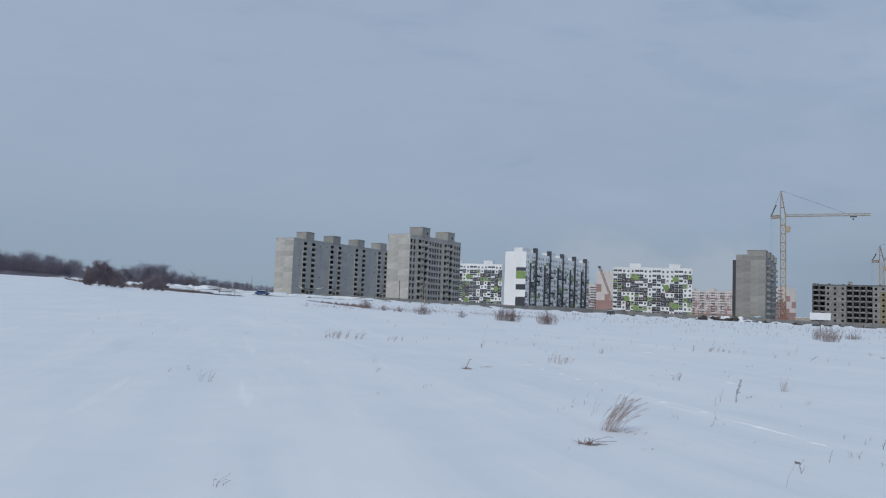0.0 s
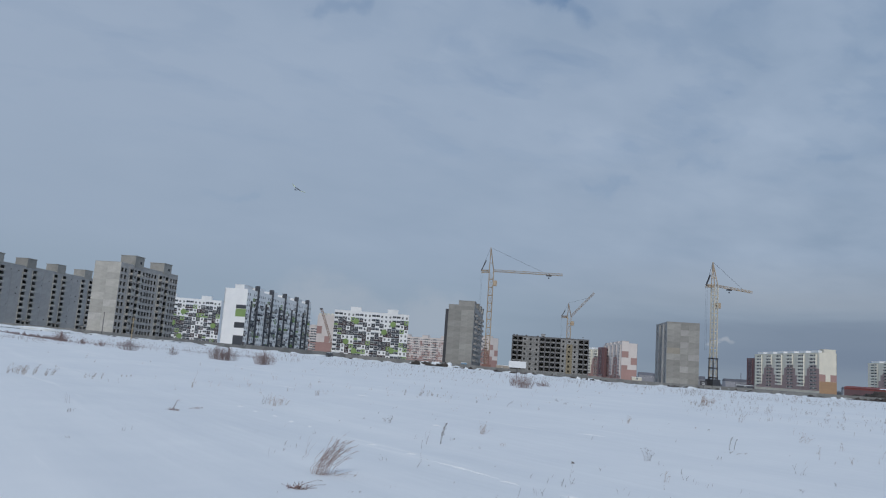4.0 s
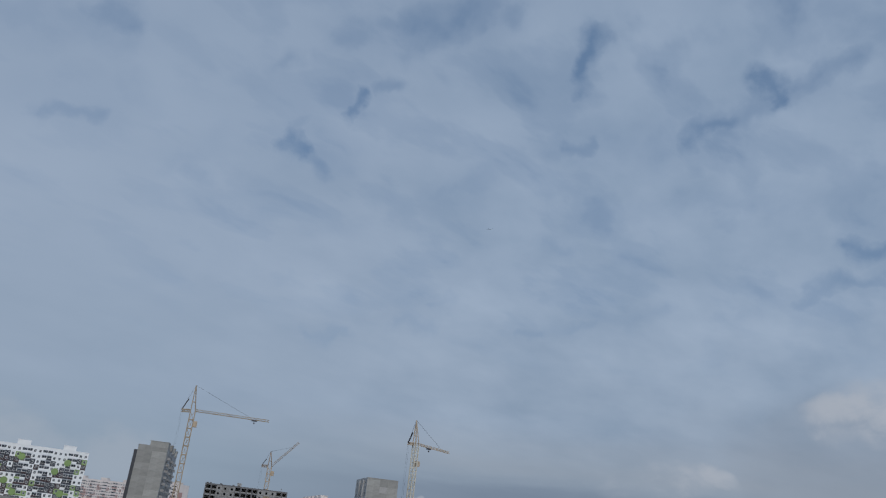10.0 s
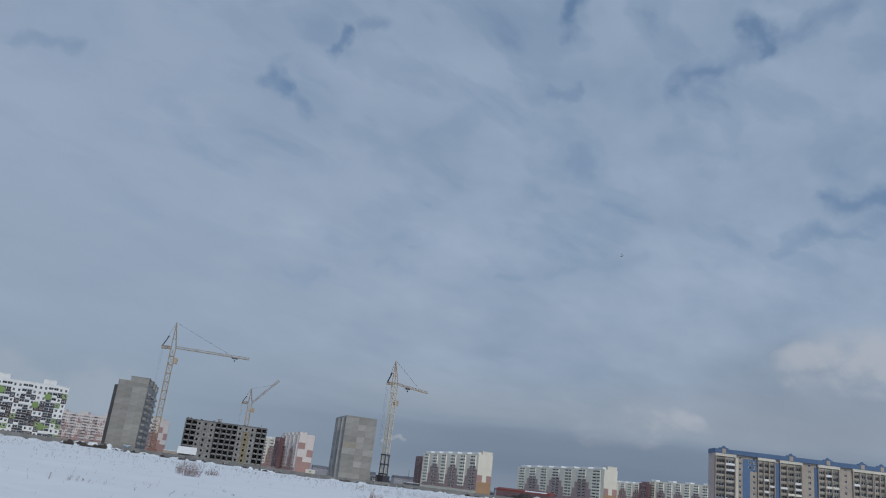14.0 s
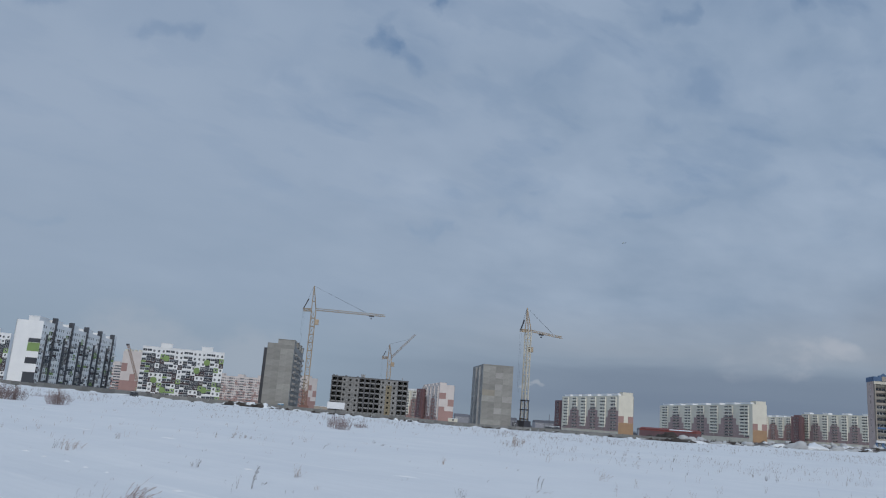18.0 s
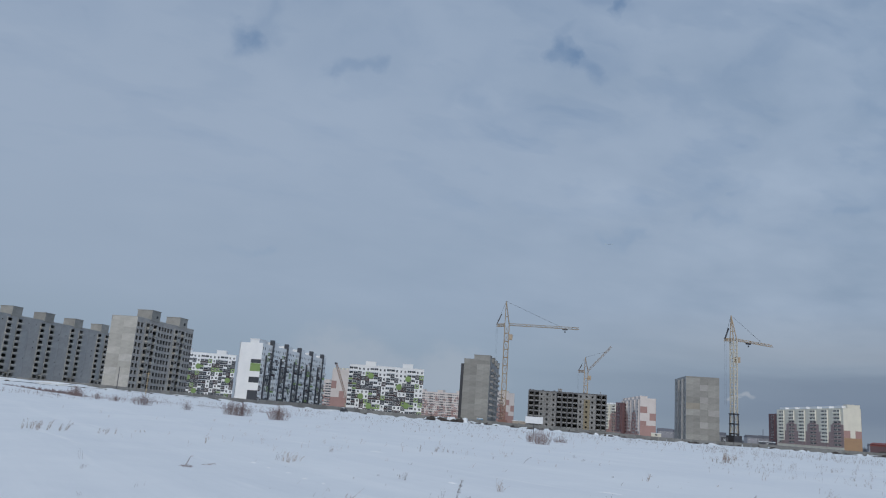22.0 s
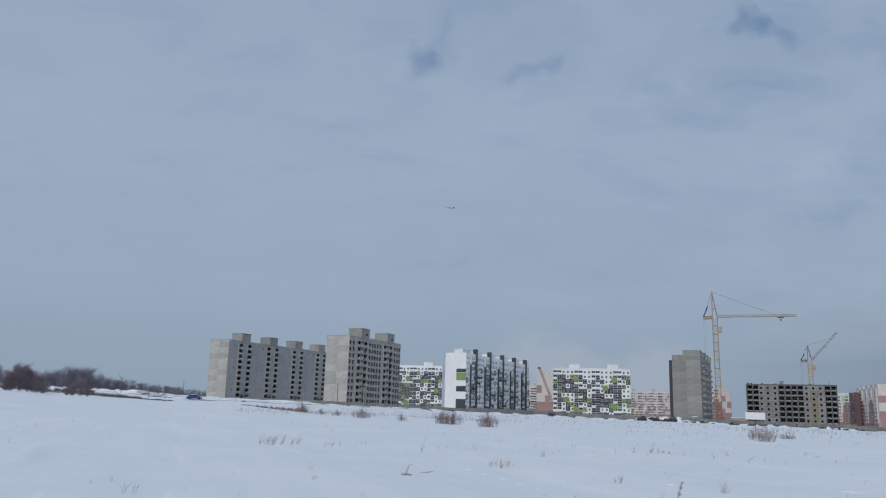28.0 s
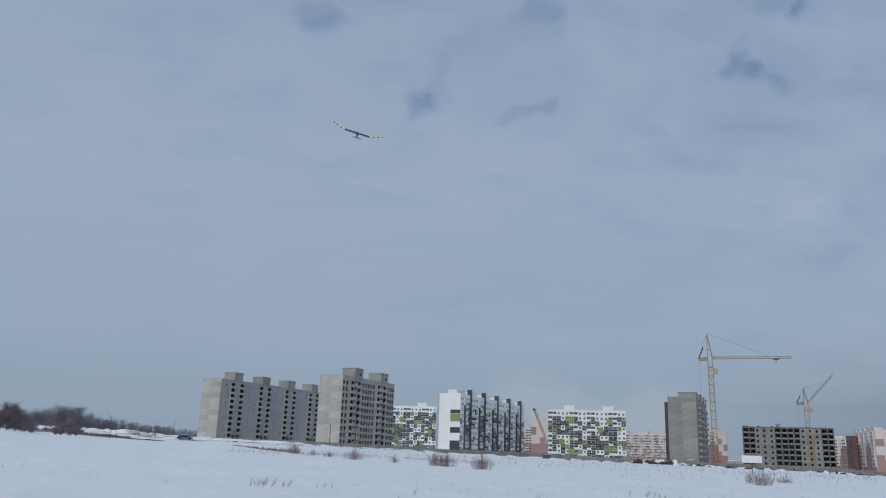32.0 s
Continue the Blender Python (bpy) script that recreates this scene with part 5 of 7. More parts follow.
# ---- woods and bushes ----
def crown_mesh(rnd, h, spread, twigs, trunk_w, low=0.22, fine=5):
    """Bare branches: a tapered trunk with limbs and very many thin twigs."""
    tb = bmesh.new()
    beam(tb, (0, 0, -0.5), (0, 0, h * 0.75), trunk_w, 5, taper=0.3)
    cb = bmesh.new()
    for i in range(twigs):
        z0 = h * rnd.uniform(low, 0.8)
        a = rnd.uniform(0, math.tau)
        reach = spread * rnd.uniform(0.4, 1.0) * (1 - abs(z0 / h - 0.45) * 0.9)
        p = Vector((0, 0, z0))
        q = p + Vector((math.cos(a) * reach, math.sin(a) * reach, h * rnd.uniform(0.08, 0.25)))
        beam(cb, p, q, trunk_w * 0.28, 3, taper=0.4)
        for j in range(fine):
            b = p.lerp(q, rnd.uniform(0.35, 1.0))
            e = b + Vector((rnd.uniform(-1, 1) * spread * 0.3, rnd.uniform(-1, 1) * spread * 0.3, h * rnd.uniform(0.04, 0.16)))
            beam(cb, b, e, trunk_w * (0.2 if fine < 6 else 0.14), 3, taper=0.4)
    return mesh_of("trunk", tb), mesh_of("crown", cb)


def build_woods():
    rnd = random.Random(77)
    protos, used = [], set()
    for h, s in ((11, 4.2), (12.5, 4.8), (9.5, 4.0), (12, 5.2), (10, 3.6)):
        t, c = crown_mesh(rnd, h, s, 90, 0.26, 0.05, 9)
        t.materials.append(BARK)
        c.materials.append(WOODS)
        ob = tagged(new("tree"), "bare dark winter tree at the field's edge", "tree", "woods at the field's edge")
        part("trunk", t, None, ob)
        part("crown", c, None, ob)
        protos.append(ob)
    # bearing and height of the wood's outline in metres
    outline = ((-35.98, 15), (-29.3, 14.5), (-27.71, 17.5), (-26.4, 16), (-25.0, 14), (-24.4, 7.5), (-23.4, 9), (-21.6, 11), (-20.8, 15.5), (-19.9, 14.5), (-19.0, 13.5), (-18.2, 10.5), (-16.0, 8), (-13.9, 6.5), (-12.1, 6), (-10.16, 5))
    az = -32.46
    while az < -11.23:
        top = eased(outline, az)
        for row in range(4):
            d = 540 + row * 28 + rnd.uniform(-11, 11)
            a = az + rnd.uniform(-0.25, 0.25)
            s = top / 12.0 * rnd.uniform(0.55, 1.04)
            p = at(a, d)
            m = pose(p.x, p.y, ground_z(p.x, p.y) - 0.4, 0, 0, rnd.uniform(0, 360))
            k = rnd.randrange(5)
            ob = copy_thing(protos[k], m) if k in used else protos[k]
            used.add(k)
            ob.matrix_basis = m @ Matrix.Diagonal((s * rnd.uniform(0.9, 1.3), s * rnd.uniform(0.9, 1.3), s, 1))
        az += 0.27


build_woods()


def thicket(name, label, category, a0, a1, d0, d1, h, count, mat, seed, thick=0.09, slant=0.5, foot=0.0):
    """Brushwood too dense to count, in one mesh of thin stems."""
    rnd = random.Random(seed)
    verts, faces = [], []
    for i in range(count):
        f = rnd.random()
        c = at(a0 + (a1 - a0) * f, d0 + (d1 - d0) * f + rnd.uniform(-4, 4) * (d0 / 200))
        z = ground_z(c.x, c.y) - 0.2 + foot
        hh = h * rnd.uniform(0.35, 1.0) * (0.7 + 0.5 * noise.noise((f * 23.0, seed, 0)))
        dx, dy = rnd.uniform(-slant, slant) * hh * 0.5, rnd.uniform(-slant, slant) * hh * 0.5
        o = len(verts)
        for k in range(3):
            ang = math.tau * k / 3
            verts.append((c.x + math.cos(ang) * thick, c.y + math.sin(ang) * thick, z))
        verts.append((c.x + dx, c.y + dy, z + hh))
        faces += [(o, o + 1, o + 3), (o + 1, o + 2, o + 3), (o + 2, o, o + 3)]
    me = bpy.data.meshes.new(name)
    me.from_pydata(verts, [], faces)
    me.materials.append(mat)
    return tagged(new(name, me), label, category, kind="stuff")


thicket("undergrowth", "dense dark undergrowth below the bare woods", "undergrowth", -32.46, -13.27, 519, 533, 4.0, 6500, WOODS, 5, 0.16, 0.9)
thicket("undergrowth", "hazy mass of thin trunks deep in the woods", "undergrowth", -32.46, -25.01, 646, 641, 15, 3600, WOODS, 25, 0.24, 0.5)
thicket("undergrowth", "hazy mass of thin trunks deep in the woods", "undergrowth", -24.38, -17.83, 646, 641, 8, 3000, WOODS, 26, 0.24, 0.5)
thicket("undergrowth", "low bare scrub running out from the woods", "undergrowth", -18.19, -10.51, 641, 629, 4.6, 2600, WOODS, 27, 0.2, 0.8)
thicket("dead_reeds", "strip of brown dead reeds before the woods", "reeds", -25.5, -16.0, 350, 344, 1.9, 4200, WEED, 28, 0.06, 0.6)
thicket("far_woods", "hazy blue-grey woods on the horizon", "woods", -14.61, 27.94, 1686, 1686, 17, 5000, HAZY, 6, 1.6, 0.6)
thicket("far_woods", "hazy blue-grey woods on the horizon", "woods", 26.16, 88.35, 1517, 1574, 19, 8000, HAZY, 7, 1.6, 0.6)
thicket("hedge", "low dark hedge behind the snow heaps", "hedge", 51.65, 57.19, 380, 388, 3.3, 3200, TWIG, 8, 0.09, 0.9)
thicket("reed_bank", "brown reeds along a snow bank before the long block", "reeds", -9.45, -4.83, 202, 144, 1.0, 2200, BUSH, 9, 0.03, 0.6)
thicket("reed_bank", "thin brown reeds along the snow bank", "reeds", -5.19, 8.45, 140, 117, 0.9, 800, BUSH, 10, 0.02, 0.5)

thicket("brushwood", "brown weeds on a churned bank before the blue and tan block", "brush", 62.2, 74.0, 352, 362, 1.3, 1500, TWIG, 33, 0.06, 0.9, 0.3)
thicket("brushwood", "brown leafless brush between snow mounds", "brush", -21.4, -19.0, 362, 356, 2.6, 1300, TWIG, 31, 0.07, 0.9)
thicket("brushwood", "brown leafless brush between snow mounds", "brush", -19.1, -16.9, 356, 350, 2.0, 1000, TWIG, 32, 0.07, 0.9)


def stubble(a0, a1, d0, d1, h, count, mat, seed, label):
    """Stalks too many to count: bent, forked stems in loose drifts over the snow."""
    rnd = random.Random(seed)
    verts, faces = [], []

    def stem(p, q, w):
        o = len(verts)
        side = Vector((q.y - p.y, p.x - q.x, 0)) + Vector((p.y, -p.x, 0)).normalized() * 0.2
        side = side.normalized() * w
        back = Vector((side.y, -side.x, 0))
        for c, k in ((p, 1.0), (q, 0.55)):
            verts.extend((c - side * k, c + side * k, c + back * k))
        for i in range(3):
            j = (i + 1) % 3
            faces.append((o + i, o + j, o + 3 + j, o + 3 + i))

    placed = 0
    while placed < count:
        a = rnd.uniform(a0, a1)
        d = 1 / rnd.uniform(1 / d1, 1 / d0)
        c = at(a, d)
        if noise.noise((c.x * 0.06, c.y * 0.06, seed)) + 0.35 * noise.noise((c.x * 0.3, c.y * 0.3, seed)) < rnd.uniform(-0.45, 0.25):
            continue
        placed += 1
        base = Vector((c.x, c.y, snow_z(c.x, c.y) - 0.06))
        w = 0.002 + d * 0.00007
        for s in range(rnd.choice((1, 1, 2, 3))):
            hh = h * rnd.uniform(0.3, 1.0)
            p = base + Vector((rnd.uniform(-0.1, 0.1), rnd.uniform(-0.1, 0.1), 0))
            mid = p + Vector((rnd.gauss(0.05, 0.13), rnd.gauss(0, 0.13), 0.6)) * hh
            tip = mid + Vector((rnd.gauss(0.1, 0.2), rnd.gauss(0, 0.15), 0.4)) * hh
            stem(p, mid, w)
            stem(mid, tip, w * 0.8)
            if rnd.random() < 0.6:
                stem(p.lerp(mid, rnd.uniform(0.4, 1)), mid + Vector((rnd.gauss(0, 0.22), rnd.gauss(0, 0.2), rnd.uniform(0, 0.3))) * hh, w * 0.7)
    me = bpy.data.meshes.new("dry_stubble")
    me.from_pydata(verts, [], faces)
    me.materials.append(mat)
    return tagged(new("dry_stubble", me), label, "grass", kind="stuff")


FAINT = "thin pale grass stalks scattered over the snow"
DENSE = "dense drift of dead weed stalks standing in the snow"
stubble(37.73, 81.31, 79, 169, 0.46, 1500, STUBBLE, 51, DENSE)
stubble(37.73, 81.31, 38, 90, 0.38, 600, STUBBLE, 52, DENSE)
stubble(43.97, 81.31, 18, 45, 0.32, 110, STRAW, 53, FAINT)
stubble(11.99, 39.51, 101, 225, 0.5, 700, STUBBLE, 54, DENSE)
stubble(11.99, 39.51, 67, 135, 0.45, 150, STRAW, 55, FAINT)
stubble(3.14, 40.40, 27, 74, 0.32, 130, STRAW, 56, FAINT)
stubble(-7.49, 11.99, 101, 225, 0.5, 300, STUBBLE, 57, FAINT)
stubble(-10.16, 11.10, 112, 197, 0.7, 420, BUSH, 61, "pinkish dead weeds along a snow bank")
stubble(-27.18, 8.45, 29, 90, 0.3, 40, STRAW, 58, FAINT)
stubble(6.68, 52.90, 10, 29, 0.16, 90, WEED, 59, FAINT)
stubble(19.07, 54.69, 9, 22, 0.30, 14, WEED, 60, FAINT)


def bush(az, d, w, h, n, label, seed, mat=BUSH, group="field bushes"):
    rnd = random.Random(seed)
    bm = bmesh.new()
    h, n = h * 1.25, int(n * 1.3)
    for i in range(n):
        a, r = rnd.uniform(0, math.tau), rnd.uniform(0, 0.45)
        p = Vector((math.cos(a) * r * w, math.sin(a) * r * w * 0.7, -0.15))
        lean = Vector((p.x * 0.5 + rnd.uniform(-0.2, 0.2) * w * 0.3, p.y * 0.5, 0))
        q = p + lean + Vector((0, 0, h * rnd.uniform(0.45, 1.0) * (1.1 - r)))
        t = 0.006 + d * 0.00015
        beam(bm, p, q, t, 3, taper=0.5)
        for j in range(4):
            b = p.lerp(q, rnd.uniform(0.35, 0.95))
            beam(bm, b, b + Vector((rnd.uniform(-0.3, 0.3), rnd.uniform(-0.3, 0.3), rnd.uniform(0.1, 0.35))) * h * 0.6, t * 0.6, 3, taper=0.5)
    c = at(az, d)
    ob = part("bush", bm, mat, m=pose(c.x, c.y, snow_z(c.x, c.y)))
    return tagged(ob, label, "bush", group)


def range_of(az, el):
    """How far off the snow is met at that bearing and height angle."""
    d = 3.0
    while d < 300:
        c = at(az, d)
        if 1.6 + d * math.tan(radians(el)) <= snow_z(c.x, c.y):
            break
        d *= 1.004
    return d


for _az, _el, _w, _h, _n, _s in ((4.76, -0.83, 1.5, 1.35, 80, 1), (5.55, -0.86, 1.9, 1.3, 100, 2), (8.08, -0.98, 1.9, 1.25, 120, 3), (-0.95, -0.61, 2.2, 1.3, 70, 4), (-2.72, -0.48, 1.4, 0.9, 40, 5), (26.79, -1.32, 1.7, 1.15, 80, 6), (28.12, -1.10, 1.6, 0.6, 50, 7), (-5.20, -0.31, 2.6, 1.5, 90, 8), (1.88, -0.72, 1.2, 0.8, 30, 9), (-3.87, -0.42, 1.0, 0.9, 30, 10), (26.08, -1.22, 0.9, 0.9, 30, 11)):
    bush(_az, range_of(_az, _el), _w, _h, _n, "brown leafless bush standing in the snow", _s)


def field_tree(az, el, top, label, mat, seed, broad=0.28, twigs=30, fine=5, crown=None):
    d = range_of(az, el)
    rnd = random.Random(seed)
    h = d * (math.tan(radians(top)) - math.tan(radians(el)))
    t, c = crown_mesh(rnd, h, h * broad, twigs, h * (0.02 if crown is None else 0.045), 0.22 if crown is None else 0.0, fine)
    t.materials.append(mat)
    c.materials.append(crown or TWIG)
    p = at(az, d)
    ob = tagged(new("tree"), label, "tree")
    ob.matrix_basis = pose(p.x, p.y, ground_z(p.x, p.y) - 0.3)
    part("trunk", t, None, ob)
    part("crown", c, None, ob)


field_tree(-17.34, 0.55, 2.16, "lone slender bare tree before the woods", BARK, 3)
field_tree(-15.55, 0.5, 1.5, "slender bare sapling before the woods", BARK, 13, 0.16, 26)
field_tree(-14.52, 0.56, 1.76, "small bare tree beside the snow banks", BARK, 4)
for _az, _top, _b, _s in ((-23.4, 2.3, 0.48, 5), (-22.9, 2.1, 0.48, 6), (-22.4, 1.8, 0.52, 7), (-23.9, 1.95, 0.48, 8), (-21.95, 1.45, 0.6, 14), (-24.2, 1.5, 0.6, 15), (-19.8, 1.75, 0.42, 9), (-20.25, 1.45, 0.48, 10), (-19.4, 1.4, 0.48, 16), (-20.6, 1.2, 0.6, 12)):
    field_tree(_az, 0.6, _top, "dense reddish-brown leafless thorn tree at the field's edge", BARK, _s, _b, 150, 14, THORN)


# ---- dry grass in the foreground ----
def tuft(az, el, size, n, spread, lean, word, mat, seed):
    """size: how tall it stands, in 1350ths of its distance."""
    rnd = random.Random(seed)
    bm = bmesh.new()
    d = range_of(az, el)
    h = size * d / 1350
    w = max(0.003, d * 0.00032)
    # stems stand in small sheaves that fan out from one root each
    if word == "patch":
        n, lean, h = int(n * 1.15), lean + 0.3, h * 1.15
    sheaf = 1 if word in ("stalk", "seed", "weed") else 4
    root = Vector((0, 0, 0))
    tall = 1.0
    if word == "weed":
        n, w = max(2, n // 3), w * 1.9
    for i in range(n if word in ("seed", "weed") else int(n * 1.4 + 0.5)):
        if i % sheaf == 0:
            a, r = rnd.uniform(0, math.tau), spread * math.sqrt(rnd.random()) * 1.15
            root = Vector((math.cos(a) * r, math.sin(a) * r, -0.08))
            tall = 1.0 if word in ("weed", "seed", "stalk") else rnd.uniform(0.45, 1.0)
        p = root + Vector((rnd.uniform(-0.03, 0.03), rnd.uniform(-0.03, 0.03), 0))
        hh = h * tall * rnd.uniform(0.6, 1.05) if n > 1 else h
        fan = rnd.gauss(lean * 0.8, 0.12 if word == "weed" else 0.32) if n > 1 else lean
        side = rnd.gauss(0, 0.2)
        pts = [p]
        for k in range(1, 4):
            f = k / 3
            droop = 0.25 * f * f * abs(fan)
            pts.append(p + Vector((fan * hh * (0.45 * f + 0.4 * f * f) + rnd.uniform(-0.025, 0.025) * hh, side * hh * f, 0.08 + hh * (f - droop))))
        for k, (u, v) in enumerate(zip(pts, pts[1:])):
            beam(bm, u, v, w * (1.0 - 0.22 * k), 3, taper=0.8)
        e = pts[-1]
        if word in ("weed", "branch", "tuft", "patch"):
            for j in range(16 if word == "weed" else 2):
                b = pts[1].lerp(e, rnd.uniform(0.0, 0.95))
                beam(bm, b, b + Vector((rnd.uniform(-0.13, 0.22), rnd.uniform(-0.1, 0.1), rnd.uniform(0.02, 0.17))) * (hh * (0.55 if word == "weed" else 1.0)), w * 0.7, 3, taper=0.5)
        if word == "seed":
            for j in range(9):
                beam(bm, e, e + Vector((rnd.uniform(-0.11, 0.11), rnd.uniform(-0.1, 0.1), rnd.uniform(-0.05, 0.07))) * h, w * 3.0, 4, taper=0.4)
    c = at(az, d)
    ob = part("dry_grass", bm, mat, m=pose(c.x, c.y, snow_z(c.x, c.y), 0, 0, -az))
    return tagged(ob, WORDS[word], "grass", "dry grass in the snow")


WORDS = {
    "patch": "sparse patch of dry grass standing in the snow",
    "tuft": "small dry grass tuft standing in the snow",
    "stalk": "thin dead stalks poking out of the snow",
    "branch": "broken dry stems bent low over the snow",
    "weed": "dark dead weed standing upright in the snow",
    "seed": "single dead stalk with a dark seed head",
}
tuft(-6.66, -2.57, 15, 40, 0.85, 0.15, "patch", STRAW, 20)
tuft(-3.48, -2.58, 10, 12, 0.7, 0.15, "patch", STRAW, 21)
tuft(-1.18, -2.41, 10, 8, 0.4, 0.1, "tuft", STRAW, 22)
tuft(-4.36, -4.27, 15, 2, 0.05, 0.25, "stalk", WEED, 23)
tuft(-4.08, -4.87, 14, 4, 0.1, 0.25, "tuft", WEED, 24)
tuft(-3.79, -6.53, 7, 2, 0.05, -0.2, "stalk", WEED, 25)
tuft(-0.53, -5.90, 11, 2, 0.12, 0.3, "stalk", WEED, 26)
tuft(-18.65, -5.16, 8, 2, 0.05, 0.2, "stalk", WEED, 27)
tuft(-17.28, -5.03, 14, 2, 0.04, -0.1, "stalk", WEED, 28)
tuft(-16.17, -5.80, 23, 6, 0.12, 0.2, "tuft", WEED, 29)
tuft(-12.58, -5.60, 8, 1, 0.02, 0.2, "stalk", WEED, 30)
tuft(-9.65, -4.49, 5, 1, 0.02, 0.2, "stalk", WEED, 31)
tuft(-9.12, -5.98, 5, 1, 0.02, 0.6, "stalk", WEED, 32)
tuft(-14.85, -12.85, 30, 5, 0.03, 1.1, "branch", WEED, 33)
tuft(3.59, -2.84, 14, 6, 0.12, 0.15, "tuft", STRAW, 35)
tuft(8.37, -3.72, 18, 4, 0.1, 0.1, "tuft", WEED, 36)
tuft(9.55, -3.74, 19, 22, 0.35, 0.1, "patch", STRAW, 37)
tuft(12.18, -2.90, 16, 5, 0.12, 0.2, "tuft", STRAW, 38)
tuft(13.71, -4.61, 5, 3, 0.1, 0.3, "tuft", WEED, 39)
tuft(15.79, -4.31, 4, 3, 0.12, 0.2, "tuft", WEED, 40)
tuft(17.08, -4.46, 18, 8, 0.14, 0.1, "tuft", WEED, 41)
tuft(19.49, -2.38, 10, 18, 0.7, 0.15, "patch", STRAW, 42)
tuft(20.10, -5.76, 26, 2, 0.02, 0.1, "stalk", WEED, 43)
tuft(21.06, -5.70, 54, 7, 0.03, 0.22, "weed", WEED, 44)
tuft(22.05, -5.36, 7, 6, 0.12, 0.4, "tuft", WEED, 45)
tuft(23.92, -4.78, 26, 12, 0.1, 0.12, "tuft", STRAW, 46)
tuft(23.56, -2.59, 8, 3, 0.06, 0.1, "tuft", WEED, 47)
tuft(25.68, -2.72, 18, 2, 0.04, 1.4, "branch", WEED, 48)
tuft(29.19, -2.11, 8, 4, 0.08, 0.1, "tuft", WEED, 49)
tuft(11.5, -7.10, 38, 2, 0.02, 0.35, "stalk", STRAW, 50)
tuft(9.09, -7.26, 16, 1, 0.01, 0.1, "stalk", WEED, 51)
tuft(20.21, -7.30, 5, 2, 0.05, 0.6, "stalk", WEED, 52)
tuft(16.10, -9.25, 7, 6, 0.25, 1.6, "branch", STRAW, 53)
tuft(24.13, -10.87, 42, 1, 0.01, 0.5, "seed", WEED, 54)
tuft(9.94, -9.74, 8, 1, 0.01, 0.2, "stalk", WEED, 55)
tuft(14.1, -8.35, 12, 10, 0.25, 0.9, "branch", STRAW, 56)
tuft(17.76, -8.86, 5, 2, 0.1, 0.5, "stalk", WEED, 57)
tuft(35.56, -5.62, 30, 6, 0.05, 0.2, "tuft", WEED, 58)
tuft(36.82, -6.94, 22, 4, 0.05, 0.3, "tuft", STRAW, 59)
tuft(38.93, -6.84, 7, 2, 0.05, 0.8, "stalk", WEED, 60)
tuft(39.66, -6.99, 9, 3, 0.05, 0.5, "stalk", WEED, 61)
tuft(41.05, -4.38, 22, 5, 0.05, 0.15, "weed", WEED, 62)
tuft(41.71, -4.63, 6, 8, 0.5, 1.6, "branch", STRAW, 63)
tuft(39.74, -3.25, 5, 3, 0.1, 0.4, "tuft", WEED, 64)
tuft(34.45, -3.20, 16, 7, 0.2, 0.6, "tuft", STRAW, 65)
tuft(47.29, -5.90, 7, 2, 0.04, -0.6, "stalk", WEED, 66)
tuft(30.17, -7.46, 30, 1, 0.01, 0.2, "seed", WEED, 67)
tuft(39.08, -1.38, 14, 22, 0.8, 0.1, "patch", STRAW, 68)
tuft(24.49, -3.40, 7, 2, 0.1, 0.1, "stalk", WEED, 69)
tuft(29.74, -2.26, 8, 4, 0.15, 0.2, "tuft", WEED, 70)
tuft(41.53, -2.50, 18, 3, 0.1, 0.3, "stalk", STRAW, 71)
tuft(25.38, -5.55, 10, 4, 0.1, 0.2, "tuft", STRAW, 72)
tuft(45.35, -6.57, 5, 4, 0.12, 0.3, "tuft", WEED, 73)
tuft(50.05, -1.77, 9, 2, 0.1, 0.1, "stalk", WEED, 74)
tuft(51.82, -1.70, 7, 2, 0.1, 0.1, "stalk", WEED, 75)
tuft(56.62, -2.49, 18, 3, 0.05, 0.05, "stalk", WEED, 76)
tuft(55.93, -2.47, 14, 4, 0.1, 0.1, "tuft", WEED, 77)
tuft(50.97, -2.56, 5, 3, 0.1, 0.2, "tuft", WEED, 78)
tuft(38.60, -3.20, 8, 3, 0.1, 0.2, "tuft", STRAW, 79)
tuft(45.25, -3.53, 30, 5, 0.3, 0.8, "branch", STRAW, 80)
tuft(39.31, -1.57, 14, 24, 0.8, 0.1, "patch", STRAW, 81)
tuft(55.06, -2.32, 9, 3, 0.1, 0.1, "tuft", WEED, 82)
tuft(51.38, -3.06, 20, 2, 0.2, 0.05, "stalk", STRAW, 83)


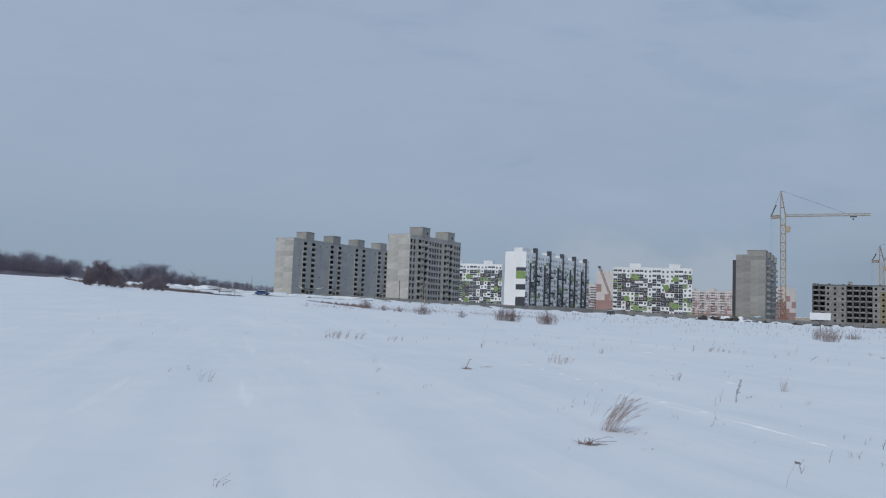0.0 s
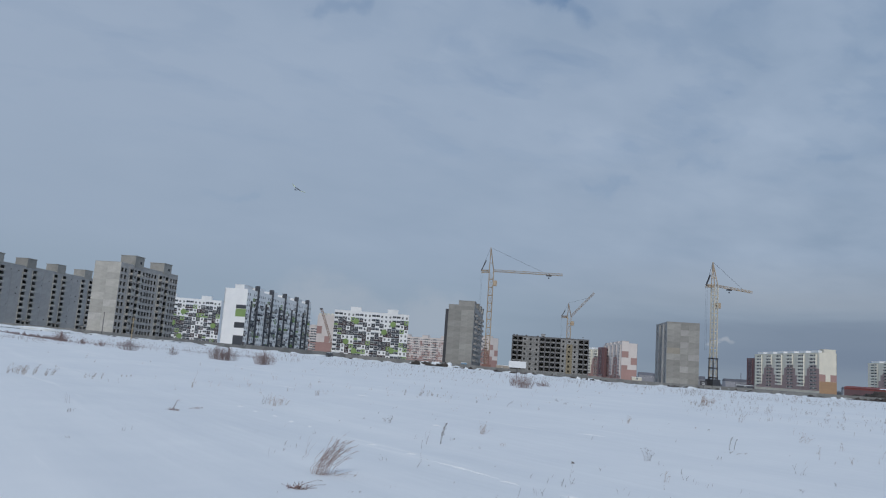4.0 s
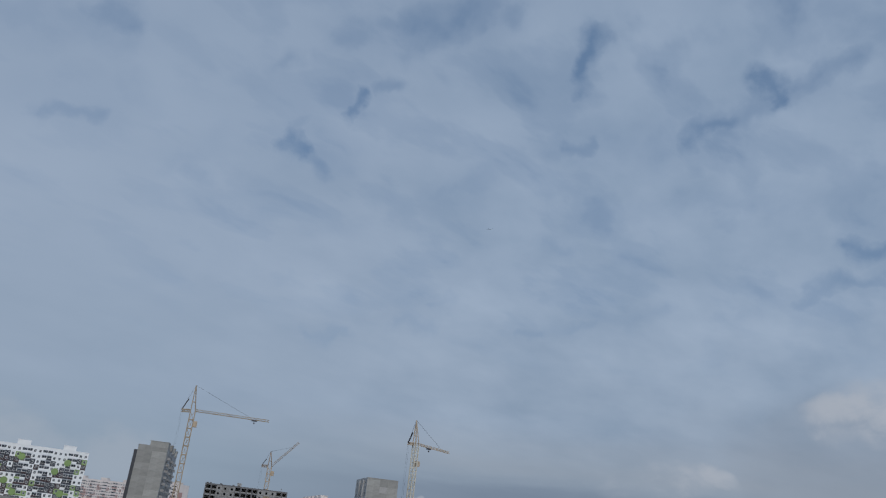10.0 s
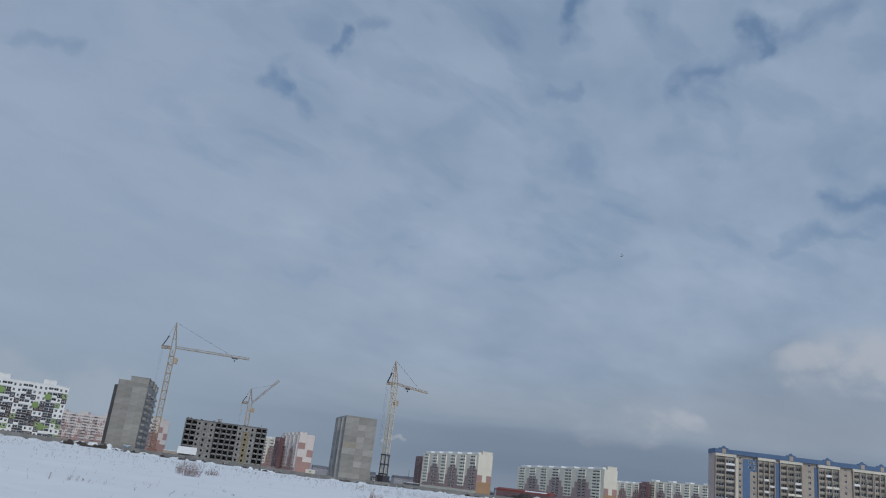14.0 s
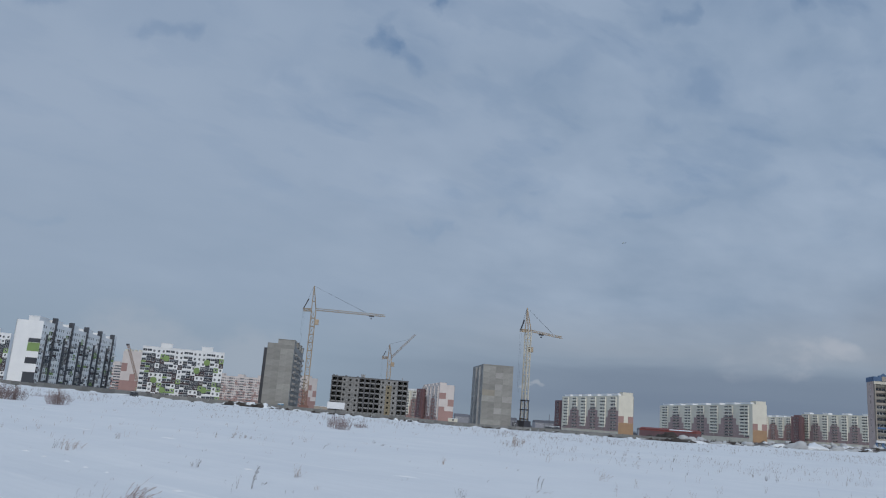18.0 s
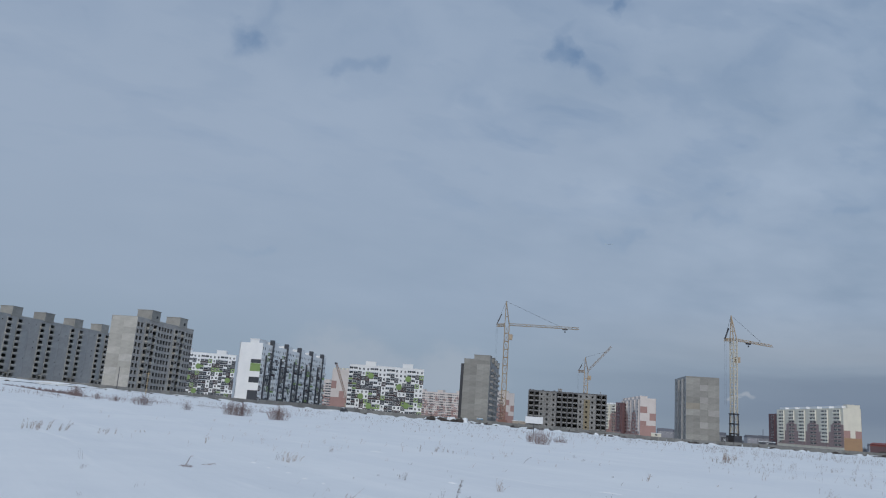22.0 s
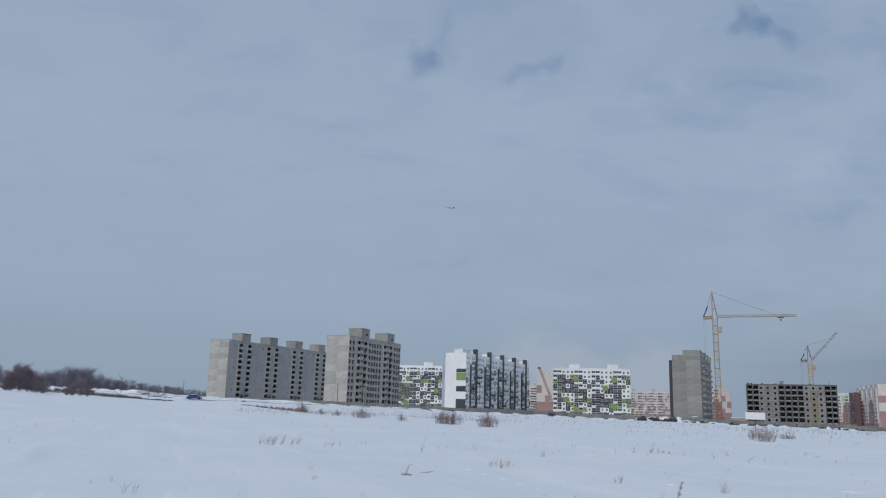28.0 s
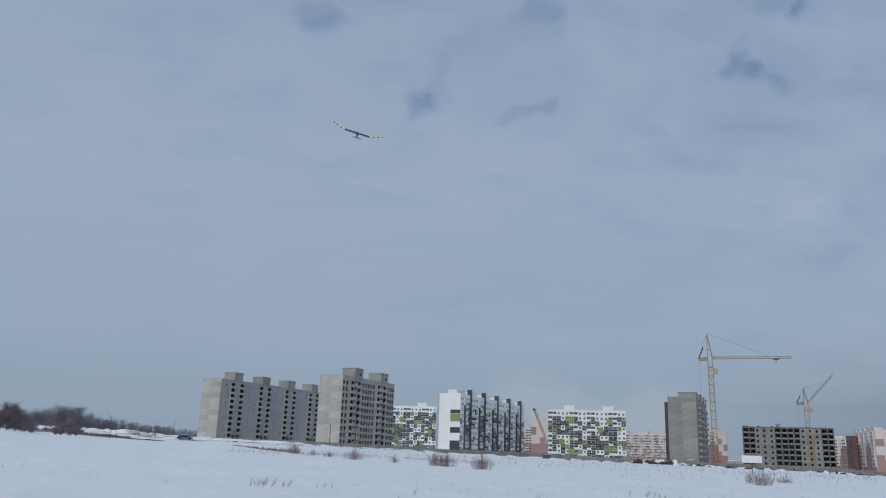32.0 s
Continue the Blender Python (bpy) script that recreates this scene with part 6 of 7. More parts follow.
def great_clump():
    """The leaning clump of straw nearest the camera."""
    rnd = random.Random(2)
    az, el = 12.62, -8.30
    d = range_of(az, el)
    bm = bmesh.new()
    for i in range(44):
        p = Vector((rnd.gauss(0.0, 0.055), rnd.gauss(0, 0.06), -0.06))
        hh = rnd.uniform(0.24, 0.54) * (1.0 if i % 3 else 1.12)
        bend = min(1.25, max(0.02, rnd.gauss(0.48, 0.27)))
        side = rnd.gauss(0, 0.12)
        pts = [p]
        for k in range(1, 6):
            f = k / 5
            pts.append(p + Vector((bend * hh * (0.55 * f + 0.5 * f * f) + rnd.uniform(-0.018, 0.018), side * hh * f + rnd.uniform(-0.012, 0.012), 0.06 + hh * (f - 0.2 * bend * f * f))))
        for u, v in zip(pts, pts[1:]):
            beam(bm, u, v, 0.0048, 3, taper=0.85)
        e, way = pts[-1], (pts[-1] - pts[-2]).normalized()
        for j in range(rnd.randrange(1, 5)):
            b = e - way * 0.03 * j
            beam(bm, b, b + way * 0.035 + Vector((rnd.uniform(-0.012, 0.02), rnd.uniform(-0.012, 0.012), rnd.uniform(-0.014, 0.014))), 0.008, 3, taper=0.4)
        for b in (pts[2], pts[3], pts[4])[: rnd.randrange(0, 4)]:
            beam(bm, b, b + Vector((rnd.uniform(0.03, 0.12), rnd.uniform(-0.04, 0.04), rnd.uniform(-0.03, 0.08))), 0.0036, 3, taper=0.6)
    for i in range(14):
        p = Vector((rnd.uniform(-0.05, 0.25), rnd.uniform(-0.1, 0.1), 0.0))
        beam(bm, p, p + Vector((rnd.uniform(0.05, 0.3), rnd.uniform(-0.05, 0.05), rnd.uniform(0.01, 0.07))), 0.004, 3, taper=0.6)
    c = at(az, d)
    ob = part("dry_grass", bm, CLUMP, m=pose(c.x, c.y, snow_z(c.x, c.y), 0, 0, -az))
    tagged(ob, "leaning clump of dry straw-coloured grass in the snow", "grass", "dry grass in the snow")
    bm = bmesh.new()
    for i in range(46):
        p = Vector((rnd.gauss(0, 0.05), rnd.gauss(0, 0.03), rnd.uniform(-0.02, 0.02)))
        beam(bm, p, p + Vector((rnd.gauss(0.0, 0.075), rnd.gauss(0, 0.05), rnd.uniform(0.0, 0.075))), rnd.uniform(0.004, 0.011), 3, taper=0.5)
    # two long stems bent away from it
    for q, e in (((0.05, 0.0, 0.05), (0.24, 0.02, 0.11)), ((0.24, 0.02, 0.11), (0.30, 0.02, 0.10)), ((0.08, 0.02, 0.04), (0.34, 0.0, 0.06))):
        beam(bm, q, e, 0.006, 3, taper=0.7)
    weed_root(bm, 11.2, -9.32)
    # a second one with a bent stalk, and a broken stem beside it
    bm = bmesh.new()
    for i in range(34):
        p = Vector((rnd.gauss(0, 0.07), rnd.gauss(0, 0.05), rnd.uniform(-0.02, 0.02)))
        beam(bm, p, p + Vector((rnd.gauss(0.0, 0.06), rnd.gauss(0, 0.05), rnd.uniform(0.0, 0.06))), rnd.uniform(0.006, 0.014), 3, taper=0.5)
    stalk = [Vector(c) for c in ((-0.05, 0, 0), (0.0, 0.02, 0.08), (0.03, 0, 0.14), (0.06, 0.01, 0.24), (0.13, 0.02, 0.25))]
    for u, v in zip(stalk, stalk[1:]):
        beam(bm, u, v, 0.012, 4, taper=0.8)
    weed_root(bm, 2.36, -4.46, "flattened reddish weed with one bent stalk in the snow")
    bm = bmesh.new()
    for u, v in (((-0.16, 0, 0.01), (0.03, 0.03, 0.03)), ((0.03, 0.03, 0.03), (0.16, 0, 0.06)), ((0.0, 0.02, 0.02), (0.12, -0.03, 0.02)), ((0.15, 0, 0.06), (0.19, 0.02, 0.03))):
        beam(bm, u, v, 0.010, 4, taper=0.7)
    weed_root(bm, 3.74, -4.30, "broken brown stem lying flat on the snow")


def weed_root(bm, az, el, label="flattened reddish-brown weed root lying on the snow"):
    c = at(az, range_of(az, el))
    tagged(part("dry_grass", bm, ROOT, m=pose(c.x, c.y, snow_z(c.x, c.y), 0, 0, -az)), label, "grass", "dry grass in the snow")


great_clump()


def snow_crest(az0, el0, az1, el1, width, height, seed):
    """A narrow wind-packed ridge of snow, its glint put into a whiter colour."""
    rnd = random.Random(seed)
    p, q = at(az0, range_of(az0, el0)), at(az1, range_of(az1, el1))
    mid = (p + q) / 2
    way = (q - p).normalized()
    side = Vector((-way.y, way.x))
    if side.dot(mid) > 0:
        side = -side
    bm = bmesh.new()
    rows, n = [], 18
    for i in range(n + 1):
        f = i / n
        swell = math.sin(math.pi * min(1, max(0, f))) * rnd.uniform(0.45, 1.0)
        c = p.lerp(q, f) + side * rnd.uniform(-0.02, 0.02)
        row = []
        for k, up in ((1.0, -0.02), (0.25, 0.8), (-0.2, 1.0), (-1.4, -0.02)):
            g = c + side * width * k * (0.4 + 0.6 * swell)
            row.append(bm.verts.new((g.x - mid.x, g.y - mid.y, snow_z(g.x, g.y) - snow_z(mid.x, mid.y) + (height * up * swell if up > 0 else up))))
        rows.append(row)
    for a, b in zip(rows, rows[1:]):
        for k in range(3):
            bm.faces.new((a[k], b[k], b[k + 1], a[k + 1]))
    bmesh.ops.recalc_face_normals(bm, faces=bm.faces)
    ob = part("snow_crest", bm, GLINT_SNOW, m=Matrix.Translation((mid.x, mid.y, snow_z(mid.x, mid.y))))
    ob.data.shade_smooth()
    tagged(ob, "narrow crest of wind-packed snow on the field, coloured whiter for its glint", "snow drift", "wind-packed crests")


for _row in ((30.66, -4.22, 32.67, -4.29, 0.035, 0.03, 1), (20.68, -6.93, 25.50, -7.79, 0.03, 0.026, 2), (25.74, -7.91, 26.99, -8.10, 0.05, 0.02, 5), (29.63, -8.45, 32.93, -8.84, 0.035, 0.022, 3), (36.08, -9.14, 38.04, -9.44, 0.035, 0.022, 4)):
    snow_crest(*_row)
# a row of flecks on the crust: glints, painted in the whiter snow
for _i, _row in enumerate(((15.88, -6.06, 16.69, -6.1), (9.01, -4.49, 9.42, -4.51), (9.55, -2.42, 10.44, -2.47), (6.51, -3.94, 6.99, -3.97), (7.68, -4.23, 8.0, -4.25), (10.17, -4.82, 10.58, -4.84), (11.57, -5.08, 11.86, -5.09), (14.73, -2.66, 15.72, -2.71), (25.42, -7.93, 26.36, -7.95), (18.68, -6.52, 19.41, -6.56), (20.38, -4.42, 21.03, -4.45), (11.72, -1.6, 12.38, -1.64))):
    snow_crest(*_row, 0.05, 0.025, 20 + _i)


# ---- heaps, vehicles and poles along the site ----
BANK_CREST = ((50.5, -0.45), (54.5, -0.15), (57.5, 0.08), (60.0, 0.12), (62.5, 0.16), (66.0, 0.24), (72.0, 0.32), (80.0, 0.36))
SPOIL = material("churned_soil_and_snow", (0.40, 0.385, 0.375), 0.95, (0.11, 0.095, 0.09), 0.32, 1.3, bump=0.5, amount=0.8)


def bank_z(az, d):
    """Height of the churned bank that rises from the field's edge to the last houses."""
    c = at(az, d)
    g = ground_z(c.x, c.y)
    if not 50.5 < az < 80 or not 350 < d < 412:
        return g - 0.3
    f = min(1.0, (d - 350) / 40)
    f = f * f * (3 - 2 * f)
    crest = 1.6 + 392 * math.tan(radians(eased(BANK_CREST, az)))
    rough = 0.5 * noise.noise((az * 2.3, d * 0.05, 1.0)) + 0.35 * noise.noise((az * 9.0, d * 0.2, 4.0))
    fade = min(1.0, max(0.0, (412 - d) / 12))
    return (g - 0.3) + (max(0.3, crest - g + 0.3) * f + rough * (0.3 + 0.7 * f)) * fade


def spoil_bank():
    verts, faces = [], []
    cols, rows = 300, 24
    for i in range(cols + 1):
        az = 50.6 + 29.3 * i / cols
        for j in range(rows + 1):
            d = 350.5 + 61 * j / rows
            c = at(az, d)
            verts.append((c.x, c.y, bank_z(az, d)))
    for i in range(cols):
        for j in range(rows):
            o = i * (rows + 1) + j
            faces.append((o, o + 1, o + rows + 2, o + rows + 1))
    me = bpy.data.meshes.new("spoil_bank")
    me.from_pydata(verts, [], faces)
    me.materials.append(SPOIL)
    me.shade_smooth()
    tagged(new("spoil_bank", me), "long low bank of churned soil and dirty snow", "embankment", kind="structure")


spoil_bank()


def heap_mesh(rnd, mat, rough):
    bm = bmesh.new()
    bmesh.ops.create_icosphere(bm, subdivisions=3, radius=1.0)
    off = rnd.uniform(0, 50)
    for v in bm.verts:
        k = 1 + rough * noise.noise(v.co * 1.6 + Vector((off, 0, 0))) + rough * 0.5 * noise.noise(v.co * 4 + Vector((0, off, 0)))
        v.co *= k
        v.co.z = v.co.z * 0.8 if v.co.z > 0 else v.co.z * 0.25
    me = mesh_of("heap", bm)
    me.materials.append(mat)
    me.shade_smooth()
    return me


def heaps():
    rnd = random.Random(41)
    soil = [heap_mesh(rnd, SOIL, 0.9) for _ in range(4)]
    snow = [heap_mesh(rnd, SNOW, 0.6) for _ in range(4)]
    dirty = [heap_mesh(rnd, SNOW_DIRTY, 0.5) for _ in range(3)]

    def put(me, az, d, w, h, name, label, cat, group):
        c = at(az, d)
        ob = part(name, me, None, m=pose(c.x, c.y, max(snow_z(c.x, c.y), bank_z(az, d)) - 0.05, 0, 0, rnd.uniform(0, 360)) @ Matrix.Diagonal((w, w * rnd.uniform(0.6, 1.0), h, 1)))
        tagged(ob, label, cat, group)

    az = 20.40
    while az < 50.22:
        if noise.noise((az * 0.9, 3.0, 0)) + rnd.uniform(-0.3, 0.3) > -0.18:
            put(soil[rnd.randrange(4)], az, 310 + rnd.uniform(-22, 16), 0.35 + 1.3 * rnd.random() ** 2, 0.35 + 0.75 * rnd.random() ** 2, "soil_clod", "dark lump of frozen soil half buried in snow", "soil heap", "soil lumps by the site")
        if rnd.random() < 0.3:
            put(snow[rnd.randrange(4)], az + 0.1, 308 + rnd.uniform(-12, 10), rnd.uniform(0.8, 2.6), rnd.uniform(0.4, 0.9), "snow_bank", "low lump of pushed-up snow among soil lumps", "snow heap", "snow banks by the fence")
        az += rnd.uniform(0.08, 0.42)
    az = -9.27
    while az < 20.84:
        if rnd.random() < 0.5:
            put(soil[rnd.randrange(4)], az, 301 + rnd.uniform(-8, 8), rnd.uniform(0.3, 0.8), rnd.uniform(0.25, 0.5), "soil_clod", "small dark clod on the snow before a fence", "soil heap", "soil lumps by the site")
        put(snow[rnd.randrange(4)], az + 0.4, 308 + rnd.uniform(-6, 6), rnd.uniform(2.0, 6), rnd.uniform(0.3, 0.7), "snow_bank", "soft bank of ploughed snow before the fence", "snow heap", "snow banks by the fence")
        az += rnd.uniform(0.9, 1.8)
    for az, d, w, h in ((19.60, 294, 3.2, 1.6), (20.49, 292, 2.4, 1.3), (18.71, 297, 2.6, 1.0), (54.87, 371, 4, 1.6), (56.66, 360, 4, 1.8), (57.91, 360, 5.0, 3.2), (58.98, 362, 5, 2.4), (60.23, 366, 4, 1.6), (61.31, 357, 4, 1.3), (52.90, 365, 3.5, 1.4), (51.83, 357, 3, 1.6), (51.03, 354, 2.4, 1.2), (47.99, 337, 3, 1.0), (45.75, 333, 3, 0.8), (43.08, 328, 2.5, 0.7), (63.09, 337, 4, 0.9), (65.42, 333, 4, 0.9), (68.09, 326, 4, 0.8)):
        put(dirty[rnd.randrange(3)] if az > 26 and rnd.random() < 0.6 else snow[rnd.randrange(4)], az, d, w, h, "snow_bank", "heap of pushed-up grey snow at the site's edge", "snow heap", "snow banks by the fence")
    for az, d, w, h in ((19.87, 290, 1.5, 0.9), (20.75, 289, 1.2, 0.7), (19.25, 291, 1.1, 0.6), (49.69, 351, 2.8, 1.7), (50.40, 348, 3.2, 2.0), (51.29, 347, 2.2, 1.2)):
        put(soil[rnd.randrange(4)], az, d, w, h, "soil_clod", "dark heap of dug soil dusted with snow", "soil heap", "soil lumps by the site")
    for az, d, w, h in ((48.3, 405, 4, 3.2), (48.9, 408, 5, 4.0), (49.5, 404, 5, 4.6), (50.1, 406, 5, 4.8), (50.7, 404, 5, 4.4), (51.3, 402, 4, 3.6), (52.0, 400, 4, 2.8)):
        put(soil[rnd.randrange(4)] if az < 50.5 else dirty[rnd.randrange(3)], az, d, w, h, "soil_clod", "big heap of dug soil before a red shed", "soil heap", "soil lumps by the site")
    # rubble of frozen soil, grey snow and broken slabs between the fence and the blue block
    for i in range(22):
        k = rnd.random()
        put(soil[rnd.randrange(4)] if k < 0.3 else snow[rnd.randrange(4)], rnd.uniform(18.71, 21.37), rnd.uniform(284, 296), rnd.uniform(0.6, 2.0), rnd.uniform(0.7, 1.9), "rubble_lump", "lump of frozen soil in a rubble bank" if k < 0.3 else "clean snow cap on a rubble bank", "rubble", "rubble bank")
    az = 50.76
    while az < 73.0:
        k = rnd.random()
        lump = dirty[rnd.randrange(3)] if k < 0.5 else soil[rnd.randrange(4)] if k < 0.8 else snow[rnd.randrange(4)]
        label = ("lump of grey dirty snow in a rubble bank", "lump of frozen soil in a rubble bank", "clean snow cap on a rubble bank")[0 if k < 0.5 else 1 if k < 0.8 else 2]
        far = rnd.random()
        put(lump, az, 345 + 45 * far, rnd.uniform(0.6, 2.2), rnd.uniform(0.25, 0.7) + far * (0.5 if az < 56.93 or az > 62.5 else 0.9), "rubble_lump", label, "rubble", "rubble bank")
        az += rnd.uniform(0.05, 0.15) if az < 62.7 else rnd.uniform(0.15, 0.4)
    for az, d, w, h in ((-11.94, 371, 5, 2.2), (-11.23, 362, 4, 1.8), (-14.26, 382, 6, 2.0), (-15.68, 388, 6, 1.8), (-10.07, 337, 3, 1.6), (-9.09, 326, 4, 1.7), (-8.03, 315, 5, 1.5), (-6.78, 309, 5, 1.9), (-5.54, 306, 5, 1.6), (-16.93, 393, 6, 1.4), (-18.63, 405, 7, 1.6)):
        put(snow[rnd.randrange(4)], az, d, w * 1.7, h * 0.62, "snow_bank", "rounded snow bank before the long grey block", "snow heap", "snow banks by the fence")

    for az, d, w, h in ((-25.7, 470, 7, 1.6), (-24.9, 465, 6, 1.3), (-23.9, 455, 5, 1.2), (-22.6, 440, 5, 2.2), (-21.4, 430, 4, 2.6), (-20.6, 440, 3, 2.2), (-18.9, 425, 3.5, 3.0), (-18.2, 420, 4, 2.6), (-17.5, 410, 4, 2.6), (-16.8, 400, 6, 3.4), (-16.1, 402, 6, 3.0), (-15.2, 398, 6, 2.8), (-14.2, 395, 5, 2.4), (-13.3, 392, 5, 2.2), (-12.0, 388, 4, 1.8)):
        put((snow + dirty)[rnd.randrange(7)], az, d - 22, w * 0.9, h * 0.5, "snow_bank", "mound of pushed-up snow before the woods", "snow heap", "snow banks by the fence")
    for az, d, w, h in ((-19.3, 372, 2.2, 0.9), (-17.0, 348, 3.0, 0.6), (-16.3, 342, 4.0, 0.5), (-15.7, 340, 4.0, 0.5), (-15.0, 340, 4.0, 0.5), (-14.4, 341, 3.0, 0.5), (-15.9, 378, 2.4, 1.3), (-15.0, 380, 2.6, 1.4), (-13.9, 376, 2.0, 1.2), (-12.4, 380, 1.6, 0.8), (-22.0, 360, 2.5, 0.8), (-22.9, 362, 2.2, 0.7), (-24.3, 364, 2.4, 0.7)):
        put(soil[rnd.randrange(4)], az, d, w, h, "soil_clod", "dark strip of bare soil between snow mounds", "soil heap", "soil lumps by the site")


heaps()


def car(az, d, z_angle, heading, paint, label):
    c = at(az, d)
    ob = tagged(new("car"), label, "car")
    ob.matrix_basis = pose(c.x, c.y, max(snow_z(c.x, c.y), 1.6 + d * math.tan(radians(z_angle))), 0, 0, heading)
    prof = ((-2.1, 0.3), (2.1, 0.3), (2.15, 0.75), (1.1, 0.9), (0.6, 1.42), (-1.2, 1.45), (-1.8, 0.95), (-2.15, 0.85))
    bm = bmesh.new()
    f = bm.faces.new([bm.verts.new((x, -0.85, z)) for x, z in prof])
    ext = bmesh.ops.extrude_face_region(bm, geom=[f])
    bmesh.ops.translate(bm, vec=(0, 1.7, 0), verts=[v for v in ext["geom"] if isinstance(v, bmesh.types.BMVert)])
    bmesh.ops.recalc_face_normals(bm, faces=bm.faces)
    part("body", bm, paint, ob)
    for y in (-0.86, 0.84):
        bm = bmesh.new()
        box(bm, -1.3, y, 0.92, 0.75, y + 0.02, 1.34)
        part("side_window", bm, GLASS, ob)
    for x in (-1.35, 1.35):
        for y in (-0.9, 0.72):
            bm = bmesh.new()
            beam(bm, (x, y, 0.32), (x, y + 0.2, 0.32), 0.62, 12)
            part("wheel", bm, RUBBER, ob)
    bm = bmesh.new()
    box(bm, -1.15, -0.7, 1.45, 0.55, 0.7, 1.55)
    part("roof_snow", bm, SNOW, ob)
    return ob


car(12.62, 289, -0.25, 60, CAR_DARK, "dark parked car in the snow by the fence")
van = car(-12.6, 357, 0.36, 8, CAR_BLUE, "blue parked van with thick snow on its roof")
van.matrix_basis = van.matrix_basis @ Matrix.Diagonal((1.5, 1.2, 1.35, 1))


def pole(az, d, el, top, mat, label, arm):
    c = at(az, d)
    h = d * (math.tan(radians(top)) - math.tan(radians(el)))
    ob = tagged(new("utility_pole"), label, "pole")
    ob.matrix_basis = pose(c.x, c.y, 1.6 + d * math.tan(radians(el)))
    bm = bmesh.new()
    beam(bm, (0, 0, -2), (0, 0, h), 0.34, 8, taper=0.7)
    part("shaft", bm, mat, ob)
    if arm:
        bm = bmesh.new()
        beam(bm, (-0.8, 0, h - 0.6), (0.8, 0, h - 0.6), 0.14)
        part("crossarm", bm, mat, ob)


pole(-2.78, 317, 0.32, 1.82, STEEL, "dark steel pole before the grey block", False)
pole(-0.91, 270, 0.03, 1.63, POLE_PALE, "weathered wooden pole in the snow", True)
pole(-13.38, 472, 0.66, 1.66, WOOD, "wooden utility pole by the snow banks", False)
pole(41.56, 472, -0.10, 0.80, STEEL, "thin dark pole behind the crane", False)


def sign():
    az, d = 26.25, 103
    c = at(az, d)
    z = snow_z(c.x, c.y)
    ob = tagged(new("sign_board"), "plain white sign board on a thin post in the field", "sign")
    ob.matrix_basis = pose(c.x, c.y, z, 0, 0, -az)
    bm = bmesh.new()
    box(bm, -1.12, -0.04, 1.75 - z, 1.12, 0.04, 2.6 - z)
    bmesh.ops.bevel(bm, geom=bm.edges[:], offset=0.01, segments=1, affect="EDGES")
    part("board", bm, SIGN, ob)
    bm = bmesh.new()
    beam(bm, (0, 0.08, -0.5), (0, 0.08, 2.5 - z), 0.09, 8)
    part("post", bm, STEEL, ob)


sign()


def shed():
    c, g, l = facing(47.81, 466, 51.56, 450)
    z = 1.6 + 459 * math.tan(radians(0.07))
    ob = tagged(new("shed"), "long low red metal shed with snow on its roof", "shed")
    ob.matrix_basis = pose(c.x, c.y, z, 0, 0, g)
    bm = bmesh.new()
    box(bm, 0, 0, -5, l, 6, 1.2)
    part("wall", bm, MAROON, ob)
    bm = bmesh.new()
    box(bm, 0, -0.05, 1.2, l, 6, 2.1)
    part("eaves_band", bm, SHED_RED, ob)
    bm = bmesh.new()
    v = [bm.verts.new(p) for p in ((-0.3, -0.4, 2.1), (l + 0.3, -0.4, 2.1), (l + 0.3, 6.4, 2.1), (-0.3, 6.4, 2.1), (-0.3, 3, 3.0), (l + 0.3, 3, 3.0))]
    for f in ((0, 1, 5, 4), (2, 3, 4, 5), (0, 4, 3), (1, 2, 5), (3, 2, 1, 0)):
        bm.faces.new([v[i] for i in f])
    part("roof", bm, SHED_RED, ob)
    bm = bmesh.new()
    box(bm, l * 0.55, -0.45, 2.05, l * 0.93, 1.6, 2.62)
    part("roof_snow", bm, SNOW, ob)


shed()


def mobile_crane():
    """Only its boom shows over the blocks."""
    a, b = at(11.76, 537), at(12.46, 537)
    za, zb = 1.6 + 537 * math.tan(radians(3.27)), 1.6 + 537 * math.tan(radians(1.47))
    top, low = Vector((a.x, a.y, za)), Vector((b.x, b.y, zb))
    foot = low + (low - top) * ((zb - 6.0) / (za - zb))
    ob = tagged(new("mobile_crane"), "rusty mobile crane with its boom raised before a gable", "crane", "site cranes")
    ob.matrix_basis = Matrix.Translation((foot.x, foot.y, 3.0))
    base = Vector((foot.x, foot.y, 3.0))
    bm = bmesh.new()
    lattice(bm, foot - base, top - base, 1.3, 18, 0.3)
    part("boom", bm, RUST_BROWN, ob)
    bm = bmesh.new()
    box(bm, -4, -1.4, -2, 4, 1.4, 1.2)
    part("chassis", bm, STEEL, ob)
    bm = bmesh.new()
    box(bm, -2, -1.3, 1.2, 2.2, 1.3, 3.6)
    part("cab", bm, CRANE_YELLOW, ob)
    bm = bmesh.new()
    t = top - base
    box(bm, t.x - 1.2, t.y - 0.6, t.z - 0.3, t.x + 0.6, t.y + 0.6, t.z + 0.8)
    part("boom_head", bm, STEEL, ob)


mobile_crane()


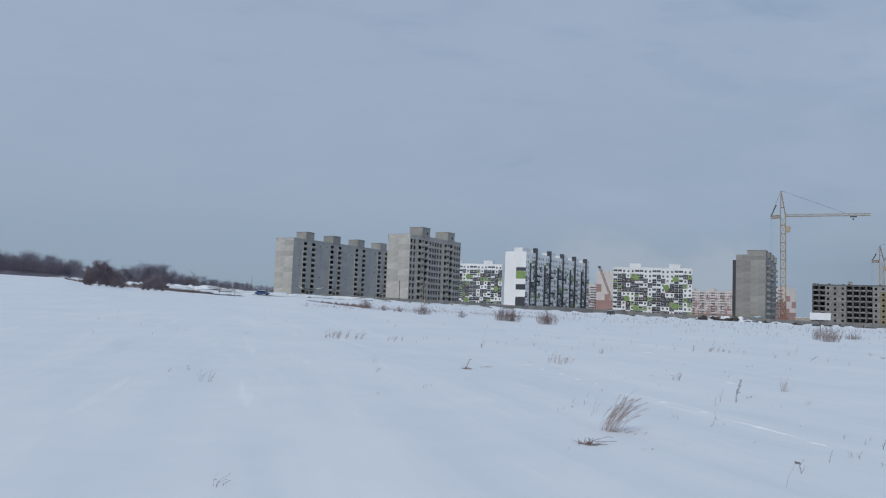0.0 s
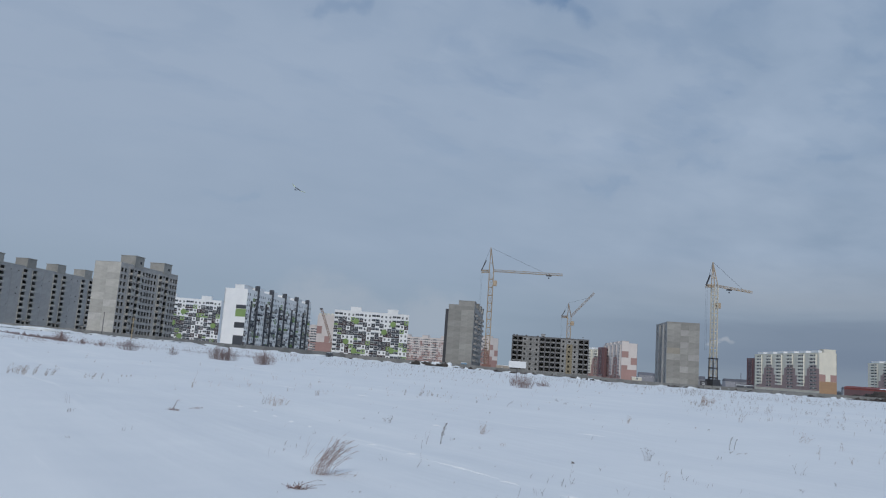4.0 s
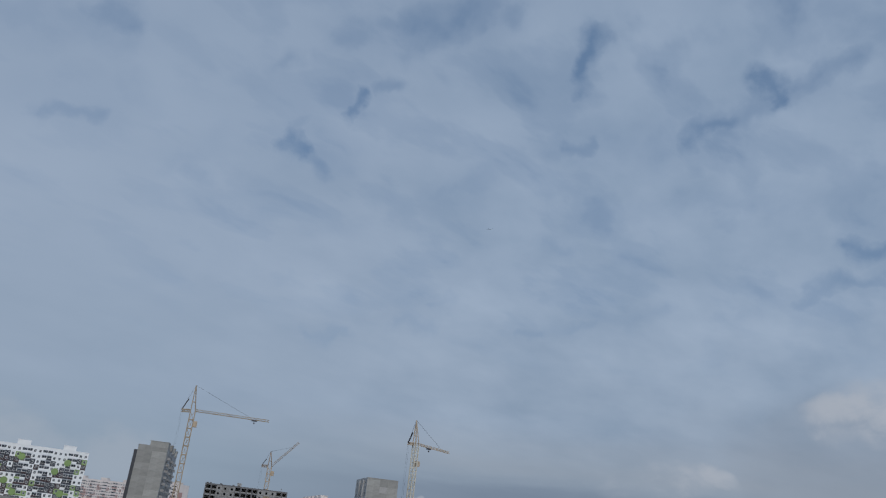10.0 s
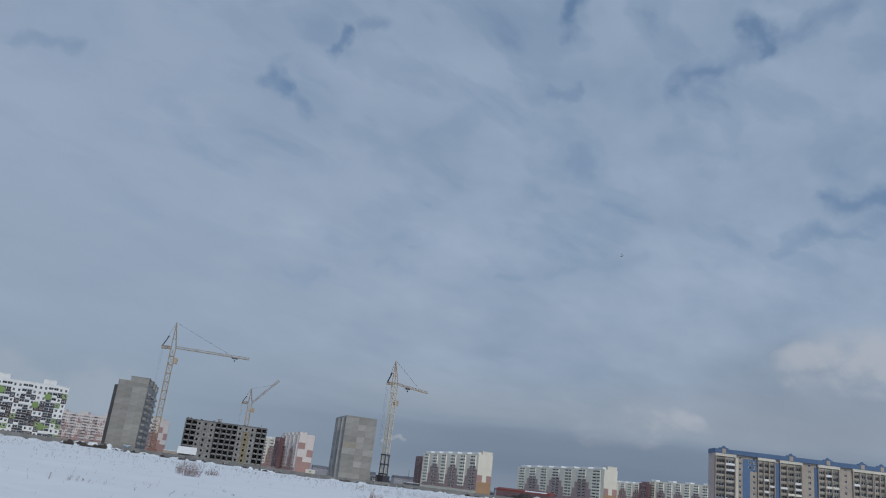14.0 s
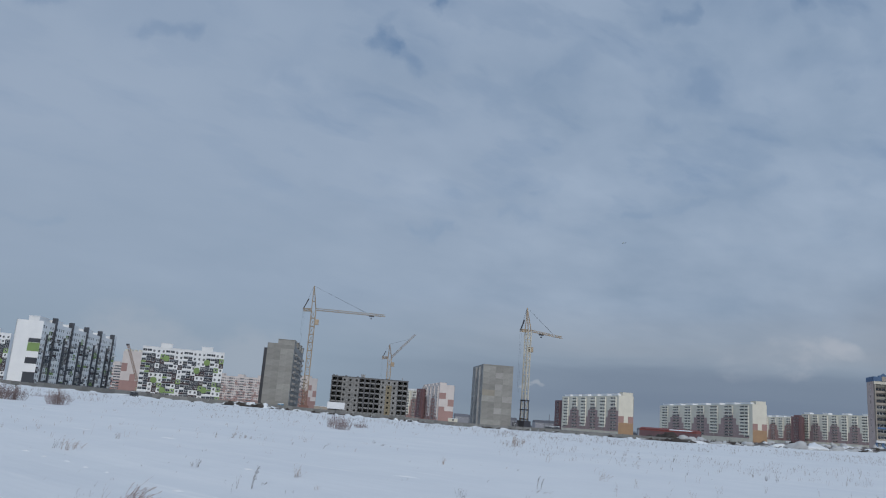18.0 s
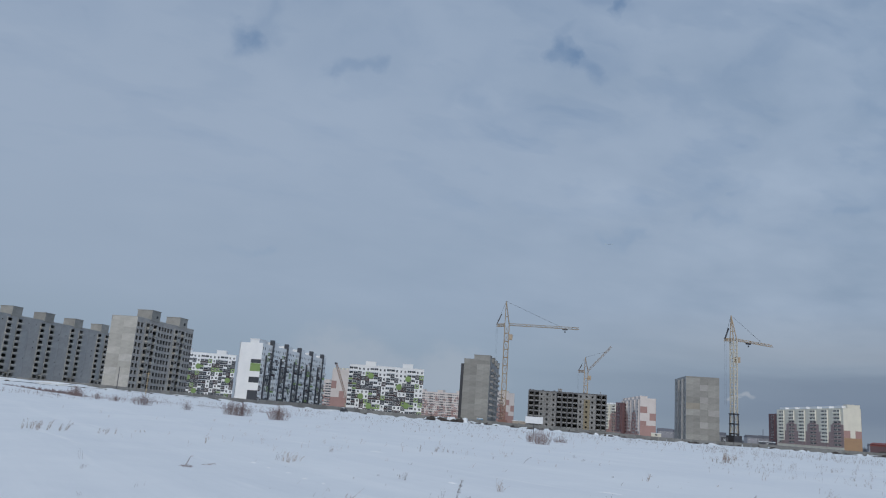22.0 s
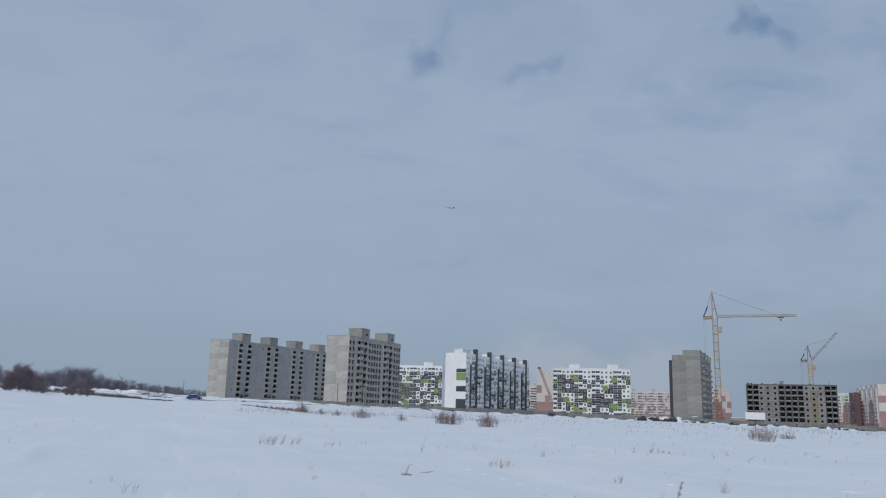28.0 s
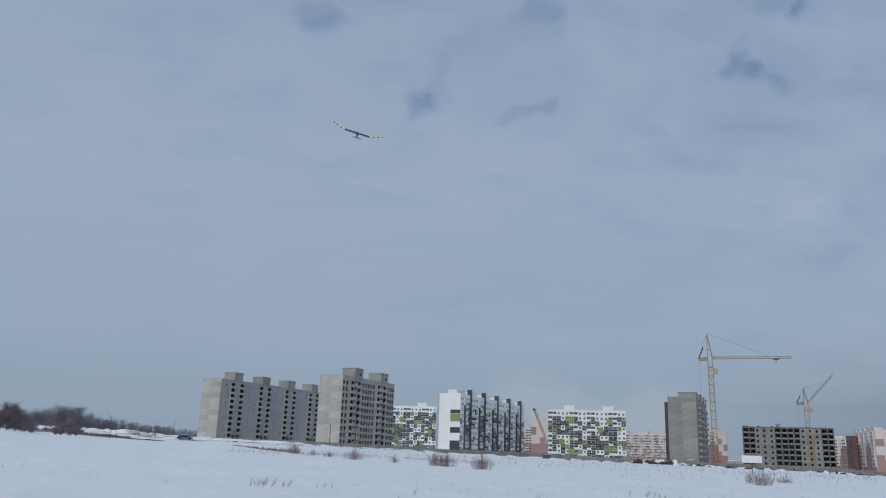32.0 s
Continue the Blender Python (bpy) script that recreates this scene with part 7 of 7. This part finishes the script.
# ---- site huts and far low houses ----
def hut(az, d, el, l, w, h, turn, wall, roof, name, label, category, group, gabled):
    c = at(az, d)
    z = 1.6 + d * math.tan(radians(el))
    ob = tagged(new(name), label, category, group)
    ob.matrix_basis = pose(c.x, c.y, z, 0, 0, -az + turn)
    bm = bmesh.new()
    box(bm, -l / 2, 0, -3, l / 2, w, h)
    part("wall", bm, wall, ob)
    bm = bmesh.new()
    if gabled:
        v = [bm.verts.new(p) for p in ((-l / 2 - 0.3, -0.4, h), (l / 2 + 0.3, -0.4, h), (l / 2 + 0.3, w + 0.4, h), (-l / 2 - 0.3, w + 0.4, h), (-l / 2 - 0.3, w / 2, h + w * 0.32), (l / 2 + 0.3, w / 2, h + w * 0.32))]
        for f in ((0, 1, 5, 4), (2, 3, 4, 5), (0, 4, 3), (1, 2, 5), (3, 2, 1, 0)):
            bm.faces.new([v[i] for i in f])
    else:
        box(bm, -l / 2 - 0.1, -0.1, h, l / 2 + 0.1, w + 0.1, h + 0.18)
    part("roof", bm, roof, ob)
    n = max(1, int(l / 4))
    for i in range(n):
        put_window(ob, Matrix.Translation((-l / 2 + (i + 0.5) * l / n - 0.55, -0.03, h * 0.42)), 1.1, 1.0, 2)


HUT_BLUE = material("blue_sheet_metal", (0.07, 0.22, 0.36), 0.6, (0.06, 0.17, 0.28), 0.6, 4)
HOUSE_GREY = material("hazy_house_wall", (0.27, 0.27, 0.29), 0.9, (0.21, 0.21, 0.23), 0.2, 2, spread=0.15)
HOUSE_ROOF = material("hazy_house_roof", (0.16, 0.165, 0.19), 0.9, (0.12, 0.125, 0.15), 0.3, 2, spread=0.2)
hut(22.39, 372, -0.20, 2.6, 2.4, 2.3, 0, HUT_BLUE, SNOW, "site_cabin", "small blue site cabin at the tower's foot", "cabin", "site cabins", False)
hut(34.70, 396, -0.27, 4.6, 2.4, 2.0, 4, CREAM, SNOW, "site_cabin", "cream site container with snow on its roof", "cabin", "site cabins", False)
hut(25.19, 418, -0.22, 7.0, 3.0, 2.9, -8, TAN, SNOW, "site_cabin", "tan site hut beside the unfinished block", "cabin", "site cabins", False)
hut(41.83, 388, -0.37, 7.0, 2.5, 2.4, 5, GREY, SNOW, "site_cabin", "dark site container behind the fence", "cabin", "site cabins", False)
hut(39.15, 382, -0.32, 3.0, 3.0, 2.6, 0, STEEL, STEEL, "site_cabin", "small dark steel hut at the crane's foot", "cabin", "site cabins", False)
for _az, _d, _l, _t in ((35.32, 922, 16, 10), (35.86, 1012, 14, -20), (38.26, 989, 15, 15), (38.80, 922, 12, -10), (40.94, 1012, 14, 25), (41.56, 967, 13, -15), (48.17, 1057, 16, 12), (48.88, 1012, 14, -18)):
    hut(_az, _d, -0.03, _l, 9.0, 4.2, _t, HOUSE_GREY, HOUSE_ROOF, "low_house", "far low house with a grey gabled roof in haze", "house", "far low houses", True)


# ---- the model glider ----
def build_glider():
    ob = tagged(new("model_glider"), "black and lime model glider flying with upturned wing tips", "model aircraft")
    bm = bmesh.new()
    box(bm, -0.36, -0.085, -0.008, 0.36, 0.085, 0.012)
    part("wing_centre", bm, STEEL, ob)
    for s in (-1, 1):
        bm = bmesh.new()
        v = [bm.verts.new(c) for c in ((s * 0.36, -0.10, 0), (s * 0.36, 0.10, 0), (s * 0.75, 0.06, 0.13), (s * 0.75, -0.06, 0.13), (s * 0.36, -0.10, 0.018), (s * 0.36, 0.10, 0.018), (s * 0.75, 0.06, 0.142), (s * 0.75, -0.06, 0.142))]
        for f in ((0, 1, 2, 3), (7, 6, 5, 4), (0, 3, 7, 4), (1, 5, 6, 2), (2, 6, 7, 3), (0, 4, 5, 1)):
            bm.faces.new([v[i] for i in f])
        bmesh.ops.recalc_face_normals(bm, faces=bm.faces)
        w = part("wing_tip", bm, LIME, ob, "lime wing tip with dark bars")
        bm = bmesh.new()
        for k in (0.3, 0.62, 0.9):
            x, z = s * (0.36 + 0.39 * k), 0.13 * k
            box(bm, x - 0.022, -0.085, z - 0.006, x + 0.022, 0.03, z + 0.022)
        part("bar", bm, STEEL, w)
    bm = bmesh.new()
    beam(bm, (0, 0.26, -0.03), (0, -0.05, -0.03), 0.055, 6)
    beam(bm, (0, -0.05, -0.03), (0, -0.75, -0.005), 0.03, 6, taper=0.6)
    part("fuselage", bm, STEEL, ob)
    bm = bmesh.new()
    box(bm, -0.13, -0.73, 0.0, 0.13, -0.67, 0.008)
    part("tailplane", bm, STEEL, ob)
    bm = bmesh.new()
    box(bm, -0.006, -0.80, 0.0, 0.006, -0.66, 0.16)
    part("fin", bm, STEEL, ob)
    return ob


LIME = material("lime_film", (0.74, 0.82, 0.50), 0.45, (0.66, 0.76, 0.42), 2, 8)
glider = build_glider()
# seconds, bearing, height angle, distance and bank of the glider
FLIGHT = (
    (0.3, -8.6, 0.92, 41.6), (0.6, -7.15, 0.95, 43.3), (0.9, -5.72, 1.4, 45.0), (1.0, -5.28, 1.6, 45.4), (1.2, -4.28, 2.1, 46.6), (1.5, -2.9, 2.6, 48.3), (1.8, -1.55, 3.32, 50.0),
    (2.2, 0.3, 4.4, 51.7), (2.6, 2.08, 5.6, 51.7), (3, 4.15, 7.47, 56.2), (3.5, 6.69, 9.83, 64.1), (4, 9.24, 11.76, 75.3),
    (4.5, 12.13, 13.50, 87.7), (6.5, 26.47, 17.94, 110.2), (7, 29.26, 19.22, 118.0), (7.5, 31.83, 20.51, 123.6), (8, 34.11, 21.63, 127.0),
    (8.5, 36.43, 22.31, 130.4), (9, 38.71, 22.43, 134.9), (10, 43.65, 22.62, 151.7), (11, 48.50, 21.62, 168.6), (12, 51.92, 20.61, 174.2),
    (13, 54.23, 19.13, 178.7), (13.5, 55.12, 18.19, 181.0), (15.5, 54.48, 15.68, 186.6), (16, 53.30, 14.93, 187.7), (17.5, 48.20, 13.28, 190.0),
    (19, 42.73, 13.30, 192.2), (20, 39.18, 13.38, 191.1), (21, 35.27, 13.32, 174.2), (22, 31.16, 13.14, 151.7), (23, 26.72, 12.98, 125.9),
    (24, 22.20, 12.63, 116.9), (25, 17.32, 12.25, 106.8), (25.5, 15.03, 12.45, 102.3), (27.5, 6.76, 14.44, 89.9), (28, 4.91, 14.86, 85.4),
    (28.5, 3.14, 15.34, 79.8), (29, 1.32, 15.58, 73.1), (29.5, -0.32, 15.74, 65.2), (30, -1.95, 16.15, 56.2), (30.5, -2.94, 16.87, 47.2),
    (31, -3.34, 18.17, 39.3), (31.2, -3.32, 18.95, 36.0), (31.4, -3.15, 19.76, 32.6), (31.6, -3.19, 20.6, 28.7), (31.8, -2.74, 21.55, 25.3),
    (32, -2.26, 22.82, 22.5),
)


# how far its nose follows the drift across the view
SIDEWAYS = ((0, 0.8), (6.5, 0.7), (9, 0.4), (13, 0.35), (16, 0.5), (20, 0.7), (27, 0.8), (29, 2.5), (30, 3.0), (31, 0.7), (33, 0.5))


def bank(t):
    rows = ((0, 0), (2.2, 10), (3.0, 17), (4.0, 30), (4.5, 5), (6.5, -8), (9, 2), (11, -6), (13, -16), (15.5, -45), (17.5, -30), (20, -8), (23, 0), (27, -6), (31, -15), (32, -13))
    for (a, p), (b, q) in zip(rows, rows[1:]):
        if a <= t <= b:
            return p + (q - p) * (t - a) / (b - a)
    return 0.0


def motions():
    pts = []
    for t, az, el, d in FLIGHT:
        c = at(az, d * math.cos(radians(el)))
        pts.append((t, Vector((c.x, c.y, EYE[2] + d * math.sin(radians(el))))))
    first, second = pts[0], pts[1]
    back = (first[1] - second[1]) / (second[0] - first[0])
    start = first[1] + Vector((back.x * 0.4, back.y * 0.4, 0)) * first[0]
    pts.insert(0, (0.0, start))
    rows = []
    for i, (t, p) in enumerate(pts):
        a, b = pts[max(0, i - 1)][1], pts[min(len(pts) - 1, i + 1)][1]
        v = b - a
        out = Vector((p.x, p.y, 0)).normalized()
        along = out * v.dot(out) + (v - out * v.dot(out)) * eased(SIDEWAYS, t)
        yaw = math.degrees(math.atan2(-along.x, along.y))
        pitch = max(-20, min(20 + 14 * (2 < t < 4.2), math.degrees(math.atan2(v.z, math.hypot(v.x, v.y)))))
        rows.append((t, pose(*p, pitch, bank(t), yaw)))
    walk(glider, rows)


motions()
